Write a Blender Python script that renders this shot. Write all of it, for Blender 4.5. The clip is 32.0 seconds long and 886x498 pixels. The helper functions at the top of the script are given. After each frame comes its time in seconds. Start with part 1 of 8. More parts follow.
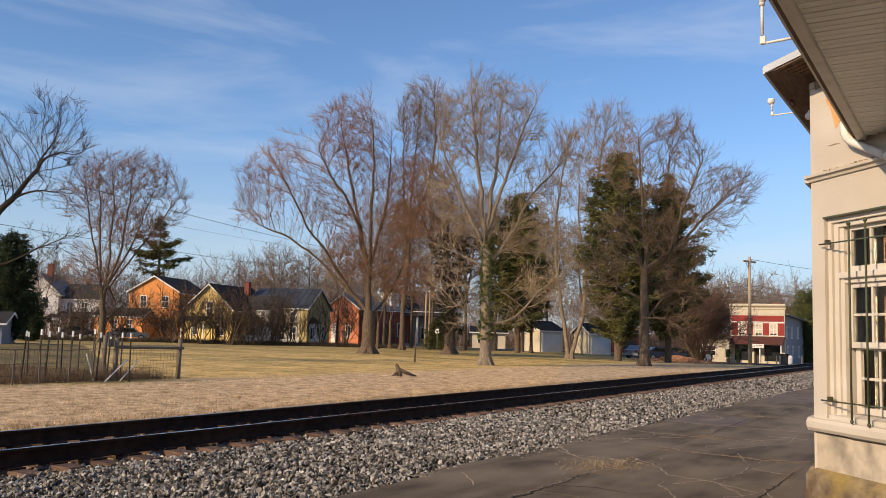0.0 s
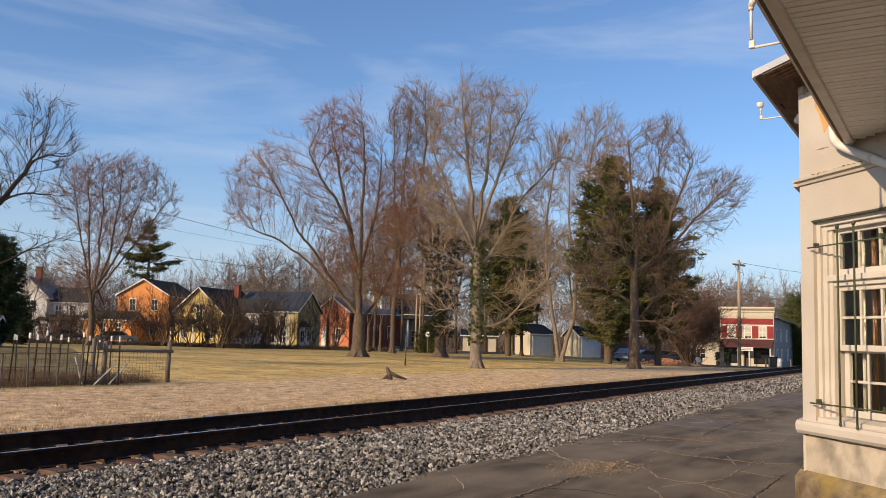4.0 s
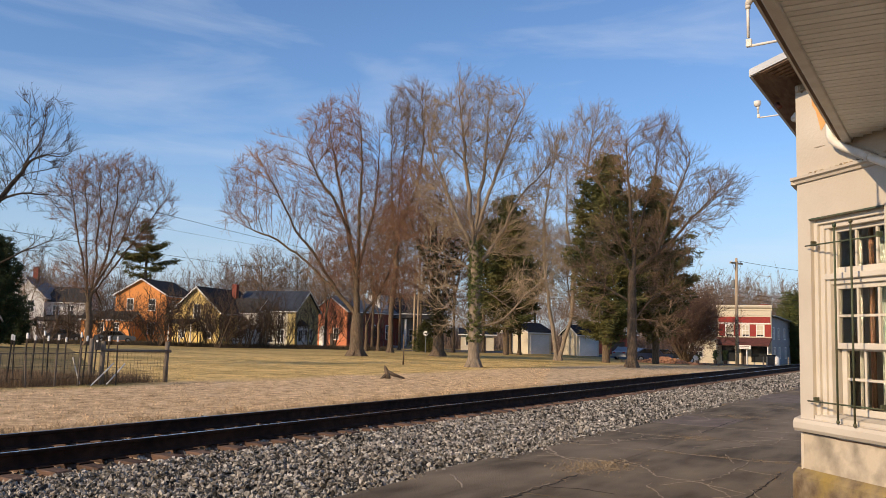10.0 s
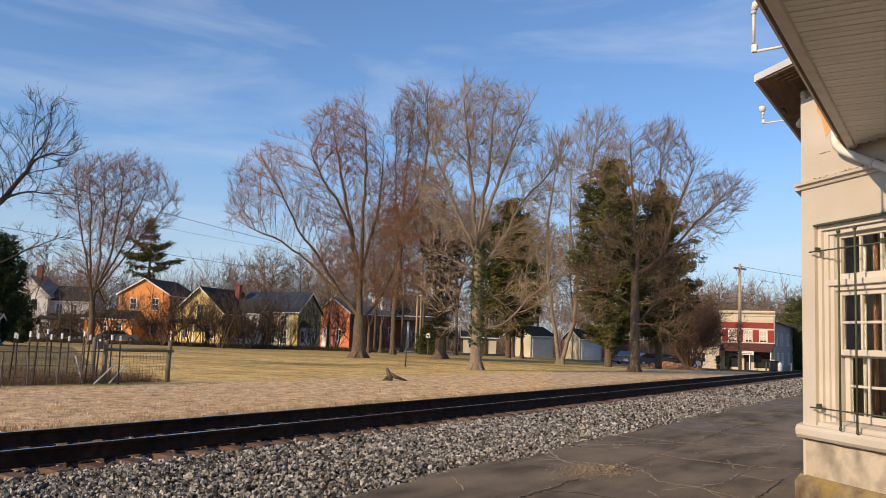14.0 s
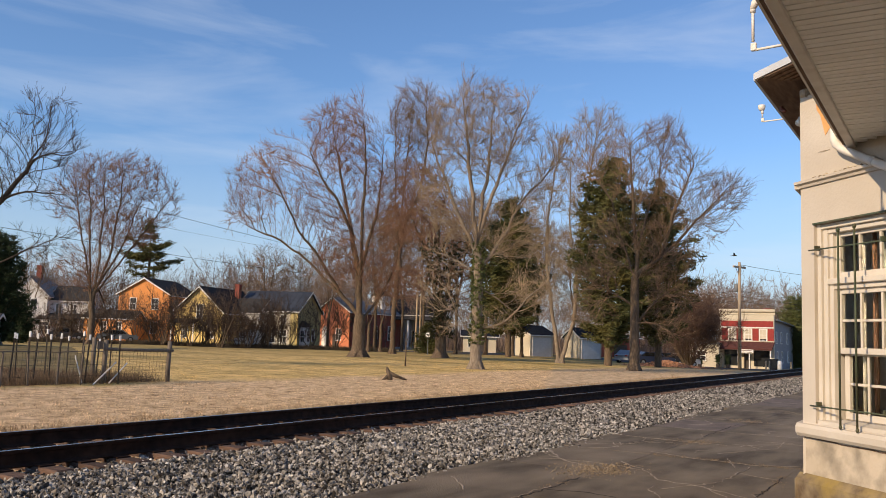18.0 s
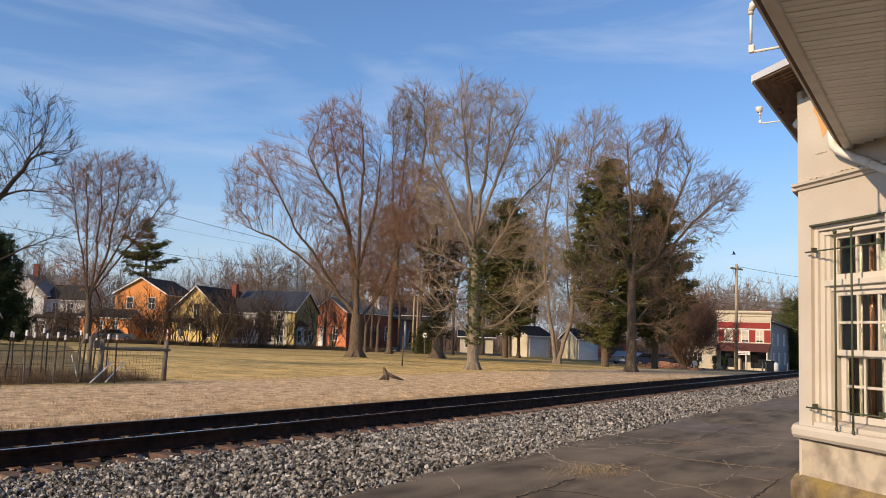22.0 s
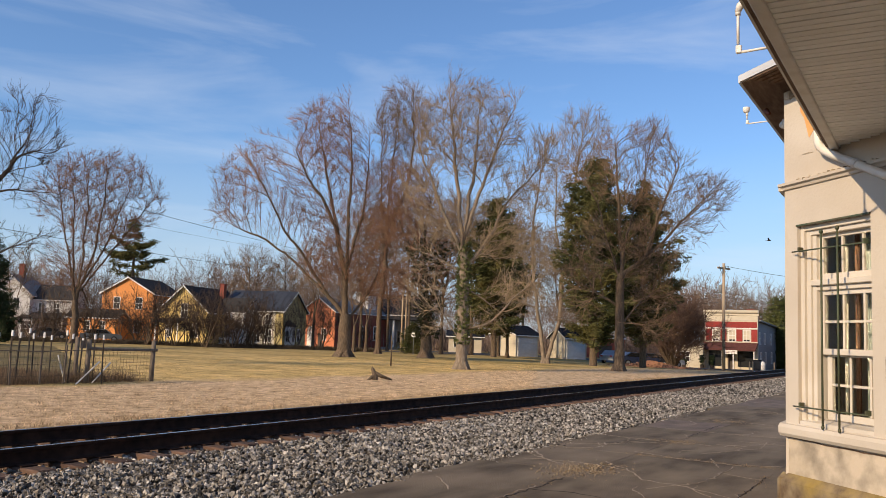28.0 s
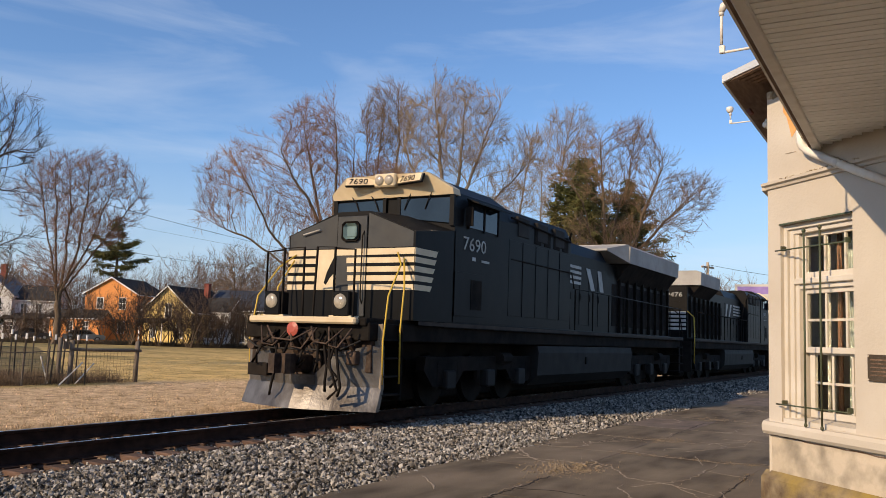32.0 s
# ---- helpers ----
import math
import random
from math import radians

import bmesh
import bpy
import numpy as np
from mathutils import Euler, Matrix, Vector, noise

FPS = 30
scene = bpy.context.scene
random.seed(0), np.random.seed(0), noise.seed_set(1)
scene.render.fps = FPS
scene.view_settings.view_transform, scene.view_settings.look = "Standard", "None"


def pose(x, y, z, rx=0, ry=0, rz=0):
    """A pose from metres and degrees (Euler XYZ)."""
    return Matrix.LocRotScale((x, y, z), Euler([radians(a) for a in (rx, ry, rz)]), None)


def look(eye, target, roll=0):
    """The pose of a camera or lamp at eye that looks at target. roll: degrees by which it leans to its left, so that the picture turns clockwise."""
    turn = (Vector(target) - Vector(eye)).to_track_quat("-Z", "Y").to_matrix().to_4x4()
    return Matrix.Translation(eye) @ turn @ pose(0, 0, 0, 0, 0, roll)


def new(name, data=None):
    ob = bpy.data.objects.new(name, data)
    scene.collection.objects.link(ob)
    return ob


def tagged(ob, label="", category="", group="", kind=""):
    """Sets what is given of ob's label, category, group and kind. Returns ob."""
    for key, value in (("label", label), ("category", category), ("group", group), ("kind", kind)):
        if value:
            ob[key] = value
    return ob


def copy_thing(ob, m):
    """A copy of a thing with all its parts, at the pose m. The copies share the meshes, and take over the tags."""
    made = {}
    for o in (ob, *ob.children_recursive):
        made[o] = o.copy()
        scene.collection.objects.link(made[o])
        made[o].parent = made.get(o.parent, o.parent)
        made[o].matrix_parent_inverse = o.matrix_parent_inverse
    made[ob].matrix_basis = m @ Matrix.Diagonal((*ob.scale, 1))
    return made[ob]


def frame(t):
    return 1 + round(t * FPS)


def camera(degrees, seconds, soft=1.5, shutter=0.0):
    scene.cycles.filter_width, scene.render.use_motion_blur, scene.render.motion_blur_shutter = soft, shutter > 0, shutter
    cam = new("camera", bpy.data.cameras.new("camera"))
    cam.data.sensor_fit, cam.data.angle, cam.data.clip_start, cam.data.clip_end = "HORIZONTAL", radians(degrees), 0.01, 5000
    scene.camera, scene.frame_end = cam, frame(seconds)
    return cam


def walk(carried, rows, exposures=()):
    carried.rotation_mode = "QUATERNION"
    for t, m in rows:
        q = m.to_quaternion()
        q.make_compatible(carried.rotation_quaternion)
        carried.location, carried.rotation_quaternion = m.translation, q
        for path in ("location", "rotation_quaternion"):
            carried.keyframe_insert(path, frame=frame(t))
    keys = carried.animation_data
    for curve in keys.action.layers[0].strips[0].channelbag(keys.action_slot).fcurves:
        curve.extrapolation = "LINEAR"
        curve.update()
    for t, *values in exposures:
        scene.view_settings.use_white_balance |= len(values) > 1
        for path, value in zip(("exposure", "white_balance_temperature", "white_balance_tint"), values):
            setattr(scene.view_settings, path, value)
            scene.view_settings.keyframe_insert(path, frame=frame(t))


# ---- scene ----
# camera: held in the hand on the station platform, only turning
EYE = Vector((0.0, 0.0, 1.591))


def aim(yaw, pitch, roll):
    """Camera pose from its heading (degrees left of the track), pitch and lean."""
    a, b = radians(yaw), radians(pitch)
    way = Vector((math.cos(a) * math.cos(b), math.sin(a) * math.cos(b), math.sin(b)))
    return look(EYE, EYE + way, roll)


cam = camera(54.84, 32.0, soft=0.6)
walk(cam, [
    (0, aim(32.036, 5.652, 1.666)), (0.5, aim(31.860, 5.836, 1.600)), (1, aim(31.848, 5.931, 1.530)),
    (1.5, aim(31.809, 5.950, 1.461)), (2, aim(31.678, 5.936, 1.520)), (2.5, aim(31.560, 5.923, 1.617)),
    (3, aim(31.410, 5.943, 1.554)), (3.5, aim(31.367, 5.959, 1.581)), (5.5, aim(31.656, 5.496, 1.887)),
    (6, aim(31.621, 5.631, 1.770)), (6.5, aim(31.465, 5.849, 1.605)), (7, aim(31.250, 6.007, 1.555)),
    (7.5, aim(31.077, 6.082, 1.593)), (8, aim(31.044, 6.087, 1.611)), (8.5, aim(31.109, 5.909, 1.577)),
    (9, aim(31.227, 5.741, 1.428)), (9.5, aim(31.236, 5.756, 1.358)), (10, aim(31.247, 5.818, 1.483)),
    (10.5, aim(31.317, 5.851, 1.620)), (11, aim(31.397, 5.977, 1.725)), (11.5, aim(31.557, 5.916, 1.740)),
    (12, aim(31.627, 5.764, 1.679)), (12.5, aim(31.588, 5.743, 1.703)), (13, aim(31.505, 5.825, 1.853)),
    (13.5, aim(31.475, 5.922, 1.976)), (14, aim(31.476, 5.980, 2.062)), (14.5, aim(31.494, 5.964, 2.038)),
    (16.5, aim(31.504, 5.850, 1.968)), (17, aim(31.503, 5.927, 2.041)), (17.5, aim(31.475, 5.961, 1.982)),
    (18, aim(31.448, 5.922, 1.948)), (18.5, aim(31.401, 5.890, 2.004)), (19, aim(31.440, 5.919, 2.092)),
    (19.5, aim(31.445, 5.956, 2.157)), (20, aim(31.395, 6.044, 2.180)), (20.5, aim(31.396, 6.013, 2.172)),
    (21, aim(31.366, 5.900, 2.100)), (21.5, aim(31.271, 5.880, 2.060)), (22, aim(31.272, 5.955, 2.165)),
    (22.5, aim(31.235, 5.973, 2.241)), (23, aim(31.186, 6.019, 2.277)), (23.5, aim(31.185, 6.019, 2.250)),
    (24, aim(31.149, 5.900, 2.144)), (24.5, aim(31.051, 5.784, 2.149)), (25, aim(30.997, 5.744, 2.290)),
    (25.5, aim(30.980, 5.745, 2.401)), (27.5, aim(30.494, 5.937, 1.997)), (28, aim(30.502, 5.962, 2.077)),
    (28.5, aim(30.470, 6.035, 2.141)), (29, aim(30.332, 6.088, 2.091)), (29.5, aim(30.141, 5.975, 1.908)),
    (30, aim(29.905, 5.920, 1.879)), (30.5, aim(29.768, 5.998, 2.028)), (31, aim(29.687, 6.052, 2.086)),
    (31.5, aim(29.643, 5.999, 2.089)), (32, aim(29.517, 5.961, 1.883)),
], exposures=[(0.0, -0.03, 6600, 10), (8.0, -0.03, 6540, 10), (18.0, -0.03, 6460, 10), (25.0, -0.01, 6420, 10), (32.0, -0.01, 6470, 10)])

# ---- world and sun ----
SUN_AZ, SUN_EL = 160.0, 26.0  # where the sun stands: degrees left of the track, and above the horizon
world = bpy.data.worlds.new("world")
scene.world = world
world.use_nodes = True
wn, wl = world.node_tree.nodes, world.node_tree.links
sky = wn.new("ShaderNodeTexSky")
sky.sky_type, sky.sun_disc = "NISHITA", False
sky.sun_elevation, sky.sun_rotation = radians(SUN_EL), radians(90.0 - SUN_AZ)
sky.air_density, sky.dust_density, sky.ozone_density = 1.0, 0.4, 3.0
# thin cirrus streaks
wc, wm = wn.new("ShaderNodeTexCoord"), wn.new("ShaderNodeMapping")
wm.inputs["Scale"].default_value = (1.6, 1.6, 9.0)
wm.inputs["Rotation"].default_value = (radians(14), radians(-12), radians(20))
wz = wn.new("ShaderNodeTexNoise")
wz.inputs["Scale"].default_value, wz.inputs["Detail"].default_value = 1.7, 7.0
wz.inputs["Roughness"].default_value, wz.inputs["Distortion"].default_value = 0.55, 0.5
wr = wn.new("ShaderNodeMapRange")
wr.inputs["From Min"].default_value, wr.inputs["From Max"].default_value = 0.5, 0.85
wr.inputs["To Max"].default_value = 0.4
wx = wn.new("ShaderNodeMix")
wx.data_type = "RGBA"
wx.inputs["B"].default_value = (6.2, 6.6, 7.2, 1)
wl.new(wc.outputs["Generated"], wm.inputs["Vector"])
wl.new(wm.outputs["Vector"], wz.inputs["Vector"])
wl.new(wz.outputs["Fac"], wr.inputs["Value"])
wl.new(wr.outputs["Result"], wx.inputs["Factor"])
tint = wn.new("ShaderNodeMix")
tint.data_type, tint.blend_type = "RGBA", "MULTIPLY"
tint.inputs["Factor"].default_value = 1.0
tint.inputs["B"].default_value = (0.90, 1.03, 1.20, 1)
wl.new(sky.outputs["Color"], tint.inputs["A"])
# pale haze low over the horizon
wsep, whz, wmx = wn.new("ShaderNodeSeparateXYZ"), wn.new("ShaderNodeMapRange"), wn.new("ShaderNodeMix")
whz.inputs["From Min"].default_value, whz.inputs["From Max"].default_value = 0.0, 0.22
whz.inputs["To Min"].default_value, whz.inputs["To Max"].default_value = 0.78, 0.0
wmx.data_type = "RGBA"
wmx.inputs["B"].default_value = (3.7, 4.35, 5.3, 1)
wl.new(wc.outputs["Generated"], wsep.inputs["Vector"])
wl.new(wsep.outputs["Z"], whz.inputs["Value"])
wl.new(whz.outputs["Result"], wmx.inputs["Factor"])
wl.new(tint.outputs["Result"], wmx.inputs["A"])
wl.new(wmx.outputs["Result"], wx.inputs["A"])
wl.new(wx.outputs["Result"], wn["Background"].inputs["Color"])
wn["Background"].inputs["Strength"].default_value = 0.135

sun = new("sun", bpy.data.lights.new("sun", "SUN"))
sun.data.energy, sun.data.angle, sun.data.color = 4.9, radians(0.6), (1.0, 0.76, 0.50)
_a, _e = radians(SUN_AZ), radians(SUN_EL)
sun.matrix_world = look((40 * math.cos(_a) * math.cos(_e), 40 * math.sin(_a) * math.cos(_e), 40 * math.sin(_e)), (0, 0, 0))


# ---- mesh helpers ----
class Geo:
    """Vertices and faces of one mesh in the making."""

    def __init__(self):
        self.v, self.f = [], []

    def add(self, verts, faces):
        n = len(self.v)
        self.v.extend(tuple(p) for p in verts)
        self.f.extend(tuple(i + n for i in q) for q in faces)
        return self

    def box(self, x0, x1, y0, y1, z0, z1, ch=0.0, m=None):
        """A box, its edges chamfered by ch."""
        if x0 > x1: x0, x1 = x1, x0
        if y0 > y1: y0, y1 = y1, y0
        if z0 > z1: z0, z1 = z1, z0
        if ch <= 0:
            vs = [(x, y, z) for x in (x0, x1) for y in (y0, y1) for z in (z0, z1)]
            fs = [(0, 1, 3, 2), (4, 6, 7, 5), (0, 4, 5, 1), (2, 3, 7, 6), (0, 2, 6, 4), (1, 5, 7, 3)]
        else:
            vs, key = [], {}
            for i, (x, sx) in enumerate(((x0, 1), (x1, -1))):
                for j, (y, sy) in enumerate(((y0, 1), (y1, -1))):
                    for k, (z, sz) in enumerate(((z0, 1), (z1, -1))):
                        for a, p in enumerate(((x, y + sy * ch, z + sz * ch), (x + sx * ch, y, z + sz * ch), (x + sx * ch, y + sy * ch, z))):
                            key[i, j, k, a] = len(vs)
                            vs.append(p)
            K = key
            fs = []
            for i in (0, 1):
                fs.append((K[i, 0, 0, 0], K[i, 1, 0, 0], K[i, 1, 1, 0], K[i, 0, 1, 0]))
                fs.append((K[0, i, 0, 1], K[1, i, 0, 1], K[1, i, 1, 1], K[0, i, 1, 1]))
                fs.append((K[0, 0, i, 2], K[1, 0, i, 2], K[1, 1, i, 2], K[0, 1, i, 2]))
                for j in (0, 1):
                    fs.append((K[i, j, 0, 0], K[i, j, 1, 0], K[i, j, 1, 1], K[i, j, 0, 1]))
                    fs.append((K[i, 0, j, 0], K[i, 1, j, 0], K[i, 1, j, 2], K[i, 0, j, 2]))
                    fs.append((K[0, i, j, 1], K[1, i, j, 1], K[1, i, j, 2], K[0, i, j, 2]))
                    for k in (0, 1):
                        fs.append((K[i, j, k, 0], K[i, j, k, 1], K[i, j, k, 2]))
        if m is not None:
            vs = [m @ Vector(p) for p in vs]
        return self.add(vs, fs)

    def prism(self, poly, axis, lo, hi, m=None):
        """A polygon swept along an axis: (y, z) along x, (x, z) along y, (x, y) along z."""
        def at(a, b, c):
            return {"x": (c, a, b), "y": (a, c, b), "z": (a, b, c)}[axis]
        n = len(poly)
        vs = [at(a, b, lo) for a, b in poly] + [at(a, b, hi) for a, b in poly]
        if m is not None:
            vs = [m @ Vector(p) for p in vs]
        fs = [tuple(range(n)), tuple(range(2 * n - 1, n - 1, -1))] + [(i, (i + 1) % n, n + (i + 1) % n, n + i) for i in range(n)]
        return self.add(vs, fs)

    def tube(self, pts, radii, n=6, cap=True):
        """A round bar along points."""
        pts = [Vector(p) for p in pts]
        if not hasattr(radii, "__len__"):
            radii = [radii] * len(pts)
        vs, fs, k = [], [], len(pts)
        side = None
        for i, p in enumerate(pts):
            d = (pts[min(i + 1, k - 1)] - pts[max(i - 1, 0)]).normalized()
            if side is None:
                side = d.orthogonal().normalized()
            side = (side - d * side.dot(d))
            side = side.normalized() if side.length > 1e-6 else d.orthogonal().normalized()
            up = d.cross(side)
            for j in range(n):
                a = 2 * math.pi * j / n
                vs.append(p + (side * math.cos(a) + up * math.sin(a)) * radii[i])
        for i in range(k - 1):
            for j in range(n):
                fs.append((i * n + j, i * n + (j + 1) % n, (i + 1) * n + (j + 1) % n, (i + 1) * n + j))
        if cap:
            fs.append(tuple(range(n - 1, -1, -1)))
            fs.append(tuple(range((k - 1) * n, k * n)))
        return self.add(vs, fs)

    def cyl(self, p0, p1, r, n=12, r1=None):
        return self.tube([p0, p1], [r, r if r1 is None else r1], n)

    def lathe(self, profile, n=16, m=None):
        """(radius, height) pairs turned about z."""
        vs, fs, k = [], [], len(profile)
        for r, z in profile:
            for j in range(n):
                a = 2 * math.pi * j / n
                vs.append((r * math.cos(a), r * math.sin(a), z))
        for i in range(k - 1):
            for j in range(n):
                fs.append((i * n + j, i * n + (j + 1) % n, (i + 1) * n + (j + 1) % n, (i + 1) * n + j))
        fs.append(tuple(range(n - 1, -1, -1)))
        fs.append(tuple(range((k - 1) * n, k * n)))
        if m is not None:
            vs = [m @ Vector(p) for p in vs]
        return self.add(vs, fs)

    def mesh(self, name, material, smooth=False):
        me = bpy.data.meshes.new(name)
        me.from_pydata([tuple(p) for p in self.v], [], self.f)
        if len(self.f) < 4000:
            bm = bmesh.new()
            bm.from_mesh(me)
            bmesh.ops.recalc_face_normals(bm, faces=bm.faces)
            bm.to_mesh(me)
            bm.free()
        me.materials.append(material)
        if smooth:
            me.polygons.foreach_set("use_smooth", [True] * len(me.polygons))
        me.update()
        return me


def part(name, geo, material, parent=None, label="", smooth=False, at=None):
    """One mesh object under a thing or a part."""
    me = geo if isinstance(geo, bpy.types.Mesh) else geo.mesh(name, material, smooth)
    ob = new(name, me)
    if parent is not None:
        ob.parent = parent
    if at is not None:
        ob.matrix_basis = at
    if label:
        ob["label"] = label
    return ob


def thing(name, m, label, category, group="", kind=""):
    """An empty at the base of a thing that has parts."""
    ob = new(name)
    ob.empty_display_size = 0.2
    ob.matrix_basis = m
    return tagged(ob, label, category, group, kind)


def polar(az, d, z=0.0):
    """A place d metres off in the direction az, degrees left of the track."""
    return Vector((d * math.cos(radians(az)), d * math.sin(radians(az)), z))


def ease(x):
    x = min(1.0, max(0.0, x))
    return x * x * (3 - 2 * x)


def ground_z(x, y):
    """Height of the ground: level by the track, falling gently towards the shops."""
    h = -0.62 * ease((x - 52) / 55) * ease((42 - y) / 16)
    h += -0.25 * ease((math.hypot(x, y) - 60) / 70)
    if y > 12.5:
        h += 0.05 * noise.noise(Vector((x * 0.12, y * 0.12, 0.0)))
    return h


# ---- materials ----
def mat(name, c1, c2, scale=4.0, rough=0.8, bump=0.2, bscale=40.0, metal=0.0, c3=None, s3=0.5, amount=0.5, vary=0.0, stretch=None, spec=0.3, island=0.0, detail=6.0):
    """A surface of two colours mixed by fine noise, stained with a third at a larger scale."""
    m = bpy.data.materials.new(name)
    m.use_nodes = True
    N, L = m.node_tree.nodes, m.node_tree.links
    p = N["Principled BSDF"]
    tc, mp = N.new("ShaderNodeTexCoord"), N.new("ShaderNodeMapping")
    L.new(tc.outputs["Object"], mp.inputs["Vector"])
    if stretch:
        mp.inputs["Scale"].default_value = stretch
    n1 = N.new("ShaderNodeTexNoise")
    n1.inputs["Scale"].default_value, n1.inputs["Detail"].default_value = scale, detail
    L.new(mp.outputs["Vector"], n1.inputs["Vector"])
    rp = N.new("ShaderNodeValToRGB")
    rp.color_ramp.elements[0].position, rp.color_ramp.elements[1].position = 0.3, 0.7
    rp.color_ramp.elements[0].color, rp.color_ramp.elements[1].color = (*c1, 1), (*c2, 1)
    L.new(n1.outputs["Fac"], rp.inputs["Fac"])
    col = rp.outputs["Color"]
    if c3 is not None:
        n2 = N.new("ShaderNodeTexNoise")
        n2.inputs["Scale"].default_value, n2.inputs["Detail"].default_value = s3, 4.0
        L.new(tc.outputs["Object"], n2.inputs["Vector"])
        r2 = N.new("ShaderNodeMapRange")
        r2.inputs["From Min"].default_value, r2.inputs["From Max"].default_value = 0.42, 0.68
        r2.inputs["To Max"].default_value = amount
        L.new(n2.outputs["Fac"], r2.inputs["Value"])
        mx = N.new("ShaderNodeMix")
        mx.data_type = "RGBA"
        mx.inputs["B"].default_value = (*c3, 1)
        L.new(r2.outputs["Result"], mx.inputs["Factor"])
        L.new(col, mx.inputs["A"])
        col = mx.outputs["Result"]
    if vary or island:
        src = N.new("ShaderNodeNewGeometry").outputs["Random Per Island"] if island else N.new("ShaderNodeObjectInfo").outputs["Random"]
        k = island or vary
        r3 = N.new("ShaderNodeMapRange")
        r3.inputs["To Min"].default_value, r3.inputs["To Max"].default_value = 1 - k, 1 + k
        L.new(src, r3.inputs["Value"])
        hs = N.new("ShaderNodeHueSaturation")
        L.new(r3.outputs["Result"], hs.inputs["Value"])
        L.new(col, hs.inputs["Color"])
        col = hs.outputs["Color"]
    L.new(col, p.inputs["Base Color"])
    p.inputs["Roughness"].default_value, p.inputs["Metallic"].default_value = rough, metal
    p.inputs["Specular IOR Level"].default_value = spec
    if bump:
        n4 = N.new("ShaderNodeTexNoise")
        n4.inputs["Scale"].default_value, n4.inputs["Detail"].default_value = bscale, 5.0
        L.new(mp.outputs["Vector"], n4.inputs["Vector"])
        bp = N.new("ShaderNodeBump")
        bp.inputs["Strength"].default_value, bp.inputs["Distance"].default_value = bump, 0.02
        L.new(n4.outputs["Fac"], bp.inputs["Height"])
        L.new(bp.outputs["Normal"], p.inputs["Normal"])
    return m


def lawn_mat(name, blades=False):
    """Winter grass: a coarse pinkish verge along the track, and a golden mown field with green and straw bands beyond it."""
    m = bpy.data.materials.new(name)
    m.use_nodes = True
    N, L = m.node_tree.nodes, m.node_tree.links
    p = N["Principled BSDF"]
    tc = N.new("ShaderNodeTexCoord")

    def tex(scale, stretch, detail=6.0, rough=.6):
        mp, n = N.new("ShaderNodeMapping"), N.new("ShaderNodeTexNoise")
        mp.inputs["Scale"].default_value = stretch
        mp.inputs["Rotation"].default_value = (0, 0, radians(-32))
        n.inputs["Scale"].default_value, n.inputs["Detail"].default_value, n.inputs["Roughness"].default_value = scale, detail, rough
        L.new(tc.outputs["Object"], mp.inputs["Vector"])
        L.new(mp.outputs["Vector"], n.inputs["Vector"])
        return n.outputs["Fac"]

    def ramp(fac, stops):
        r_ = N.new("ShaderNodeValToRGB")
        e = r_.color_ramp.elements
        while len(e) < len(stops):
            e.new(.5)
        for q, (at, c) in zip(e, stops):
            q.position, q.color = at, (*c, 1)
        L.new(fac, r_.inputs["Fac"])
        return r_.outputs["Color"]

    def blend(fac, a, b):
        x_ = N.new("ShaderNodeMix")
        x_.data_type = "RGBA"
        L.new(fac, x_.inputs["Factor"])
        L.new(a, x_.inputs["A"])
        L.new(b, x_.inputs["B"])
        return x_.outputs["Result"]

    def span(val, lo, hi, out=1.0):
        r_ = N.new("ShaderNodeMapRange")
        r_.inputs["From Min"].default_value, r_.inputs["From Max"].default_value, r_.inputs["To Max"].default_value = lo, hi, out
        L.new(val, r_.inputs["Value"])
        return r_.outputs["Result"]
    verge = ramp(tex(2.6, (1, 1, 1), 10, .75), ((.33, (.15, .10, .05)), (.46, (.50, .355, .205)), (.66, (.80, .595, .37))))
    field = ramp(tex(1.4, (1, .5, 1), 9, .7), ((.34, (.24, .18, .075)), (.5, (.58, .41, .165)), (.68, (.80, .57, .245))))
    green = ramp(tex(1.8, (1, 1, 1), 8, .7), ((.34, (.12, .105, .038)), (.66, (.36, .275, .11))))
    bands = span(tex(.16, (1, .30, 1), 4, .6), .50, .66, .85)
    field = blend(bands, field, green)
    sep, add = N.new("ShaderNodeSeparateXYZ"), N.new("ShaderNodeMath")
    L.new(tc.outputs["Object"], sep.inputs["Vector"])
    wav = span(tex(.35, (1, 1, 1), 3), 0, 1, 3.0)
    L.new(sep.outputs["Y"], add.inputs[0])
    L.new(wav, add.inputs[1])
    col = blend(span(add.outputs[0], 21.4, 22.8), verge, field)
    far = N.new("ShaderNodeVectorMath")
    far.operation = "LENGTH"
    L.new(tc.outputs["Object"], far.inputs[0])
    col = blend(span(far.outputs["Value"], 52, 80, .55), col, green)
    if blades:
        hs = N.new("ShaderNodeHueSaturation")
        L.new(span(N.new("ShaderNodeNewGeometry").outputs["Random Per Island"], 0, 1, 1.0), hs.inputs["Value"])
        hs.inputs["Value"].links[0].from_node.inputs["To Min"].default_value = .35
        hs.inputs["Value"].links[0].from_node.inputs["To Max"].default_value = 1.55
        L.new(col, hs.inputs["Color"])
        col = hs.outputs["Color"]
    else:
        bp = N.new("ShaderNodeBump")
        bp.inputs["Strength"].default_value, bp.inputs["Distance"].default_value = .9, .04
        L.new(tex(9, (1, 1, 1), 8, .75), bp.inputs["Height"])
        L.new(bp.outputs["Normal"], p.inputs["Normal"])
    L.new(col, p.inputs["Base Color"])
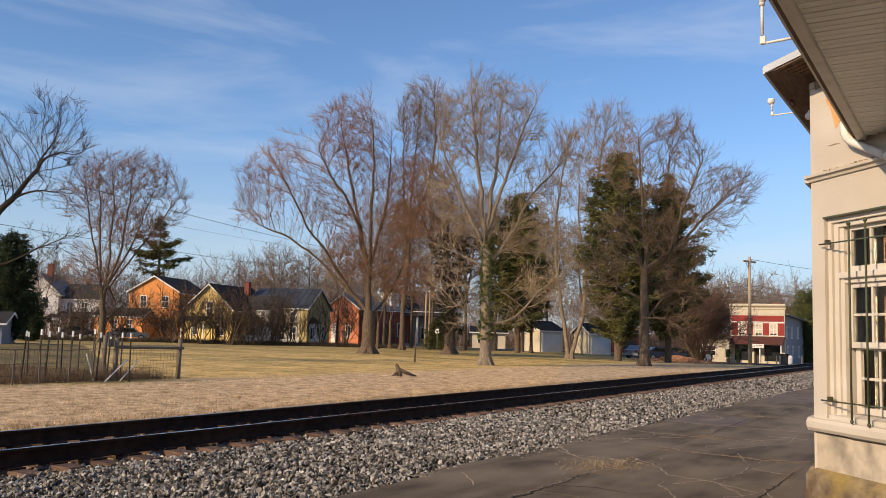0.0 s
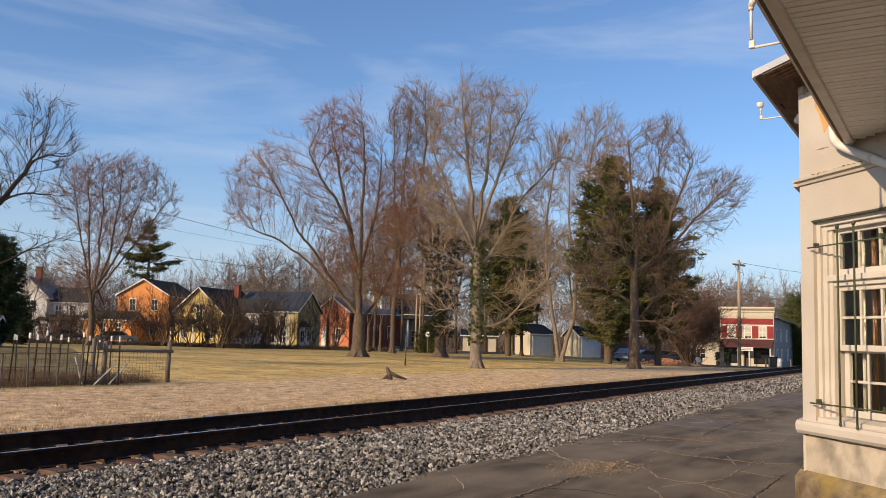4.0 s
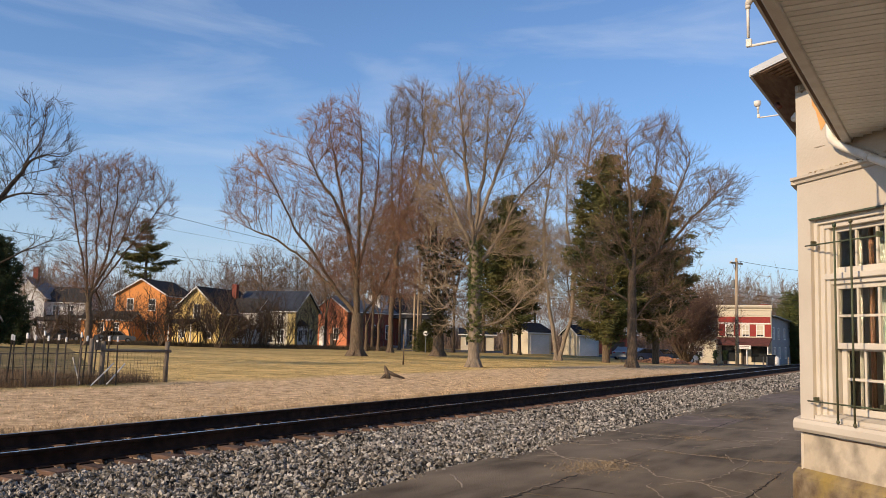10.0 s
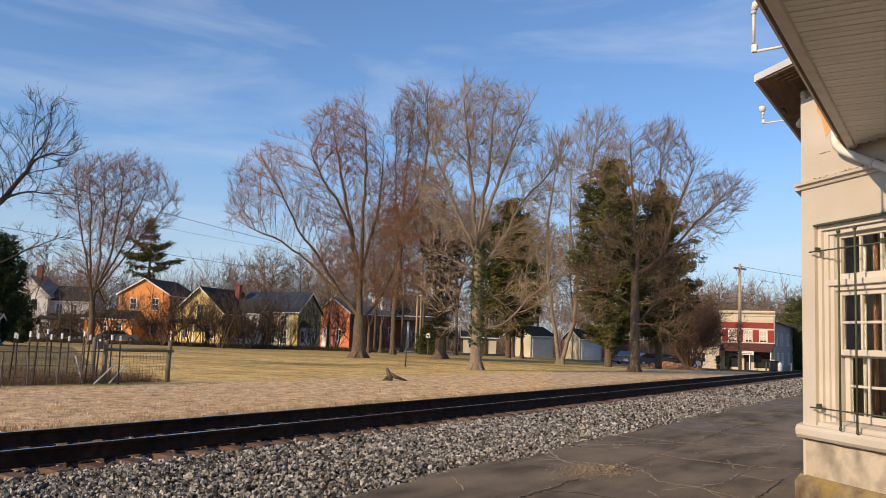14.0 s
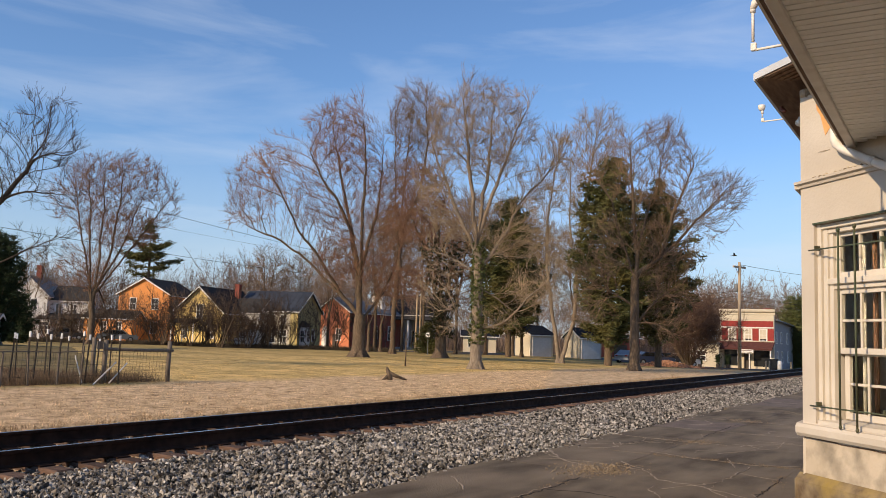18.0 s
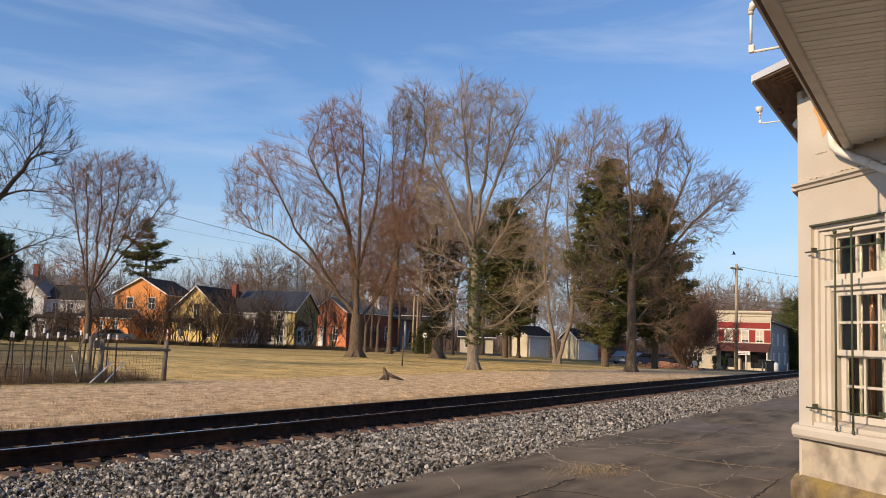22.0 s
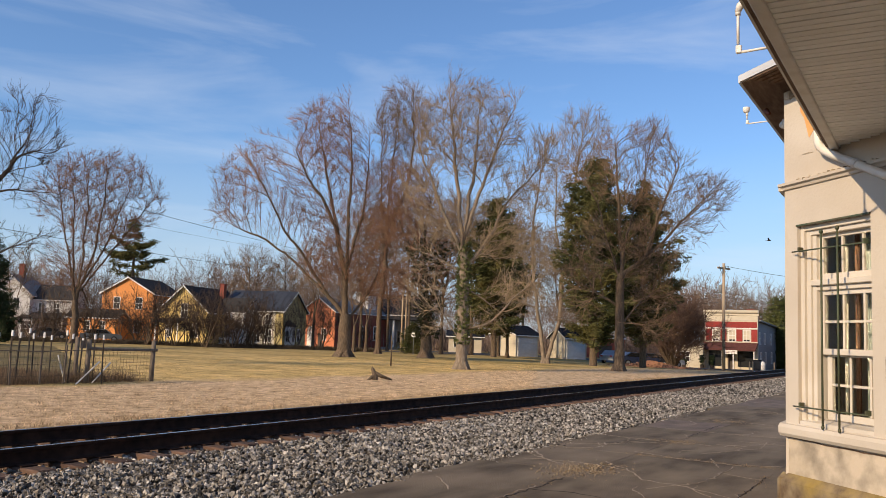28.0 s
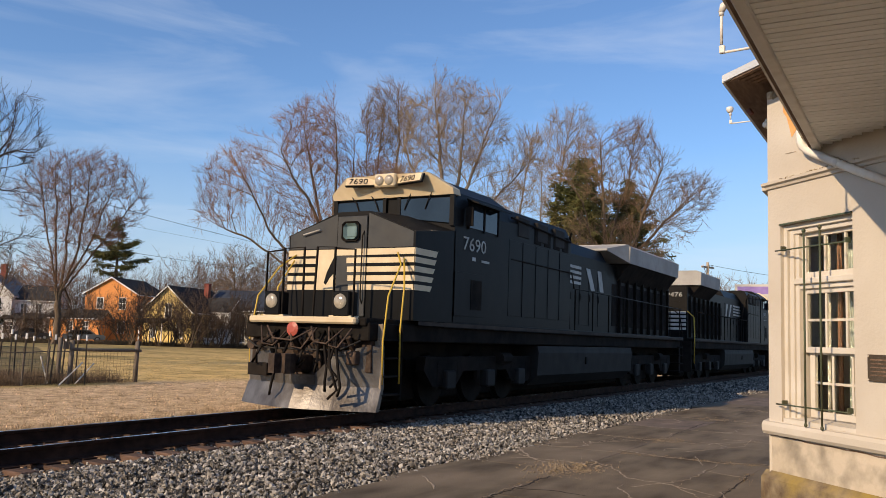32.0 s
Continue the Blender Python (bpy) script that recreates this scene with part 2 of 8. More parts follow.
    p.inputs["Roughness"].default_value, p.inputs["Specular IOR Level"].default_value = .95, .1
    return m


GRASS = lawn_mat("dry_lawn")
BLADE = lawn_mat("dry_grass_blades", True)
WEED = mat("dead_weeds", (0.20, 0.135, 0.075), (0.36, 0.255, 0.145), 3.0, 0.95, 0.0, island=0.3, spec=0.1)
# near-black bed: shade between stones and rails is put into the colour
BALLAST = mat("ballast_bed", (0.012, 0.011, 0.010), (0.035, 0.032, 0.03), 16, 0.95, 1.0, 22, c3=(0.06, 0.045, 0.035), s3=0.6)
STONE = mat("ballast_stone", (0.020, 0.0195, 0.019), (0.43, 0.405, 0.365), 6, 0.9, 0.4, 60, island=0.95, spec=0.2, c3=(0.22, 0.17, 0.11), s3=9.0, amount=0.45)
RAILSIDE = mat("rusty_rail", (0.024, 0.013, 0.009), (0.06, 0.03, 0.019), 7, 0.85, 0.25, 50, c3=(0.012, 0.008, 0.007), s3=1.5, spec=0.1)
RAILTOP = mat("polished_rail", (0.45, 0.44, 0.42), (0.6, 0.58, 0.55), 5, 0.25, 0.03, 80, metal=1.0)
TIE = mat("weathered_tie", (0.06, 0.038, 0.027), (0.15, 0.092, 0.066), 5, 0.95, 0.6, 30, stretch=(6, 1, 6), vary=0.3, c3=(0.07, 0.05, 0.04), s3=2.0)
SLAB = mat("old_platform_paving", (0.060, 0.046, 0.031), (0.182, 0.146, 0.101), 1.5, 0.85, 0.5, 45, c3=(0.26, 0.205, 0.145), s3=0.55, amount=0.6, vary=0.05, detail=10.0, stretch=(.45, 1.5, 1), spec=.12)
SLABRED = mat("stained_platform_edge", (0.10, 0.075, 0.055), (0.20, 0.15, 0.115), 2.5, 0.85, 0.35, 50, c3=(0.11, 0.09, 0.075), s3=0.7)
CRACK = mat("dirt_in_joints", (0.16, 0.125, 0.085), (0.28, 0.22, 0.15), 8, 0.95, 0.7, 40)
STUCCO = mat("cream_stucco", (0.52, 0.465, 0.39), (0.60, 0.545, 0.465), 1.3, 0.85, 0.2, 35, c3=(0.45, 0.385, 0.305), s3=0.9, amount=0.55)
STUCCOD = mat("weathered_stucco_base", (0.46, 0.385, 0.285), (0.56, 0.48, 0.375), 1.6, 0.9, 0.35, 25, c3=(0.22, 0.19, 0.145), s3=4.5, amount=0.85)
PLINTH = mat("mossy_plinth", (0.11, 0.075, 0.045), (0.31, 0.245, 0.15), 7, 0.95, 0.7, 25, c3=(0.29, 0.20, 0.035), s3=3.5, amount=0.85)
PAINT = mat("old_white_paint", (0.55, 0.50, 0.425), (0.64, 0.59, 0.51), 3, 0.6, 0.1, 40, c3=(0.48, 0.41, 0.32), s3=2.5, amount=0.4)
PATCH = mat("bare_orange_patch", (0.62, 0.30, 0.10), (0.72, 0.40, 0.16), 6, 0.9, 0.3, 30)
IRON = mat("green_iron", (0.045, 0.065, 0.04), (0.08, 0.10, 0.06), 9, 0.6, 0.3, 60, c3=(0.10, 0.065, 0.035), s3=6)
GUTTERB = mat("galvanised_gutter", (0.50, 0.52, 0.54), (0.60, 0.62, 0.64), 2, 0.45, 0.08, 30)
SOFFIT = mat("grey_vinyl_soffit", (0.87, 0.865, 0.81), (0.92, 0.915, 0.86), 1.2, 0.5, 0.05, 30, vary=0.04, c3=(0.80, 0.79, 0.73), s3=1.1, amount=0.5)
GUTTER = mat("painted_gutter", (0.62, 0.58, 0.51), (0.70, 0.66, 0.59), 2, 0.5, 0.08, 30, c3=(0.38, 0.34, 0.29), s3=1.8, amount=0.6)
DARKWOOD = mat("bare_soffit_wood", (0.12, 0.075, 0.05), (0.22, 0.145, 0.10), 5, 0.9, 0.5, 40, stretch=(1, 5, 5))
PIPE = mat("painted_pipe", (0.68, 0.64, 0.57), (0.78, 0.74, 0.67), 4, 0.5, 0.1, 40, c3=(0.5, 0.42, 0.32), s3=6, amount=0.4)
REDRUST = mat("rusty_red_metal", (0.12, 0.045, 0.03), (0.22, 0.085, 0.055), 8, 0.7, 0.3, 40)
BRONZE = mat("bronze_plaque", (0.10, 0.075, 0.05), (0.16, 0.115, 0.075), 8, 0.45, 0.2, 60, metal=0.6)
CURTAIN = mat("faded_curtain", (0.28, 0.30, 0.26), (0.42, 0.43, 0.37), 3, 0.95, 0.3, 20, stretch=(14, 14, 1))
CURTAINR = mat("rust_curtain", (0.28, 0.13, 0.075), (0.38, 0.19, 0.11), 3, 0.95, 0.3, 20, stretch=(14, 14, 1))
# near-black colour holds the darkness of the unlit room
DARKROOM = mat("painted_dim_room", (0.02, 0.019, 0.018), (0.035, 0.032, 0.03), 2, 0.95, 0.0)
GLASS = mat("window_glass", (0.02, 0.022, 0.025), (0.03, 0.032, 0.035), 1, 0.06, 0.02, 3, spec=0.6)

# ---- ground, track and platform ----
def height_sheet(name, xs, ys, material, dz=0.0):
    g = Geo()
    for x in xs:
        for y in ys:
            g.v.append((x, y, ground_z(x, y) + dz))
    n = len(ys)
    for i in range(len(xs) - 1):
        for j in range(n - 1):
            a = i * n + j
            g.f.append((a, a + n, a + n + 1, a + 1))
    return part(name, g, material, smooth=True)


def steps(*spans):
    out = []
    for a, b, s in spans:
        k = max(1, round((b - a) / s))
        out += [a + (b - a) * i / k for i in range(k)]
    return out + [spans[-1][1]]


ground = height_sheet("ground", steps((-3000, -200, 700), (-200, -20, 30), (-20, 130, 1.5), (130, 300, 20), (300, 3000, 450)),
                      steps((-3000, -200, 700), (-200, -20, 40), (-20, 3, 3), (3, 100, 1.5), (100, 300, 20), (300, 3000, 450)), GRASS, -0.06)
tagged(ground, "wide lawn of dry tan winter grass with greenish patches", "ground", kind="structure")

TRACK_Y, RAIL_Z = 9.736, 0.20
track = thing("railway_track", pose(0, 0, 0), "single railway track on grey stone ballast with rusty rails", "railway track", kind="structure")
bed = Geo()
xs_bed = steps((-60, -4, 4), (-4, 60, 1.0), (60, 760, 20))
prof = [(4.95, -0.07), (5.6, -0.03), (7.4, -0.03), (8.25, -0.035), (8.5, -0.065), (9.7, -0.065), (11.0, -0.06), (11.9, -0.04), (12.6, -0.10), (13.6, -0.9)]
for x in xs_bed:
    for y, z in prof:
        j = 0.05 * noise.noise(Vector((x * 0.7, y * 1.3, 2.0)))
        drop = -1.2 if y == 4.95 and x > 60 else 0
        bed.v.append((x, y + (j * 4 if y in (4.95, 12.6) else 0), z + j * 0.3 + drop))
nb = len(prof)
for i in range(len(xs_bed) - 1):
    for j in range(nb - 1):
        a = i * nb + j
        bed.f.append((a, a + nb, a + nb + 1, a + 1))
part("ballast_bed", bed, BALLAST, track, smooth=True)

RAIL_PROF = [(-0.07, -0.19), (0.07, -0.19), (0.07, -0.178), (0.02, -0.155), (0.011, -0.13), (0.011, -0.05), (0.036, -0.036), (0.037, -0.006), (0.033, -0.001),
             (-0.033, -0.001), (-0.037, -0.006), (-0.036, -0.036), (-0.011, -0.05), (-0.011, -0.13), (-0.02, -0.155), (-0.07, -0.178)]
for off in (-0.7525, 0.7525):
    g = Geo().prism([(TRACK_Y + off + a, RAIL_Z + b) for a, b in RAIL_PROF], "x", -60, 760)
    rail = part("rail", g, RAILSIDE, track, "rusty brown steel rail")
    part("running_surface", Geo().box(-60, 760, TRACK_Y + off - 0.026, TRACK_Y + off + 0.026, RAIL_Z - 0.002, RAIL_Z + 0.001), RAILTOP, rail, "polished bright rail head")
tie_meshes = []
rng = random.Random(4)
for k in range(4):
    g = Geo().box(-0.115, 0.115, -1.3 + rng.uniform(-.04, .04), 1.3 + rng.uniform(-.04, .04), -0.17, 0.0, 0.015)
    tie_meshes.append(g.mesh("tie", TIE))
plate_mesh = Geo().box(-0.1, 0.1, -0.19, 0.19, 0.0, 0.018, 0.004).mesh("tie_plate", RAILSIDE)
x = -6.0
while x < 112:
    t = part("tie", tie_meshes[rng.randrange(4)], None, track, at=pose(x, TRACK_Y + rng.uniform(-.03, .03), 0.004 + rng.uniform(-.008, .01), 0, 0, rng.uniform(-1.5, 1.5)))
    if x < 30:
        for off in (-0.7525, 0.7525):
            part("tie_plate", plate_mesh, None, t, at=pose(0, off, 0.0))
    x += 0.53 + rng.uniform(-.03, .03)
g = Geo()
while x < 400:
    g.box(x - .11, x + .11, TRACK_Y - 1.3, TRACK_Y + 1.3, -0.16, 0.0)
    x += 0.53
tagged(part("far_ties", g, TIE, track), kind="stuff")


def stones(name, spots, sizes, material, seed, parent=None, plain=False):
    """Loose angular stones, joined in one mesh."""
    r = np.random.RandomState(seed)
    n = len(spots)
    base = np.array([(1, 0, 0), (-1, 0, 0), (0, 1, 0), (0, -1, 0), (0, 0, 1), (0, 0, -1), (.6, .6, .5), (-.6, -.6, .55), (.62, -.58, -.3), (-.6, .6, -.35)], float)
    faces = np.array([(0, 6, 4), (6, 2, 4), (2, 9, 4), (9, 1, 4), (1, 7, 4), (7, 3, 4), (3, 8, 4), (8, 0, 4), (0, 8, 5), (8, 3, 5), (3, 7, 5), (7, 1, 5), (1, 9, 5), (9, 2, 5), (2, 6, 5), (6, 0, 5)])
    if plain:
        base = base[:6]
        faces = np.array([(0, 2, 4), (2, 1, 4), (1, 3, 4), (3, 0, 4), (2, 0, 5), (1, 2, 5), (3, 1, 5), (0, 3, 5)])
    q = r.normal(size=(n, 4))
    q /= np.linalg.norm(q, axis=1)[:, None]
    w, a, b, c = q.T
    R = np.stack([1 - 2 * (b * b + c * c), 2 * (a * b - c * w), 2 * (a * c + b * w), 2 * (a * b + c * w), 1 - 2 * (a * a + c * c), 2 * (b * c - a * w), 2 * (a * c - b * w), 2 * (b * c + a * w), 1 - 2 * (a * a + b * b)], 1).reshape(n, 3, 3)
    shape = base[None] * (1 + r.uniform(-.28, .28, (n, len(base), 1))) * (sizes[:, None, None] * r.uniform(.45, 1.3, (n, 1, 3)))
    V = np.einsum("nij,nkj->nki", R, shape) + spots[:, None, :]
    F = faces[None] + (np.arange(n) * len(base))[:, None, None]
    me = bpy.data.meshes.new(name)
    me.from_pydata(V.reshape(-1, 3).tolist(), [], F.reshape(-1, 3).tolist())
    me.materials.append(material)
    ob = new(name, me)
    if parent:
        ob.parent = parent
    return ob


def bed_height(y):
    return float(np.interp(y, [p[0] for p in prof], [p[1] for p in prof]))


r = np.random.RandomState(3)
spots = []
for x0, x1, y0, y1, dens in ((3.0, 16, 5.0, 8.46, 820), (16, 30, 5.0, 8.6, 330), (30, 60, 5.0, 8.7, 90), (60, 110, 5.0, 8.7, 30), (3, 40, 8.46, 9.0, 300), (3, 40, 9.0, 10.5, 30), (3, 40, 10.5, 12.5, 110)):
    n = int((x1 - x0) * (y1 - y0) * dens)
    xy = np.stack([r.uniform(x0, x1, n), r.uniform(y0, y1, n)], 1)
    edge = 5.18 + 0.22 * np.sin(xy[:, 0] * 0.9) + 0.12 * np.sin(xy[:, 0] * 2.7 + 1) + r.normal(0, 0.1, n)
    far_edge = 12.2 + 0.2 * np.sin(xy[:, 0] * 1.3) + r.normal(0, .15, n)
    xy = xy[(xy[:, 1] > edge) & (xy[:, 1] < far_edge)]
    z = np.array([bed_height(y) for y in xy[:, 1]]) + r.uniform(-0.012, 0.042, len(xy))
    spots.append(np.column_stack([xy, z]))
spots = np.concatenate(spots)
sizes = 0.011 + 0.025 * r.uniform(0, 1, len(spots)) ** 1.6 * np.where(spots[:, 0] > 30, 1.5, 1.0)
near = spots[:, 0] < 9.5
gravel = stones("gravel", spots[near], sizes[near], STONE, 5)
far_gravel = stones("far_gravel", spots[~near], sizes[~near] * 1.12, STONE, 6, plain=True)
tagged(far_gravel, "grey crushed stone ballast beside the track", "gravel", kind="stuff")
tagged(gravel, "loose grey crushed stone ballast beside the rails", "gravel", kind="stuff")

# platform: large worn slabs with open joints
platform = thing("platform", pose(0, 0, 0), "old dark paved station platform with cracked worn slabs", "platform", kind="structure")
part("joint_bed", Geo().box(-14, 70, -8, 5.3, -0.3, -0.006), SLAB, platform, "trodden dirt in the closed joints")
rng = random.Random(11)
xj = [-13.3 + 2.15 * k for k in range(39)]
yj = [-7.6, -5.75, -3.85, -1.95, 0.0, 1.95, 3.95]
for i in range(len(xj) - 1):
    for j in range(len(yj)):
        x0, x1, y0 = xj[i] + 0.001, xj[i + 1] - 0.001, yj[j] + 0.001
        last = j == len(yj) - 1
        y1 = (5.32 + 0.12 * math.sin(xj[i] * 1.7)) if last else yj[j + 1] - 0.001
        tilt = rng.uniform(-0.003, 0.003)

        def rim(ax, ay, bx, by, k=7):
            return [(ax + (bx - ax) * q / k + rng.uniform(-.004, .004), ay + (by - ay) * q / k + rng.uniform(-.004, .004) * (9 if last and ay > 4.5 and by > 4.5 else 1)) for q in range(k)]
        ring = rim(x0, y0, x1, y0) + rim(x1, y0, x1, y1) + rim(x1, y1, x0, y1) + rim(x0, y1, x0, y0)
        n = len(ring)
        g = Geo()
        z = tilt
        cx, cy = (x0 + x1) / 2, (y0 + y1) / 2
        g.v = [(a, b, -0.06) for a, b in ring] + [(a, b, z - 0.003) for a, b in ring] + [(a + (cx - a) * 0.004, b + (cy - b) * 0.004, z) for a, b in ring]
        g.f = [(q, (q + 1) % n, n + (q + 1) % n, n + q) for q in range(n)] + [(n + q, n + (q + 1) % n, 2 * n + (q + 1) % n, 2 * n + q) for q in range(n)] + [tuple(range(2 * n, 3 * n))]
        part("slab", g, SLABRED if last and rng.random() < 0.2 else SLAB, platform)


# cracks: thin wandering lines of pale grit, and a few open dark ones
def crack(pts, width, material, seed):
    r_ = random.Random(seed)
    line = []
    for (ax, ay), (bx, by) in zip(pts, pts[1:]):
        k = max(3, int(math.hypot(bx - ax, by - ay) / .09))
        line += [(ax + (bx - ax) * q / k + r_.gauss(0, .018), ay + (by - ay) * q / k + r_.gauss(0, .018)) for q in range(k)]
    g_ = Geo()
    for q, (a, b) in enumerate(line):
        c, d = line[min(q + 1, len(line) - 1)]
        e, f = line[max(q - 1, 0)]
        t_ = Vector((c - e, d - f, 0)).normalized()
        n_ = Vector((-t_.y, t_.x, 0)) * width * r_.uniform(.25, 1.2)
        g_.v += [(a + n_.x, b + n_.y, .0035), (a, b, .0065), (a - n_.x, b - n_.y, .0035)]
    g_.f = [(3 * q + i, 3 * q + 3 + i, 3 * q + 4 + i, 3 * q + 1 + i) for q in range(len(line) - 1) for i in (0, 1)]
    part("crack", g_, material, platform)


GRIT = mat("pale_grit", (0.22, 0.175, 0.125), (0.36, 0.29, 0.21), 14, 0.95, 0.5, 60)
OPEN = mat("dark_open_joint", (0.012, 0.010, 0.009), (0.03, 0.026, 0.022), 6, 0.95, 0)
for k, (pts, w_, m_) in enumerate((
        ([(7.2, 3.93), (8.6, 3.9), (9.8, 3.92)], .013, OPEN), ([(7.8, 3.96), (9.0, 3.93)], .012, GRIT), ([(14.67, 5.3), (14.6, 4.8), (14.55, 4.2), (14.5, 3.2)], .02, GRIT),
        ([(12.8, 4.05), (12.5, 3.45), (12.45, 3.0), (12.4, 2.4), (12.8, 1.9)], .018, GRIT), ([(9.3, 1.95), (11.6, 1.97)], .010, OPEN), ([(12.5, 2.6), (12.35, 2.3)], .018, OPEN),
        ([(11.4, 4.05), (10.97, 3.6), (10.2, 3.15), (10.1, 2.7), (9.6, 1.9)], .015, GRIT), ([(15.5, 3.98), (18.6, 4.08)], .010, OPEN), ([(11.9, 5.35), (11.0, 4.7), (10.6, 4.2)], .022, GRIT),
        ([(8.72, 5.1), (8.0, 4.5)], .016, GRIT), ([(16.9, 5.2), (16.7, 3.2), (17.0, 1.9)], .016, GRIT), ([(19.6, 4.8), (19.5, 3.2), (19.8, 2.0)], .02, GRIT), ([(23.0, 5.1), (22.8, 3.0)], .022, GRIT),
        ([(27.3, 5.0), (27.2, 3.2)], .024, GRIT), ([(12.9, 5.2), (13.6, 4.6), (14.4, 4.4)], .014, GRIT), ([(13.3, 3.2), (14.8, 2.6), (16.0, 2.7)], .012, GRIT), ([(9.6, 2.9), (10.6, 2.5), (12.3, 2.5)], .010, GRIT), ([(20.5, 3.0), (24.0, 2.8)], .014, GRIT))):
    crack(pts, w_, m_, k)

# hairline cracks that branch over the old paving
rc = random.Random(77)
for k in range(34):
    ax, ay = 8.2 + 20 * rc.random() ** 1.6, rc.uniform(1.6, 5.1)
    an = rc.choice((0.1, 1.5, 0.8, -0.7)) + rc.uniform(-.4, .4)
    pts = [(ax, ay)]
    for q in range(rc.randrange(2, 5)):
        an += rc.uniform(-.7, .7)
        st = rc.uniform(.18, .55)
        nx, ny = pts[-1][0] + st * math.cos(an), pts[-1][1] + st * math.sin(an)
        if 1.3 < ny < 5.2:
            pts.append((nx, ny))
    if len(pts) > 1:
        crack(pts, rc.uniform(.004, .011) * (1 + ax / 30), GRIT if rc.random() < .86 else OPEN, 200 + k)


def tufts(name, spots, height, blades, material, seed, spread=0.05, width=0.006, lean=0.6):
    """Blades of grass as thin three-sided spikes, joined in one mesh."""
    r = np.random.RandomState(seed)
    n = len(spots) * blades
    p = np.repeat(spots, blades, 0) + np.column_stack([r.normal(0, spread, (n, 2)), np.zeros(n)])
    h = height * r.uniform(.5, 1.2, n)
    a, l = r.uniform(0, 6.283, n), r.uniform(0, lean, n)
    tip = p + np.column_stack([np.cos(a) * h * l, np.sin(a) * h * l, h * (1 - 0.35 * l)])
    b = r.uniform(0, 6.283, n)
    V = np.empty((n, 4, 3))
    for k in range(3):
        V[:, k] = p + np.column_stack([np.cos(b + k * 2.094) * width, np.sin(b + k * 2.094) * width, np.full(n, -0.01)])
    V[:, 3] = tip
    F = np.array([(0, 1, 3), (1, 2, 3), (2, 0, 3)])[None] + (np.arange(n) * 4)[:, None, None]
    me = bpy.data.meshes.new(name)
    me.from_pydata(V.reshape(-1, 3).tolist(), [], F.reshape(-1, 3).tolist())
    me.materials.append(material)
    return new(name, me)


# dead grass growing from the joints where slabs meet
r = np.random.RandomState(8)
sp = []
for cx, cy, sx, sy, n in ((10.4, 3.95, 0.32, 0.24, 130), (14.6, 3.9, 0.22, 0.26, 80), (19.6, 4.05, 0.25, 0.28, 70), (12.5, 3.0, 0.04, 0.6, 40), (9.0, 3.95, 0.6, 0.03, 22), (11.0, 1.96, .7, .03, 14), (12.45, 2.0, .05, .3, 20)):
    sp.append(np.column_stack([r.normal(cx, sx, n), r.normal(cy, sy, n), np.zeros(n)]))
tagged(tufts("crack_grass", np.concatenate(sp), 0.026, 6, WEED, 9, 0.04, 0.004, 2.4), "flattened dead grass in the platform joints", "dead grass", kind="stuff")
n = 260
sp = np.column_stack([r.normal(10.45, .34, n), r.normal(4.0, .2, n), np.zeros(n) + .004])
tagged(stones("crack_rubble", sp, r.uniform(.008, .02, n), CRACK, 12), "crumbled paving and grit in a broken joint", "rubble", kind="stuff")

# lawn blades on the near part of the field
n = 21000
u = r.uniform(0, 1, n)
yy = 12.3 + 26 * u ** 1.7
xx = r.uniform(0.45, 2.35, n) * yy - 2
keep = (xx > 3) & (xx < 60)
xx, yy = xx[keep], yy[keep]
zz = np.array([ground_z(a, b) for a, b in zip(xx, yy)]) - 0.06
tagged(tufts("lawn_grass", np.column_stack([xx, yy, zz]), 0.042, 5, BLADE, 21, 0.10, 0.011, 2.0), "short dry tan grass blades", "grass", kind="stuff")
n = 900
xx = r.uniform(4, 45, n)
yy = 12.35 + np.abs(r.normal(0, .25, n))
tagged(tufts("track_side_weeds", np.column_stack([xx, yy, np.full(n, -0.06)]), 0.10, 6, WEED, 22, 0.08, 0.006, 1.0), "dead weeds along the edge of the ballast", "weeds", kind="stuff")

# ---- station ----
CX, CY = 7.91, 1.19           # corner of the bay
SQ = math.sqrt(0.5)
FACE = Matrix(((-SQ, -SQ, 0, CX), (-SQ, SQ, 0, CY), (0, 0, 1, 0), (0, 0, 0, 1)))  # x along the slanting face from the corner, y outwards, z up
station = thing("station_building", pose(0, 0, 0), "small old railway station of cream stucco with a slanting bay", "station", kind="structure")
F_END = 2.4
ex, ey = CX - SQ * F_END, CY - SQ * F_END
TH = 0.26


def wall_seg(ax, ay, bx, by, z0, z1, name="wall", material=STUCCO):
    """A wall between two points, its outer face on the line, thickness to the right of the way."""
    d = Vector((bx - ax, by - ay, 0)).normalized()
    nrm = Vector((d.y, -d.x, 0)) * TH
    g = Geo().prism([(ax, ay), (bx, by), (bx + nrm.x, by + nrm.y), (ax + nrm.x, ay + nrm.y)], "z", z0, z1)
    return part(name, g, material, station)


# slanting face with its window opening, in face coordinates
W0, W1, WZ0, WZ1 = 0.168, 1.02, 0.985, 2.655
TOP = 3.86
g = Geo()
for a, b, z0, z1 in ((0.0, W0, 0.87, TOP), (W1, F_END, 0.87, TOP), (W0, W1, WZ1, TOP), (W0, W1, 0.87, WZ0)):
    g.box(a, b, -TH, 0, z0, z1, m=FACE)
part("bay_wall", g, STUCCO, station, "cream stucco bay wall")
part("lower_wall", Geo().box(0.02, F_END, -TH, -0.012, 0.40, 0.87, m=FACE), STUCCOD, station, "stained stucco below the sill band")
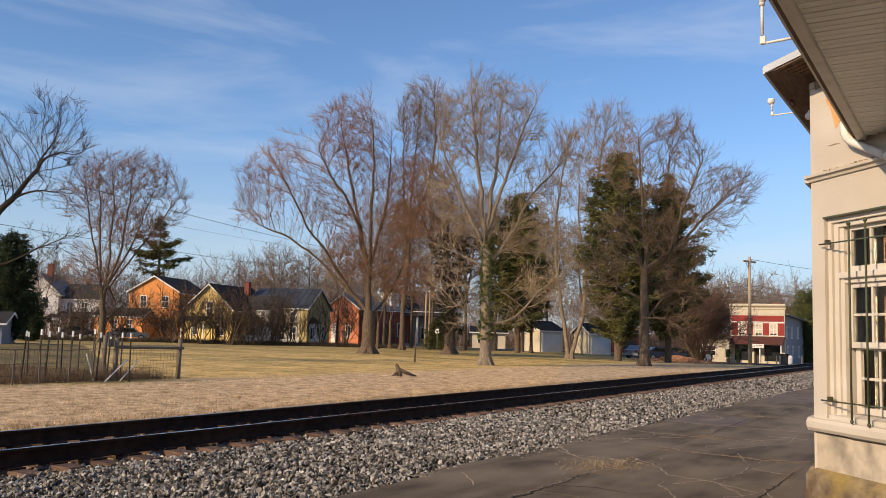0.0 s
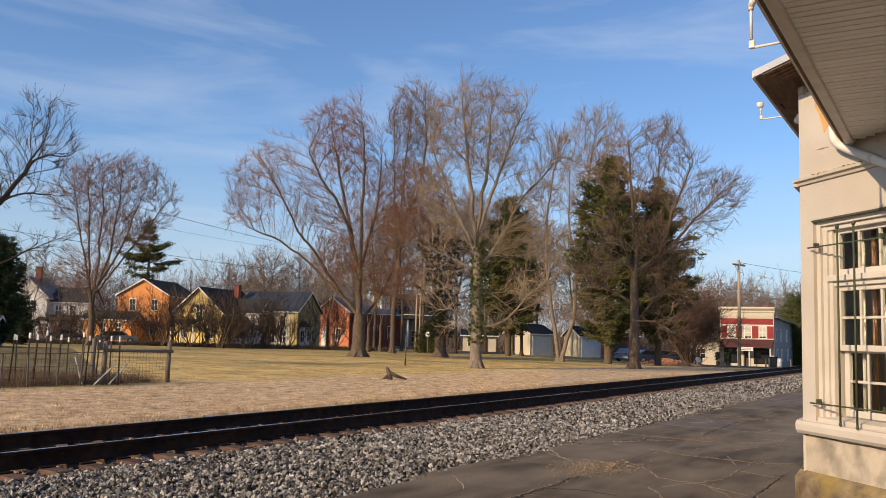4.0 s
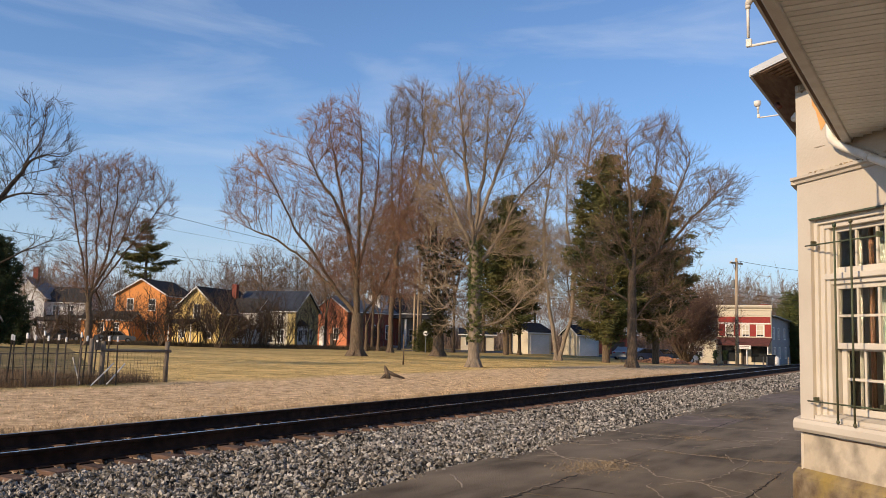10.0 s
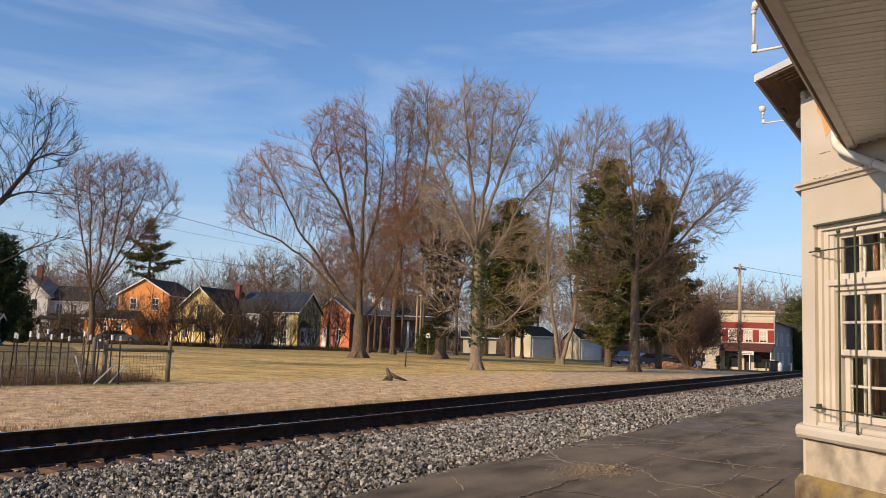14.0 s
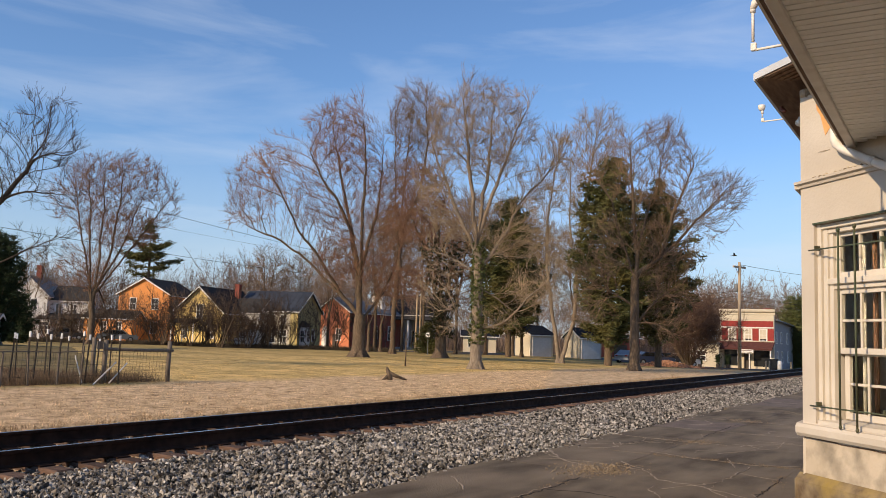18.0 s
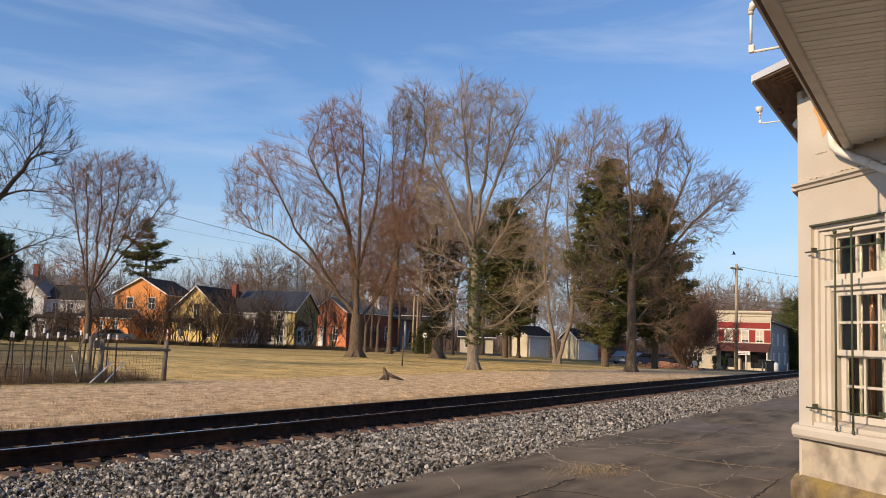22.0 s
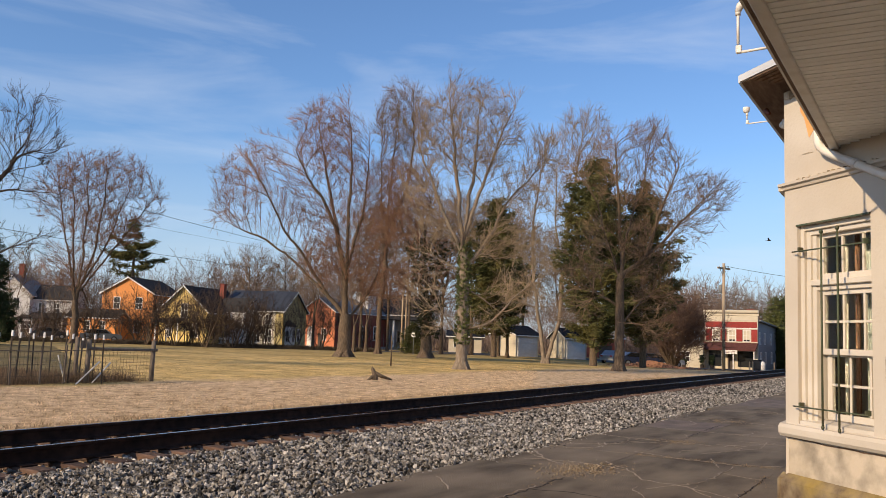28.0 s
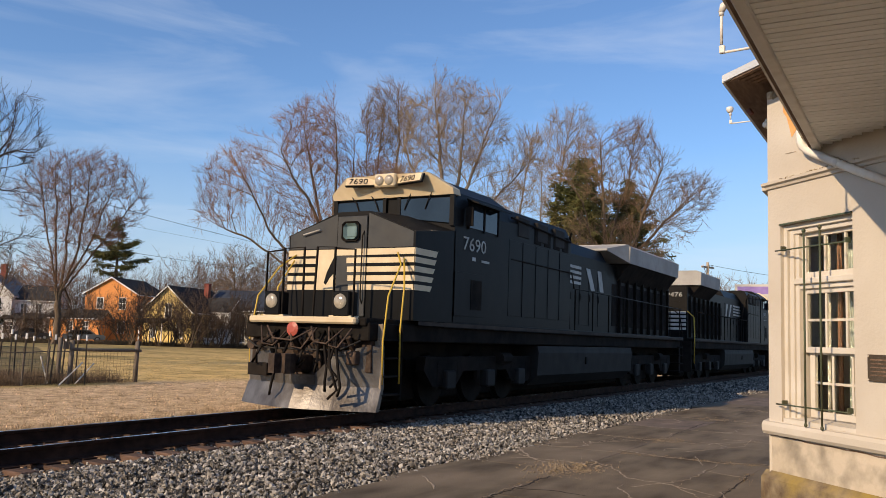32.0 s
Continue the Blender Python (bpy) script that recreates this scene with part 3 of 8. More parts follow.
part("plinth", Geo().prism([(0.0, -0.3), (0.055, -0.3), (0.055, 0.50), (0.0, 0.56)], "x", -0.06, F_END, m=FACE @ Matrix.Translation((0, -0.012, 0))), PLINTH, station, "mossy yellow stone plinth")
part("sill_band", Geo().prism([(-0.02, 0.865), (0.03, 0.868), (0.052, 0.895), (0.055, 0.945), (0.04, 0.972), (-0.02, 0.978)], "x", -0.03, F_END, m=FACE), STUCCO, station)
part("cornice_band", Geo().prism([(-0.02, 2.985), (0.018, 2.99), (0.026, 3.01), (0.05, 3.022), (0.052, 3.045), (-0.02, 3.052)], "x", -0.028, F_END, m=FACE), STUCCO, station, "chipped cream cornice band")
rng = random.Random(5)
x = .22
while x < 1.1:
    w = rng.uniform(.010, .035)
    k = (x - .1) / 1.0
    if rng.random() < .75:
        part("chip", Geo().box(x, x + w, 0.0, 0.030 + rng.uniform(0, .026), 3.050 - rng.uniform(.004, .02), 3.053 + rng.uniform(0, .016) * k, 0.003, m=FACE), STUCCOD if rng.random() < .7 else CRACK, station, "chipped stucco edge")
    x += w * rng.uniform(.9, 1.6)
# unseen walls added to close the building and shape its shadow and light
for nm, (ax, ay), (bx, by) in (("wall", (CX, CY), (11.4, CY)), ("wall", (11.4, CY), (12.9, CY - 1.5)), ("wall", (12.9, CY - 1.5), (12.9, -7)), ("wall", (12.9, -7), (-13, -7)), ("wall", (-13, -7), (-13, -1.9)), ("wall", (-13, -1.9), (ex, -1.9)), ("wall", (ex, -1.9), (ex, ey))):
    wall_seg(ax, ay, bx, by, -0.2, TOP)
part("front_plinth", Geo().box(CX - .02, 11.4, CY, CY + .055, -0.2, 0.52), PLINTH, station)
part("front_sill_band", Geo().box(CX, 11.4, CY, CY + .05, 0.868, 0.975), STUCCO, station)
part("front_cornice", Geo().box(CX - .01, 11.4, CY, CY + .05, 2.987, 3.05), STUCCO, station)
rw = random.Random(12)
x = .015
while x < 1.3:
    w = rw.uniform(.03, .10)
    part("wall_cap", Geo().box(x, x + w, -0.02, rw.uniform(.006, .03), 3.80 + rw.uniform(-.02, .015), 3.87, 0.01, m=FACE), STUCCOD if rw.random() < .6 else CRACK, station, "crumbling wall top under the eaves")
    x += w * .96
part("bare_patch", Geo().prism([(0.20, 3.80), (0.27, 3.80), (0.36, 3.56), (0.405, 3.47), (0.36, 3.42), (0.33, 3.395), (0.29, 3.52), (0.27, 3.58), (0.225, 3.64)], "y", 0.0, 0.003, m=FACE), PATCH, station, "orange patch of bare plaster")
for a, b, z in ((0.24, 0.33, 3.27), (0.27, 0.38, 3.265)):
    part("flaked_paint", Geo().box(a, b, 0.0, 0.004, z - .004, z, m=FACE), STUCCOD, station)
cr = Geo()
pts = [(0.02 + 0.11 * i, 0.858 - 0.0012 * i + rng.uniform(-.006, .006)) for i in range(14)]
for (a, za), (b, zb) in zip(pts, pts[1:]):
    cr.prism([(a, za - .004), (b, zb - .004), (b, zb + .004), (a, za + .004)], "y", -0.012, -0.006, m=FACE)
part("wall_crack", cr, DARKWOOD, station, "thin crack under the sill band")

# window: casing, transom light and a pair of six-pane sashes
fr = Geo()
for a, b, z0, z1, y0, y1 in ((W0, W0 + .045, WZ0, WZ1, -0.2, -0.03), (W0 + .045, W0 + .095, WZ0, WZ1 - .04, -0.2, -0.055), (W0 + .095, W0 + .14, WZ0, WZ1 - .07, -0.2, -0.075),
                             (W1 - .02, W1, WZ0, WZ1, -0.2, -0.03), (W0 + .02, W1 - .02, WZ1 - .045, WZ1, -0.2, -0.035), (W0 + .06, W1 - .02, WZ1 - .085, WZ1 - .045, -0.2, -0.06)):
    fr.box(a, b, y0, y1, z0, z1, 0.004, m=FACE)
window = part("window", fr, PAINT, station, "tall cream window with twelve small panes and a transom")
part("window_sill", Geo().prism([(-0.22, WZ0), (0.0, WZ0 - .002), (0.0, WZ0 + .03), (-0.22, WZ0 + .06)], "x", W0 + .02, W1, m=FACE), PAINT, window)
part("lintel_drip", Geo().box(W0 - .005, W1, 0.0, 0.012, WZ1 - .004, WZ1 + .010, m=FACE), IRON, window)


def sash(name, x0, x1, z0, z1, y, cols, rows_, stile=0.05, bar=0.022):
    s = Geo()
    s.box(x0, x0 + stile, y - .035, y, z0, z1, 0.003, m=FACE).box(x1 - stile, x1, y - .035, y, z0, z1, 0.003, m=FACE)
    s.box(x0 + stile, x1 - stile, y - .035, y, z0, z0 + stile, 0.003, m=FACE).box(x0 + stile, x1 - stile, y - .035, y, z1 - stile * .8, z1, 0.003, m=FACE)
    ob = part(name, s, PAINT, window)
    gx0, gx1, gz0, gz1 = x0 + stile, x1 - stile, z0 + stile, z1 - stile * .8
    pw, ph = (gx1 - gx0 - bar * (cols - 1)) / cols, (gz1 - gz0 - bar * (rows_ - 1)) / rows_
    for i in range(cols):
        for j in range(rows_):
            a, b = gx0 + i * (pw + bar), gz0 + j * (ph + bar)
            p = part("pane", Geo().box(a, a + pw, y - .022, y - .018, b, b + ph, m=FACE), PANE, ob)
            p.visible_shadow = False
    for i in range(cols - 1):
        a = gx0 + (i + 1) * pw + i * bar
        part("muntin", Geo().box(a, a + bar, y - .03, y - .004, gz0, gz1, 0.003, m=FACE), PAINT, ob)
    for j in range(rows_ - 1):
        b = gz0 + (j + 1) * ph + j * bar
        part("muntin", Geo().box(gx0, gx1, y - .03, y - .006, b, b + bar, 0.003, m=FACE), PAINT, ob)


PANE = bpy.data.materials.new("clear_glass")
PANE.use_nodes = True
_p = PANE.node_tree.nodes["Principled BSDF"]
_p.inputs["Base Color"].default_value = (0.85, 0.9, 0.88, 1)
_p.inputs["Roughness"].default_value = 0.02
_p.inputs["Transmission Weight"].default_value = 1.0
_p.inputs["IOR"].default_value = 1.15
_p.inputs["Specular IOR Level"].default_value = 0.3
SX0, SX1 = W0 + .14, W1 + .06
sash("transom_light", SX0, SX1, 2.19, 2.575, -0.105, 3, 1)
part("transom_bar", Geo().box(SX0 - .05, SX1, -0.16, -0.055, 2.14, 2.19, 0.006, m=FACE).box(SX0 - .05, SX1, -0.16, -0.085, 2.10, 2.14, 0.004, m=FACE), PAINT, window)
sash("upper_sash", SX0, SX1, 1.57, 2.10, -0.11, 3, 2)
sash("lower_sash", SX0 + .03, SX1, 1.04, 1.60, -0.15, 3, 2, 0.055)
# room behind the glass; its darkness is put into a near-black wall
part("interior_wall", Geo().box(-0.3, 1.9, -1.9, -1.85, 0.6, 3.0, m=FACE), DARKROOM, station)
for a, b, y, mt in ((0.45, 0.475, -0.25, PAINT), (0.55, 0.578, -0.27, CURTAINR), (0.60, 0.70, -0.33, CURTAIN), (0.78, 0.86, -0.32, CURTAIN), (0.93, 0.96, -0.3, PAINT), (1.0, 1.05, -0.34, CURTAINR), (1.14, 1.3, -.3, CURTAIN)):
    cg = Geo()
    k = 10
    for q in range(k + 1):
        s = a + (b - a) * q / k
        cg.v += [tuple(FACE @ Vector((s, y + 0.018 * math.sin(q * 2.2), 1.0))), tuple(FACE @ Vector((s, y + 0.018 * math.sin(q * 2.2 + .4), 2.6)))]
    cg.f = [(2 * q, 2 * q + 2, 2 * q + 3, 2 * q + 1) for q in range(k)]
    c = part("curtain", cg, mt, None, smooth=True)
    md = c.modifiers.new("thick", "SOLIDIFY")
    md.thickness = 0.006
    tagged(c, "faded curtain hanging inside the station window", "curtain", "station curtains")
# iron window guard
guard = thing("window_guard", pose(0, 0, 0), "green rusted iron bars over the station window", "window guard")
for s, z0, z1 in ((0.533, 0.995, 2.565), (0.722, 0.99, 2.575)):
    b = part("upright_bar", Geo().cyl(FACE @ Vector((s, 0.055, z0)), FACE @ Vector((s, 0.055, z1)), 0.0085, 8), IRON, guard, smooth=True)
    part("bar_tip", Geo().lathe([(0.006, -.018), (0.014, -.012), (0.017, 0), (0.014, 0.012), (0.005, 0.018)], 8, m=Matrix.Translation(FACE @ Vector((s, 0.055, z1)))), IRON, b, smooth=True)
    part("bar_tip", Geo().lathe([(0.004, -.02), (0.012, -.012), (0.014, 0), (0.010, 0.012)], 8, m=Matrix.Translation(FACE @ Vector((s, 0.055, z0)))), IRON, b, smooth=True)
for z in (2.43, 1.132):
    part("cross_bar", Geo().cyl(FACE @ Vector((0.158, 0.045, z)), FACE @ Vector((1.02, 0.045, z)), 0.0065, 8), IRON, guard, smooth=True)
    for s in (0.235, 0.99):
        part("bracket", Geo().box(s - .007, s + .007, -0.004, 0.048, z - .006, z + .035, 0.002, m=FACE), IRON, guard)
plaque = part("plaque", Geo().box(1.166, 1.56, 0.002, 0.02, 1.38, 1.575, 0.004, m=FACE), BRONZE, None)
tagged(plaque, "dark bronze plaque screwed to the stucco wall", "plaque")
for k in range(5):
    part("text_bar", Geo().box(1.2, 1.5 - .03 * (k % 2), 0.02, 0.022, 1.42 + k * .028, 1.43 + k * .028, m=FACE), DARKWOOD, plaque)
for s, z in ((1.18, 1.392), (1.18, 1.563)):
    part("screw", Geo().cyl(FACE @ Vector((s, .02, z)), FACE @ Vector((s, .024, z)), .006, 8), PAINT, plaque)

# canopy beside the bay: boarded soffit, trim, gutter
canopy = thing("canopy_roof", pose(0, 0, 0), "platform canopy with grey boarded soffit and pale gutter", "canopy", kind="structure")
SZ, EY = 3.235, 0.75


def face_x(y):
    return CX - CY + y   # where the slanting face stands at this y


board = 0.076
x = -9.0
k = 0
while x < 7.4:
    x1 = x + board - (0.009 if k % 2 else 0.015)
    y_lo = max(-1.9, x1 - (CX - CY) + 0.004)
    if y_lo < EY - 0.02:
        part("soffit_board", Geo().box(x, x1, y_lo, EY, SZ, SZ + 0.02), SOFFIT, canopy)
    x += board
    k += 1
part("soffit_backing", Geo().prism([(-9, -1.9), (ex, -1.9), (ex + .0, ey), (face_x(EY), EY), (-9, EY)], "z", SZ + 0.03, SZ + 0.05), DARKWOOD, canopy)
part("soffit_trim", Geo().box(-9, face_x(EY) - .05, EY - .05, EY + .016, SZ - .022, SZ + .06, 0.006), PIPE, canopy)
part("fascia", Geo().box(-9, face_x(EY) + .02, EY + .022, EY + .045, SZ + .03, SZ + .26), PIPE, canopy)
# solid dark strip draws the line of shade between trim and gutter
part("shade_strip", Geo().box(-9, face_x(EY) - .03, EY + .023, EY + .05, SZ + .012, SZ + .028), DARKWOOD, canopy, "dark strip put in for the shade behind the gutter")
part("drip_edge", Geo().box(-9, 7.6, EY + .141, EY + .149, SZ + .20, SZ + .275), IRON, canopy, "dark metal drip edge")
part("gutter", Geo().prism([(EY + .047, SZ + .10), (EY + .047, SZ + .25), (EY + .055, SZ + .25), (EY + .055, SZ + .115), (EY + .10, SZ + .12), (EY + .125, SZ + .19), (EY + .12, SZ + .245), (EY + .135, SZ + .25), (EY + .14, SZ + .19), (EY + .11, SZ + .105)], "x", -9, 7.62), PIPE, canopy, "pale metal gutter along the canopy edge")
part("roof_deck", Geo().prism([(EY + .06, SZ + .25), (-2.2, SZ + 1.1), (-2.2, SZ + 1.16), (EY + .10, SZ + .29)], "x", -9, 7.4), DARKWOOD, canopy)
lamp = thing("soffit_lamp", pose(5.28, 0.02, SZ), "round white lamp set in the canopy soffit", "lamp")
part("ring", Geo().lathe([(0.05, -.03), (0.085, -.03), (0.09, -.012), (0.085, 0.0), (.05, 0)], 16), PAINT, lamp, smooth=True)
part("lens", Geo().lathe([(0.0, -.04), (0.05, -.032), (0.05, -.02)], 12), PIPE, lamp, smooth=True)
# downspout from the gutter's end across the bay face
ds = thing("downspout", pose(0, 0, 0), "white painted downspout bending along the stucco wall", "downspout")
P = lambda s, y, z: FACE @ Vector((s, y, z))
part("pipe", Geo().tube([(7.55, EY + .09, SZ + .20), P(0.50, 0.05, 3.40), P(0.52, 0.06, 3.31), P(0.55, 0.065, 3.262), P(0.60, 0.065, 3.222), P(0.68, 0.06, 3.175), P(1.125, 0.06, 2.962), P(2.0, .06, 2.56)], [.033, .034, .036, .037, .036, .034, .034, .034], 10), PIPE, ds, smooth=True)
part("strap", Geo().cyl(P(0.93, 0.06, 3.056), P(0.965, 0.06, 3.039), 0.039, 10), GUTTER, ds)

# bay roof above: overhanging eaves with bare boards beneath
bay_roof = thing("bay_roof", pose(0, 0, 0), "weathered hipped bay roof with dark wooden eaves", "roof", kind="structure")
o, RZ = 0.335, 3.985
tip = (CX - .4142 * o, CY + o)
lo_a = (ex - SQ * o, ey + SQ * o)
poly = [lo_a, tip, (11.4 + .41 * o, CY + o), (12.9 + o, CY - 1.5), (12.9 + o, -7), (ex - .3, -7)]
part("eave_boards", Geo().prism(poly, "z", RZ - .02, RZ), DARKWOOD, bay_roof, "bare brown soffit boards")
g = Geo()
for (ax, ay), (bx, by) in ((lo_a, tip), (tip, (11.4 + .41 * o, CY + o)), ((11.4 + .41 * o, CY + o), (12.9 + o, CY - 1.5))):
    d = Vector((bx - ax, by - ay, 0)).normalized()
    q = Vector((-d.y, d.x, 0)) * 0.03
    g.prism([(ax, ay), (bx, by), (bx + q.x, by + q.y), (ax + q.x, ay + q.y)], "z", RZ - .012, RZ + .05)
part("fascia", g, GUTTERB, bay_roof, "pale eave fascia")
apex = (10.4, -2.4, RZ + 1.3)
g = Geo()
g.v = [(a, b, RZ + .055) for a, b in poly] + [apex]
g.f = [(i, (i + 1) % len(poly), len(poly)) for i in range(len(poly))]
part("roof_sheet", g, GUTTER, bay_roof)
bd = Geo()
for k in range(5):
    off = 0.05 + k * 0.065
    bd.box(0.0, F_END, off, off + .05, RZ - .034, RZ - .022, 0.003, m=FACE)
part("soffit_strip", bd, DARKWOOD, bay_roof)


def conduit(name, m, arm, rise, r, label):
    """A bent conduit arm with a box elbow and a pale head."""
    t_ = thing(name, m, label, "conduit lamp")
    part("arm", Geo().cyl((0, 0, 0), (0, arm, -0.01), r * .8, 8), PIPE, t_, smooth=True)
    part("elbow_box", Geo().box(-r * 1.2, r * 1.2, arm - r, arm + r * 2.2, -r * 1.4, r * 3.2, r * .4), PIPE, t_)
    part("riser", Geo().cyl((0, arm + r, r * 4), (0, arm + r, rise), r * .85, 8), PIPE, t_, smooth=True)
    part("collar", Geo().cyl((0, arm + r, rise - .03), (0, arm + r, rise), r * 1.5, 8), PIPE, t_, smooth=True)
    return t_


c1 = conduit("conduit_arm", pose(5.57, EY + .13, SZ + .275), 0.225, 0.27, 0.0115, "pale bent conduit arm fixed to the canopy gutter")
part("hood", Geo().tube([(0, .24, .26), (0, .225, .30), (0.0, .17, .335), (0, .09, .335)], [.018, .026, .03, .03], 10), PIPE, c1, "pale pipe elbow", smooth=True)
c2 = conduit("sensor_arm", pose(9.6, CY + .33, 4.07), 0.3, 0.11, 0.0095, "small pale sensor on a bent arm at the bay eaves")
part("sensor_head", Geo().lathe([(0.014, 0), (0.03, 0.012), (0.038, 0.03), (0.04, 0.055), (0.036, 0.065)], 12, m=Matrix.Translation((0, .315, .11))), PIPE, c2, smooth=True)
spot = thing("eave_floodlight", pose(8.6, CY + .26, 3.90, 0, 60, 30), "small rusty brown floodlight under the bay eaves", "floodlight")
part("body", Geo().lathe([(0.008, -.07), (0.02, -.055), (0.024, 0), (0.03, .035)], 10), REDRUST, spot, smooth=True)
bulb = thing("eave_lamp", pose(8.35, CY + .07, 3.70), "small white lamp under the bay eaves", "lamp")
part("bulb", Geo().lathe([(.012, .05), (.02, .03), (.038, .01), (.04, -.015), (.025, -.035), (.005, -.042)], 12), PIPE, bulb, smooth=True)
part("bracket", Geo().cyl((0, 0, .04), (0, -.06, .06), .01, 6), PIPE, bulb)
bell = thing("wall_bell", pose(9.3, CY + .005, 2.55), "small yellowed wall fitting on the bay front", "wall fitting")
part("body", Geo().lathe([(.01, 0), (.06, .02), (.075, .05), (.07, .09), (.03, .12)], 10, m=pose(0, 0, 0, -90, 0, 0)), PLINTH, bell, smooth=True)

# ---- trees ----
BARK = mat("grey_brown_bark", (0.065, 0.045, 0.029), (0.19, 0.135, 0.088), 6, 0.95, 0.9, 18, stretch=(3, 3, 0.6), c3=(0.08, 0.068, 0.048), s3=0.8)
# darker bark for the overhanging tree
BARKD = mat("dark_bark", (0.028, 0.021, 0.016), (0.075, 0.056, 0.042), 6, 0.95, 0.9, 18, stretch=(3, 3, 0.6), c3=(0.05, 0.042, 0.03), s3=0.8)
# paler copy of the brown twigs, with the sun on them in the colour
TWIGP = mat("sunlit_colour_twigs", (0.20, 0.148, 0.092), (0.38, 0.29, 0.19), 2, 0.9, 0.0, island=0.35)
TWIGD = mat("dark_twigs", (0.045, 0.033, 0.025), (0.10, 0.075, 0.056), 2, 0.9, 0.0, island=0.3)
BARKP = mat("pale_bark", (0.15, 0.115, 0.08), (0.30, 0.24, 0.175), 6, 0.95, 0.7, 18, stretch=(3, 3, 0.6), c3=(0.14, 0.11, 0.09), s3=0.9)
TWIG = mat("brown_twigs", (0.135, 0.09, 0.052), (0.27, 0.182, 0.112), 2, 0.9, 0.0, island=0.35)
TWIGR = mat("reddish_budding_twigs", (0.165, 0.092, 0.055), (0.32, 0.18, 0.112), 1.2, 0.9, 0.0, island=0.35)
TWIGF = mat("hazy_far_twigs", (0.15, 0.112, 0.088), (0.25, 0.185, 0.148), 0.3, 0.95, 0.0, island=0.3)
NEEDLE = mat("pine_needles", (0.030, 0.042, 0.014), (0.115, 0.115, 0.040), 0.9, 0.8, 0.0, island=0.5, c3=(0.22, 0.175, 0.06), s3=0.3, amount=0.65, spec=0.2)
CEDAR = mat("cedar_foliage", (0.018, 0.030, 0.014), (0.045, 0.062, 0.028), 0.9, 0.85, 0.0, island=0.4, spec=0.15)
OLDIVY = mat("dark_old_ivy", (0.022, 0.026, 0.011), (0.075, 0.07, 0.03), 2, 0.7, 0.0, island=0.4, spec=0.2)
IVY = mat("ivy_leaves", (0.05, 0.068, 0.018), (0.13, 0.135, 0.04), 2, 0.6, 0.0, island=0.4, spec=0.3)


class Wood:
    """Branches as tapering bars, thick ones round and twigs three-sided."""

    def __init__(self, seed, env=None):
        self.r = random.Random(seed)
        self.seed, self.env = seed, env
        self.thick, self.thin, self.ends = Geo(), [], []

    def bar(self, pts, radii):
        if radii[0] > 0.05:
            self.thick.tube(pts, radii, 9 if radii[0] > .16 else 5, False)
        else:
            for i in range(len(pts) - 1):
                self.thin.append((*pts[i], *pts[i + 1], radii[i], radii[i + 1]))

    def inside(self, p):
        """Whether p lies within the crown: (middle x, y, z, half width, half height)."""
        if self.env is None:
            return True
        x, y, z, w, h = self.env
        return ((p.x - x) / w) ** 2 + ((p.y - y) / w) ** 2 + ((p.z - z) / h) ** 2 < 1.0

    def branch(self, p, d, length, rad, level, last, up, wob, kids, spread, shrink, start=0.25):
        r = self.r
        n = max(3, min(9, int(length / 0.7)))
        pts, radii = [p.copy()], [rad]
        d = d.normalized()
        for i in range(n):
            d = (d + Vector((r.gauss(0, wob), r.gauss(0, wob), r.gauss(0, wob) + up))).normalized()
            q = p + d * (length / n)
            if level > 1 and i > 1 and not self.inside(q):
                break
            p = q
            pts.append(p.copy())
            radii.append(rad * (1 - 0.62 * (i + 1) / n))
        m = len(pts) - 1
        if m < 1:
            return
        self.bar(pts, radii)
        if level >= last:
            for i in range(m):
                self.ends.append((*pts[i], *pts[i + 1], length, radii[i]))
            return
        for k in range(kids):
            f = start + (1 - start) * (k + r.uniform(.1, .9)) / kids
            i = min(m - 1, int(f * m))
            base = pts[i].lerp(pts[i + 1], f * m - i)
            along = (pts[i + 1] - pts[i]).normalized()
            a = r.uniform(0, 6.283)
            o_ = along.orthogonal().normalized()
            o_ = (o_ * math.cos(a) + along.cross(o_) * math.sin(a))
            s = math.radians(spread * r.uniform(.6, 1.3))
            dd = along * math.cos(s) + o_ * math.sin(s)
            if dd.z < -0.2:
                dd.z *= -0.4
            ll = length * shrink * (1.2 - 0.5 * f) * r.uniform(.75, 1.25)
            self.branch(base, dd, ll, max(0.014, min(radii[i] * 0.45, rad * .36)), level + 1, last, up * 0.8, wob * 1.2, max(3, kids - 1), spread, shrink, 0.2)
        self.branch(p, d, length * 0.55, radii[-1] * .95, level + 1, last, up * 0.8, wob * 1.1, max(3, kids - 1), spread, shrink, 0.15)

    def grow(self, trunk, trunk_r, boughs, targets, step=0.36, kill=0.8, tip=0.008, reach=5.5):
        """Wood that grows from the trunk and its main boughs towards free points of the crown, thickening towards the root."""
        g = np.random.RandomState(self.seed)
        N, par, D = [np.array(p) for p in trunk], [-1] + list(range(len(trunk) - 1)), []
        for line in boughs:
            L = [np.array(p) for p in line]
            start = int(np.argmin([np.linalg.norm(q - L[0]) for q in N]))
            prev = start
            pts = [N[start]] + (L if np.linalg.norm(N[start] - L[0]) > .5 else L[1:])
            # an even, gently bending line through the given points
            P = np.array(pts)
            t = np.r_[0, np.cumsum(np.linalg.norm(np.diff(P, axis=0), axis=1))]
            n = max(3, int(t[-1] / step))
            u = np.linspace(0, t[-1], n + 1)
            fine = np.column_stack([np.interp(u, t, P[:, k]) for k in range(3)])
            for _ in range(4):
                fine[1:-1] = (fine[:-2] + 2 * fine[1:-1] + fine[2:]) / 4
            bend = np.cumsum(g.normal(0, .035, fine.shape), 0)
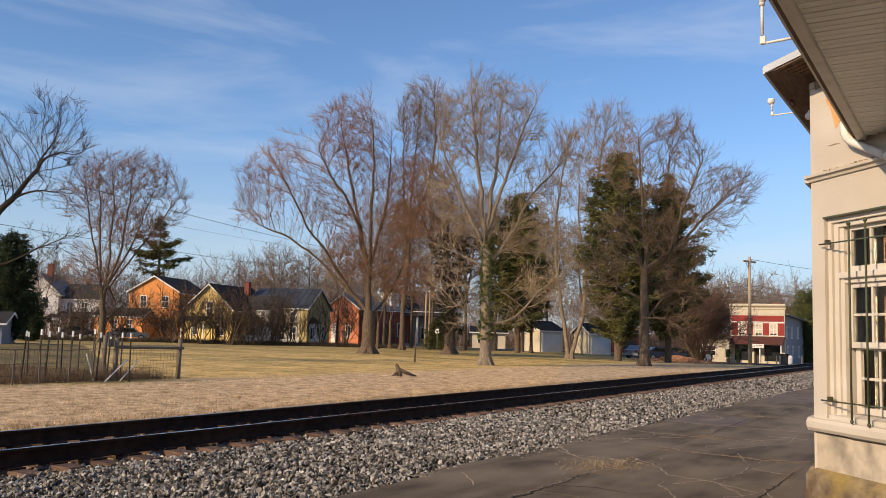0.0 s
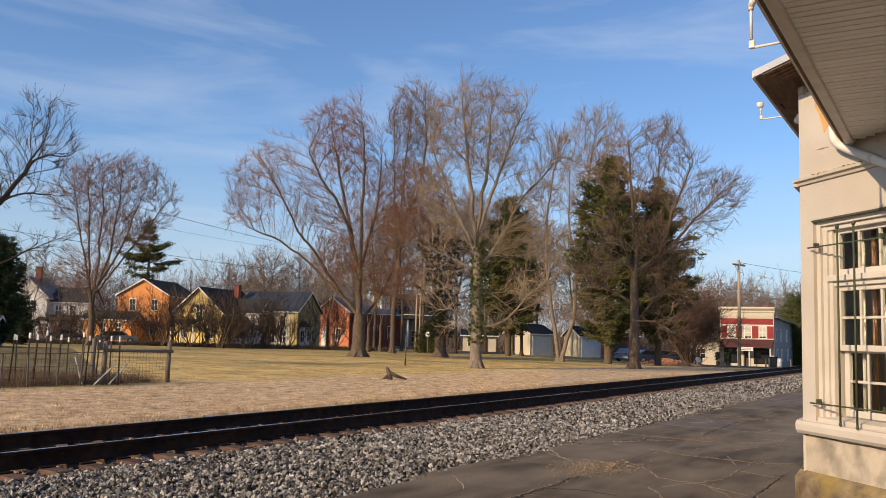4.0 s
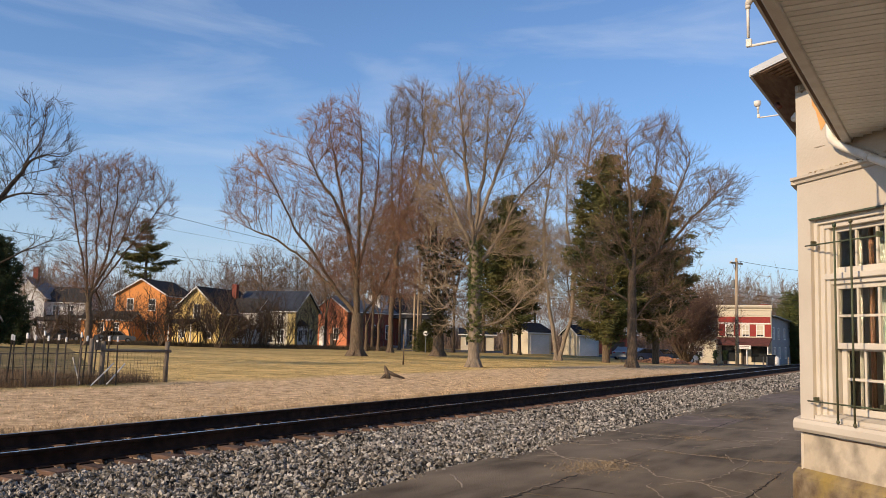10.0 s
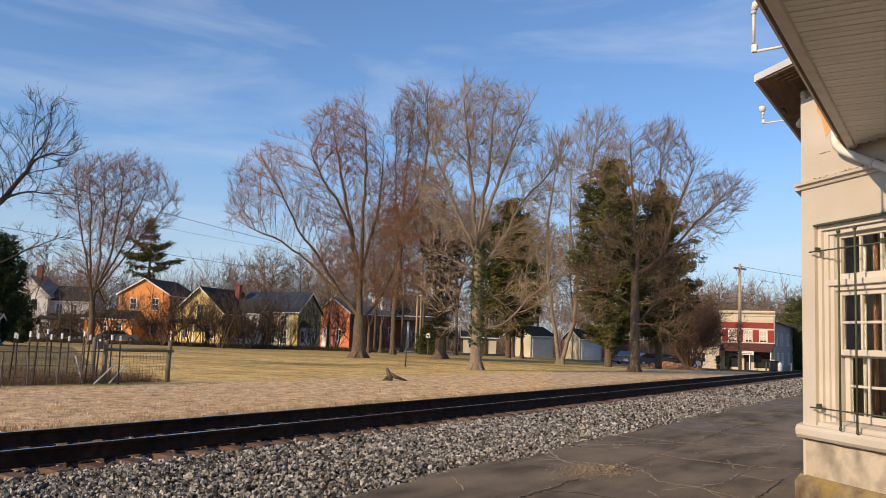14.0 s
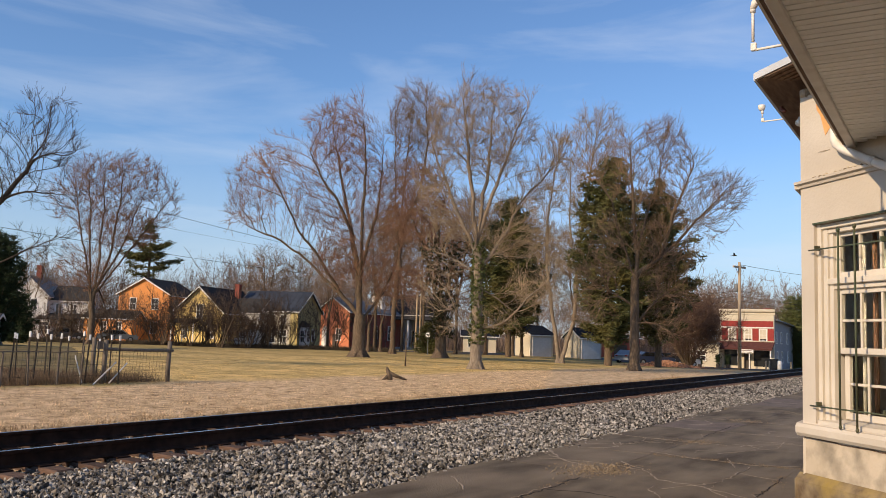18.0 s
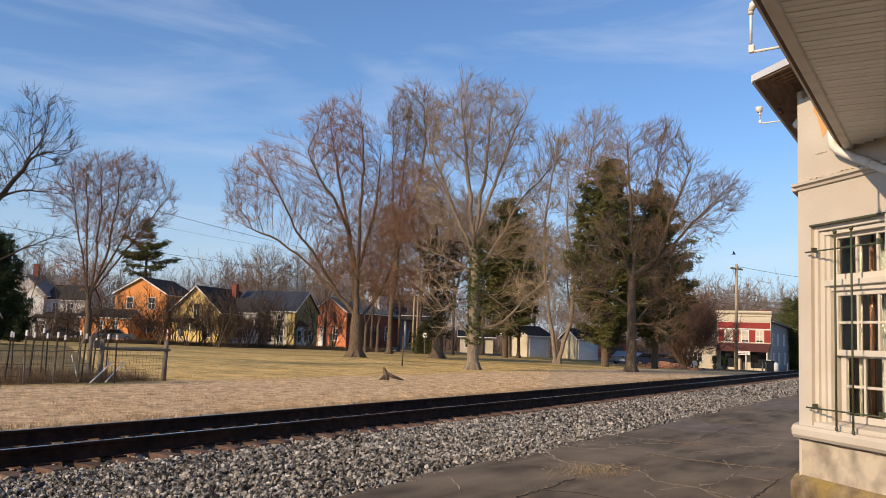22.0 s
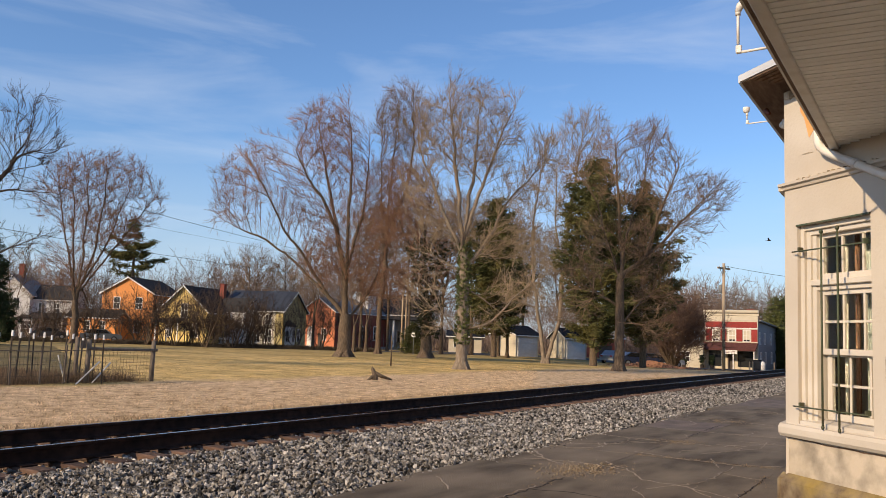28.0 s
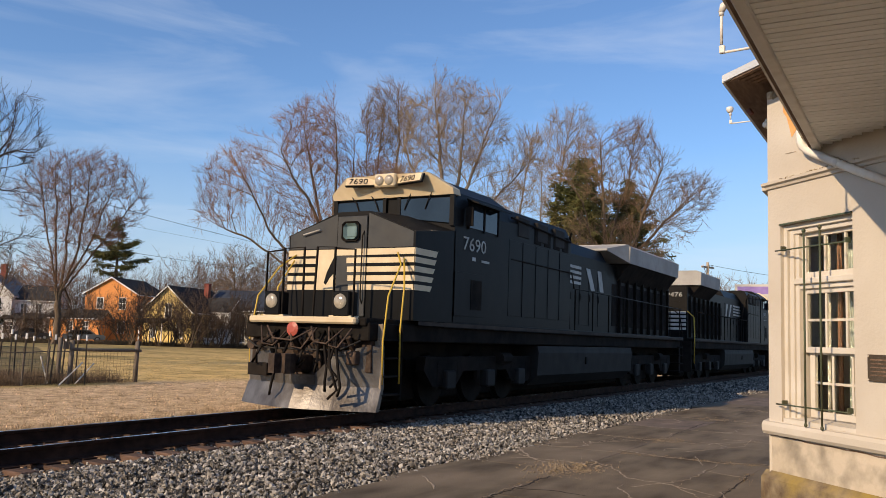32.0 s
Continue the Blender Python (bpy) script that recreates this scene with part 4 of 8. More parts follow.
            fine += bend - np.linspace(0, 1, n + 1)[:, None] * bend[-1]
            for q in fine[1:]:
                N.append(q)
                par.append(prev)
                prev = len(N) - 1
        D = [N[1] - N[0]] + [N[i] - N[par[i]] for i in range(1, len(N))]
        N, D = np.array(N), np.array(D)
        D /= np.linalg.norm(D, axis=1)[:, None] + 1e-9
        A = np.array(targets)
        first = len(trunk) // 2
        dist = np.linalg.norm(A[:, None] - N[None, first:], axis=2)
        near, best = dist.argmin(1) + first, dist.min(1)
        forks = np.zeros(20000, int)
        heart = np.array(trunk[-1]) * .75
        self.heart = heart
        for _ in range(90):
            live = (best > kill) & (forks[near] < 3)
            if not live.any():
                break
            sel = live & (best < reach)
            if not sel.any():
                sel = live
            idx = np.unique(near[sel])
            forks[idx] += 1
            pull = np.zeros((len(N), 3))
            v = A[sel] - N[near[sel]]
            v /= np.linalg.norm(v, axis=1)[:, None]
            ahead = np.clip(np.einsum("ij,ij->i", v, D[near[sel]]) + .35, 0.02, 1.0)
            np.add.at(pull, near[sel], v * ahead[:, None])
            d = pull[idx]
            out = N[idx] - heart
            out /= np.linalg.norm(out, axis=1)[:, None] + 1e-9
            d = d / (np.linalg.norm(d, axis=1)[:, None] + 1e-9) + .7 * D[idx] + .40 * out + np.array([0, 0, .24]) + g.normal(0, .07, (len(idx), 3))
            d /= np.linalg.norm(d, axis=1)[:, None]
            fresh = N[idx] + d * step
            k0 = len(N)
            N, D = np.concatenate([N, fresh]), np.concatenate([D, d])
            par += [int(i) for i in idx]
            d2 = np.linalg.norm(A[:, None] - fresh[None], axis=2)
            m = d2.min(1)
            closer = m < best
            near[closer], best[closer] = d2.argmin(1)[closer] + k0, m[closer]
        n = len(N)
        kids = [[] for _ in range(n)]
        for i in range(1, n):
            kids[par[i]].append(i)
        tips = sum(1 for q in kids if not q)
        p = min(3.2, max(1.7, math.log(max(3, tips)) / math.log(trunk_r / tip)))
        area = np.full(n, 0.0)
        for i in range(n - 1, -1, -1):
            area[i] = max(area[i], tip ** p)
            if par[i] >= 0:
                area[par[i]] += area[i]
        rad = np.minimum(area ** (1 / p), trunk_r)
        # chains along the thickest wood
        todo = [(0, [0])]
        first_kids = len(trunk) - 1
        while todo:
            i, chain = todo.pop()
            while kids[i]:
                order = sorted(kids[i], key=lambda q: -area[q])
                for q in order[1:]:
                    todo.append((q, [i, q]))
                i = order[0]
                chain.append(i)
            pts, rr = [Vector(N[q]) for q in chain], [float(rad[q]) for q in chain]
            if chain[0] == 0:
                pts, rr = pts[first_kids - 1:], rr[first_kids - 1:]
            else:
                rr[0] = min(rr[0], rr[1] * 1.15)
            cut = next((k for k, v_ in enumerate(rr) if v_ < .026), len(rr))
            if cut > 1:
                self.thick.tube(pts[:cut + 1], rr[:cut + 1], 8 if rr[0] > .12 else 5, False)
            for k in range(max(0, cut - 1 if cut > 1 else 0), len(pts) - 1):
                self.thin.append((*pts[k], *pts[k + 1], rr[k], rr[k + 1]))
        for i in range(len(trunk) + 2, n):
            if rad[i] < .034:
                q = par[i]
                self.ends.append((*N[q], *N[i], 1.0 if kids[i] else 2.0, rad[i]))

    def fans(self, per, len1, len2, r1, rise=.24, angle=.70):
        """Straight fine shoots that fork from the outer wood at an even angle, and again from the shoots."""
        g = np.random.RandomState(self.seed + 7)
        E = np.array(self.ends)

        def sprout(P, Q, n, ln, ra, lo, ang):
            k = len(P)
            al = (Q - P) / (np.linalg.norm(Q - P, axis=1)[:, None] + 1e-9)
            f = lo + (1 - lo) * (np.arange(n)[None, :, None] + g.uniform(0, 1, (k, n, 1))) / n
            base = P[:, None] + (Q - P)[:, None] * f
            side = np.cross(al[:, None], g.normal(0, 1, (k, n, 3)))
            side /= np.linalg.norm(side, axis=2)[:, :, None] + 1e-9
            th = ang * g.uniform(.55, 1.2, (k, n, 1))
            out = base - self.heart
            out /= np.linalg.norm(out, axis=2)[:, :, None] + 1e-9
            d = al[:, None] * np.cos(th) + side * np.sin(th) + out * .22 + np.array([0, 0, rise])
            d /= np.linalg.norm(d, axis=2)[:, :, None]
            tip = base + d * ln * g.uniform(.5, 1.25, (k, n, 1))
            R = np.broadcast_to(np.array([ra, ra * .6]), (k, n, 2))
            return np.concatenate([base, tip, R], 2).reshape(-1, 8)
        a = sprout(E[:, 0:3], E[:, 3:6], per[0], len1, r1, 0.0, angle)
        ends = E[E[:, 6] > 1.5]
        t = sprout(ends[:, 0:3], ends[:, 3:6], 3, len1 * 1.2, r1, .7, angle * .8)
        a = np.concatenate([a, t])
        b = sprout(a[:, 0:3], a[:, 3:6], per[1], len2, r1 * .72, .2, angle * .9)
        self.thin.extend(map(tuple, a))
        self.thin.extend(map(tuple, b))

    def spray(self, per1=2, per2=3, len1=0.9, len2=0.5, r1=0.011, r2=0.006, rise=0.3):
        """Two generations of fine twigs along the outer branches."""
        if not self.ends:
            return
        g = np.random.RandomState(self.seed)
        E = np.array(self.ends)

        def sprout(P, Q, n, ln, ra):
            k = len(P)
            f = g.uniform(0.1, 1.0, (k, n, 1))
            base = P[:, None] + (Q - P)[:, None] * f
            al = (Q - P) / (np.linalg.norm(Q - P, axis=1)[:, None] + 1e-9)
            d = al[:, None] * 1.0 + g.normal(0, .60, (k, n, 3)) + np.array([0, 0, rise])
            d /= np.linalg.norm(d, axis=2)[:, :, None]
            L = ln * g.uniform(.5, 1.3, (k, n, 1))
            tip = base + d * L
            R = np.broadcast_to(np.array([ra, ra * .55]), (k, n, 2))
            return np.concatenate([base, tip, R], 2).reshape(-1, 8)
        A = sprout(E[:, 0:3], E[:, 3:6], per1, len1, r1)
        B = sprout(A[:, 0:3], A[:, 3:6], per2, len2, r2)
        self.thin.extend(map(tuple, A))
        self.thin.extend(map(tuple, B))

    def twig_mesh(self, name, material):
        me = bpy.data.meshes.new(name)
        if not self.thin:
            return me
        A = np.array(self.thin)
        p, q, ra, rb = A[:, 0:3], A[:, 3:6], A[:, 6], A[:, 7]
        d = q - p
        d /= np.linalg.norm(d, axis=1)[:, None] + 1e-9
        ref = np.where(np.abs(d[:, 2:3]) < .9, np.array([[0, 0, 1.0]]), np.array([[1.0, 0, 0]]))
        s = np.cross(d, ref)
        s /= np.linalg.norm(s, axis=1)[:, None] + 1e-9
        u = np.cross(d, s)
        n = len(A)
        V = np.empty((n, 6, 3))
        for k in range(3):
            c, w = math.cos(k * 2.0944), math.sin(k * 2.0944)
            o_ = s * c + u * w
            V[:, k] = p + o_ * ra[:, None]
            V[:, 3 + k] = q + o_ * rb[:, None]
        F = np.array([(0, 1, 4, 3), (1, 2, 5, 4), (2, 0, 3, 5)])[None] + (np.arange(n) * 6)[:, None, None]
        me.from_pydata(V.reshape(-1, 3).tolist(), [], F.reshape(-1, 4).tolist())
        me.materials.append(material)
        return me


def bare_tree(name, az, d, trunk_h, trunk_r, blobs, limbs, label, seed, bark=BARK, twig=TWIG, root=1.45, extra=None, per=(2, 2), long=(0.66, 0.46), fine=0.0095, dens=5.0, kill=0.5, depth=0.5, lean=0.0):
    """A leafless tree. blobs: parts of the crown (side, height, half width, half height) as seen from the platform. limbs: the run of each main bough (side, height) from the trunk outwards."""
    base = polar(az, d)
    base.z = ground_z(base.x, base.y) - 0.06
    away = Vector((math.cos(radians(az)), math.sin(radians(az)), 0))
    right = Vector((away.y, -away.x, 0))
    w = Wood(seed)
    g = np.random.RandomState(seed)
    targets = []
    for s_, h_, hw, hh in blobs:
        n = max(6, int(dens * 4.19 * hw * hw * hh))
        v = g.normal(size=(n, 3))
        v /= np.linalg.norm(v, axis=1)[:, None]
        v *= g.uniform(.02, 1.0, (n, 1)) ** .40
        for a, b, c in v:
            targets.append(np.array(right * (s_ + a * hw * .9) + away * (b * hw) + Vector((0, 0, h_ - .06 * hh + c * hh * .86))))
    runs = []
    for k, line in enumerate(limbs):
        goal = (-1) ** k * g.uniform(.15, 1.0) * depth * max(1.2, abs(line[-1][0] - line[0][0]) + .25 * (line[-1][1] - line[0][1]))
        m = len(line) - 1
        runs.append([tuple(right * s_ + away * (goal * (q / m) ** 1.3) + Vector((0, 0, h_))) for q, (s_, h_) in enumerate(line)])
    trunk = [right * (lean * (i / 8) ** 1.3 + w.r.uniform(-.03, .03) * (i > 0)) + Vector((0, 0, trunk_h * i / 8)) for i in range(9)]
    w.thick.tube([Vector((0, 0, -0.15)), Vector((0, 0, 0.05)), Vector((0, 0, 0.35))] + trunk[2:], [trunk_r * root * 1.15, trunk_r * root, trunk_r * 1.1] + [trunk_r * (1.02 - .03 * i) for i in range(7)], 12, False)
    w.grow([tuple(p) for p in trunk], trunk_r, runs, targets, kill=kill)
    w.fans(per, long[0], long[1], fine)
    t_ = thing(name, Matrix.Translation(base), label, "tree")
    part("trunk", w.thick, bark, t_, smooth=True)
    part("crown", w.twig_mesh("crown", twig), twig, t_, "fine leafless twigs")
    for k in range(6):
        rt = Geo()
        a = k * 1.05 + w.r.uniform(-.3, .3)
        o_ = Vector((math.cos(a), math.sin(a), 0))
        rt.tube([o_ * trunk_r * .6 + Vector((0, 0, .45)), o_ * trunk_r * 1.2 + Vector((0, 0, .14)), o_ * trunk_r * 1.8 + Vector((0, 0, -.06))], [trunk_r * .5, trunk_r * .36, trunk_r * .1], 6, False)
        part("root", rt, bark, t_, smooth=True)
    if extra:
        extra(t_, w, right, away)
    return t_


def leaf_cloud(name, pts, size, material, parent, seed, per=8, label="", droop=0.0, flat=0.7, thin=0.28):
    """Many small pointed leaf sprays round the given points, in one mesh."""
    r = np.random.RandomState(seed)
    pts = np.array([tuple(p) for p in pts], float)
    n = len(pts) * per
    p = np.repeat(pts, per, 0) + r.normal(0, size * .35, (n, 3)) * np.array([1, 1, .6])
    d = r.normal(0, 1, (n, 3)) * np.array([1, 1, flat])
    d /= np.linalg.norm(d, axis=1)[:, None]
    d[:, 2] -= droop
    s = np.cross(d, r.normal(0, 1, (n, 3)))
    s /= np.linalg.norm(s, axis=1)[:, None] + 1e-9
    u = np.cross(d, s)
    L = size * r.uniform(.5, 1.2, n)[:, None]
    W = L * thin
    V = np.empty((n, 4, 3))
    V[:, 0] = p + s * W - d * L * .3
    V[:, 1] = p - s * W * .7 + u * W * .6 - d * L * .3
    V[:, 2] = p - s * W * .5 - u * W * .6 - d * L * .2
    V[:, 3] = p + d * L
    F = np.array([(0, 1, 3), (1, 2, 3), (2, 0, 3)])[None] + (np.arange(n) * 4)[:, None, None]
    me = bpy.data.meshes.new(name)
    me.from_pydata(V.reshape(-1, 3).tolist(), [], F.reshape(-1, 3).tolist())
    me.materials.append(material)
    return part(name, me, None, parent, label)


# the large maple of the lawn
bare_tree("maple_tree", 36.83, 64, 3.0, 0.5, [(-1.8, 16, 3, 3.7), (-7.8, 12.5, 2.5, 2.3), (-8.5, 10.4, 1.9, 1.4), (-5.8, 14.1, 1.5, 1.6), (2.2, 9.7, 2, 2.6), (-3.3, 10.8, 2.3, 1.9), (0.4, 12.7, 2.3, 3.6), (-0.4, 6.7, 3.6, 2.1), (2.3, 5.5, 2.3, 1.9), (-4, 12.5, 2.1, 1.9), (-1.6, 9.6, 2.5, 2.3), (2.1, 12.8, 1.7, 2.5), (-6.8, 14.1, 1.9, 1.7)],
          (((-0.4, 2.9), (-1.8, 4.9), (-3.8, 6.9), (-6.1, 8.4), (-8.2, 9.3), (-10.1, 10.3)), ((-1.4, 4.1), (-3.2, 7.2), (-4.9, 9.3), (-6.2, 11.8), (-7.2, 13.6)), ((-0.1, 2.9), (-0.3, 6.2), (-0.8, 9.6), (-1.7, 12.6), (-2.3, 16), (-3.1, 19)), ((0.2, 2.9), (-0.1, 6.7), (-0.3, 10.5), (-0.1, 14.8), (-0.6, 19.2)), ((0.5, 2.7), (1.6, 5), (2.5, 7.4), (3.5, 9.6)), ((-0.7, 9.2), (-1.7, 11.5), (-3.2, 13.2), (-4.3, 15.1)), ((0.2, 6.3), (0.7, 10.5), (1.2, 13.6), (1.2, 17.1)),),
          "tall leafless maple with a thick forked trunk on the lawn", 3, BARK, TWIGR)


def ivy_on(t_, w, right, away):
    r_ = random.Random(2)
    pts = []
    for k in range(620):
        z = 1.3 + 5.6 * r_.random() ** 0.9
        a = r_.uniform(0, 6.28)
        rr = 0.33 * (1 - 0.05 * z) + r_.uniform(0, .12) * (1.5 if r_.random() < .2 else 1)
        pts.append((rr * math.cos(a) - .0 * z, rr * math.sin(a), z))
    leaf_cloud("ivy", pts, 0.13, IVY, t_, 6, 5, "green ivy climbing the trunk")


def old_ivy(t_, w, right, away):
    r_ = random.Random(4)
    pts = []
    for k in range(900):
        z = 1.6 + 8.4 * r_.random()
        a = r_.uniform(0, 6.28)
        rr = r_.uniform(.22, .75) * (1 + .16 * z) * (.6 + .6 * abs(math.sin(z * 1.3 + a)))
        pts.append((rr * math.cos(a), rr * math.sin(a), z))
    leaf_cloud("ivy", pts, 0.2, OLDIVY, t_, 9, 6, "dark ivy over the upper trunk and limbs")


bare_tree("ivy_clad_tree", 29.01, 46.5, 6.0, 0.3, [(-0, 12.9, 3.2, 3.2), (4, 12, 1.1, 1.7), (-2.5, 9.8, 1.4, 1.8), (1.8, 7.1, 2, 1.8), (2.6, 4.4, 1.8, 1.1), (-2, 4.2, 1.4, 1.2), (0.9, 2.7, 1.4, 0.9), (-1.2, 2.7, 1.1, 1.1), (-0.4, 7.6, 1.5, 1.5), (3, 6.5, 1.2, 1.2), (3.7, 4, 1.2, 0.9), (-1.9, 12.7, 1.7, 2.3), (2.2, 9.9, 1.5, 1.5), (-1.6, 7.6, 1.5, 1.4)],
          (((-0.2, 6.1), (-1.2, 8.2), (-2.2, 10.4), (-2.9, 12.8), (-3.1, 14.7)), ((-0.2, 6.4), (-0.3, 8.9), (-0.6, 11.7), (-1.1, 15.6)), ((-0.1, 6.4), (0.1, 8.9), (0.3, 11.1), (0.6, 15.3)), ((-0, 6.7), (0.7, 8.9), (1.4, 11.3), (2.7, 14.7)), ((0.3, 5.5), (1.5, 7.4), (2.5, 9.6), (4.3, 11.3), (4.8, 12.9)), ((0.2, 2.1), (1.4, 2.4), (2.6, 3.9), (4.4, 5.2)), ((0.1, 4.5), (1.1, 4), (2, 3.2)), ((-0.1, 1.5), (-0.9, 2.8), (-2, 3.4)), ((-0.3, 5.2), (-1.5, 6.2), (-2.7, 6.5)),),
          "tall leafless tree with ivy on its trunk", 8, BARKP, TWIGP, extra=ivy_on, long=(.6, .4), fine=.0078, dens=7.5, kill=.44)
bare_tree("lawn_tree", 31.4, 72, 4.0, 0.46, [(-2.5, 12, 2.9, 3.3), (0.2, 10.9, 2.6, 3.3), (-0.9, 6.5, 3.1, 1.9), (-2.8, 6, 2.1, 1.9), (1.5, 6.1, 2.1, 2.1), (-2, 14.2, 2.4, 2.4)],
          (((-0.2, 3.2), (-1, 7), (-1.8, 9.9), (-3.7, 13.7)), ((0.1, 3.7), (0.6, 7.5), (1.1, 12.4)), ((-0.1, 4.2), (-0.6, 9.4), (0.1, 14.3)),),
          "leafless shade tree with a broad root flare and dark ivy", 12, BARK, TWIGR, root=1.6, extra=old_ivy)
bare_tree("tall_tree", 34.6, 84, 5.0, 0.26, [(1.5, 22.9, 3.2, 4.7), (0.1, 16.9, 2.2, 3.6), (-0.4, 12.3, 2.5, 3.3), (2.3, 16.4, 2.8, 3.3)],
          (((-0.1, 3.4), (0.3, 8.4), (0.5, 13.5), (0.8, 18.6), (1.1, 25)), ((0.5, 12.3), (2.2, 16.4), (2.7, 21.6), (2.5, 26.2)), ((0.2, 10.7), (-0.5, 15.7), (-0.7, 20.8), (-0.7, 24.3)),),
          "tall leafless tree with reddish buds", 15, BARK, TWIG, long=(.85, .55), fine=.0125, dens=3.4, kill=.58)
bare_tree("twin_stem_tree", 23.57, 70, 4.2, 0.17, [(-0.6, 16, 1.6, 3.7), (-1, 9.4, 1.5, 2.3), (-1.6, 5.3, 1.9, 1.6), (-1.5, 13.2, 1.9, 2.3)],
          (((-0.6, 4.4), (-1.1, 7.6), (-1, 11.8), (-0.5, 15.6), (-0, 18.6)),),
          "leafless tree with a pale leaning stem", 19, BARKP, TWIGP, lean=-.6, long=(.75, .45))
bare_tree("twin_stem_tree", 23.35, 70, 3.4, 0.17, [(2.6, 18.4, 2.4, 2.9), (1, 13.2, 1.9, 2.5), (0.7, 16.5, 1.9, 2.3), (3.1, 14.6, 1.6, 2.3), (0.4, 8.5, 1.6, 2.1)],
          (((0.6, 3.5), (1.1, 7.2), (1.7, 11.8), (2.3, 16), (2.6, 20.3)), ((1.1, 7.2), (0.6, 10.9), (0.4, 14.6)),),
          "leafless tree with a pale leaning stem", 20, BARKP, TWIGP, lean=.9, long=(.75, .45))
bare_tree("wide_crowned_tree", 18.68, 55, 5.4, 0.3, [(1.6, 13.9, 2, 2.3), (5, 10.8, 1.9, 1.8), (3.3, 12.4, 1.3, 1.6), (-0.5, 13.6, 1.5, 1.8), (-2.6, 12.7, 1.3, 1.5), (-2.1, 5.9, 1.8, 1.5), (1.8, 5.3, 1.8, 2), (3.8, 9.2, 1.8, 1.1), (1.8, 3.1, 1.6, 1.1), (-1.4, 8.1, 1.6, 1.5), (0.7, 8.1, 1.8, 1.6), (-2.7, 3.8, 1.6, 1.3), (2.5, 7, 1.5, 1.3), (0.4, 11.4, 1.8, 1.6), (2.5, 10.6, 1.5, 1.6)],
          (((-0.2, 5.2), (0.1, 8.1), (0.6, 10.1), (1.3, 12.4), (1.9, 15.5)), ((-0.3, 5.6), (-0.9, 7.9), (-1.4, 10.3), (-3, 12.9)), ((0.1, 6), (1.4, 7.2), (3.3, 9.1), (5.9, 11.8)), ((-0, 8.1), (-0.2, 11), (-0.4, 14.7)), ((0.1, 2.8), (1.1, 4.5), (2.5, 5.3)), ((0.1, 3.1), (1.4, 3), (2.6, 2.1)), ((-0.2, 3.8), (-1.7, 5.2), (-3.3, 5.9)), ((1.4, 7.2), (2.3, 9.9), (3.5, 12.8)),),
          "leafless wide-crowned tree with a flared grey trunk", 23, BARK, TWIG, long=(.68, .44), fine=.0090, dens=7.0, kill=.45)
bare_tree("many_stemmed_tree", 53.56, 90, 3.0, 0.34, [(-0.4, 15.4, 3.6, 3.5), (3, 16, 3.3, 3), (6, 14, 1.7, 3), (-2.9, 14.1, 2.1, 3.1), (1.7, 11.4, 4.2, 3), (-0.7, 7.1, 3, 2.7)],
          (((-0, 3.8), (-1.3, 9.2), (-2.2, 13.6), (-2.5, 16.9)), ((0.1, 3.8), (-0.7, 9.8), (-1.2, 16.5)), ((0.1, 3.8), (0.2, 9.3), (0.1, 17.8)), ((0.2, 4.3), (1.3, 8.8), (1.9, 17.9)), ((0.2, 4.9), (2, 9.4), (4.6, 17.1)), ((0.2, 4.9), (2.6, 8.9), (6.7, 15.2)),),
          "leafless many-stemmed tree with a rounded crown", 29, BARK, TWIGR, long=(.85, .5), fine=.0125, dens=3.2, kill=.62)
# a near tree whose limbs reach in from beyond the fence
bare_tree("overhanging_tree", 62.26, 42, 3.4, 0.4, [(3.8, 9.9, 1.7, 2.2), (3, 8.3, 1.4, 1.5), (4.5, 7.4, 1.1, 0.7), (4.2, 5.2, 1.3, 0.9), (0.8, 8.5, 2.2, 2.5)],
          (((2, 6.6), (3.1, 8), (4, 10.3), (4.3, 12)), ((2.4, 7.1), (3.3, 7.5), (4.9, 7.4)), ((3.3, 8.9), (4, 9.3), (5.6, 10)), ((2, 3.9), (3.5, 4.9), (4.9, 5.6)),),
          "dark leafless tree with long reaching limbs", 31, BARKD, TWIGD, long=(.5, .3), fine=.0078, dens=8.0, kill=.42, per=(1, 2))


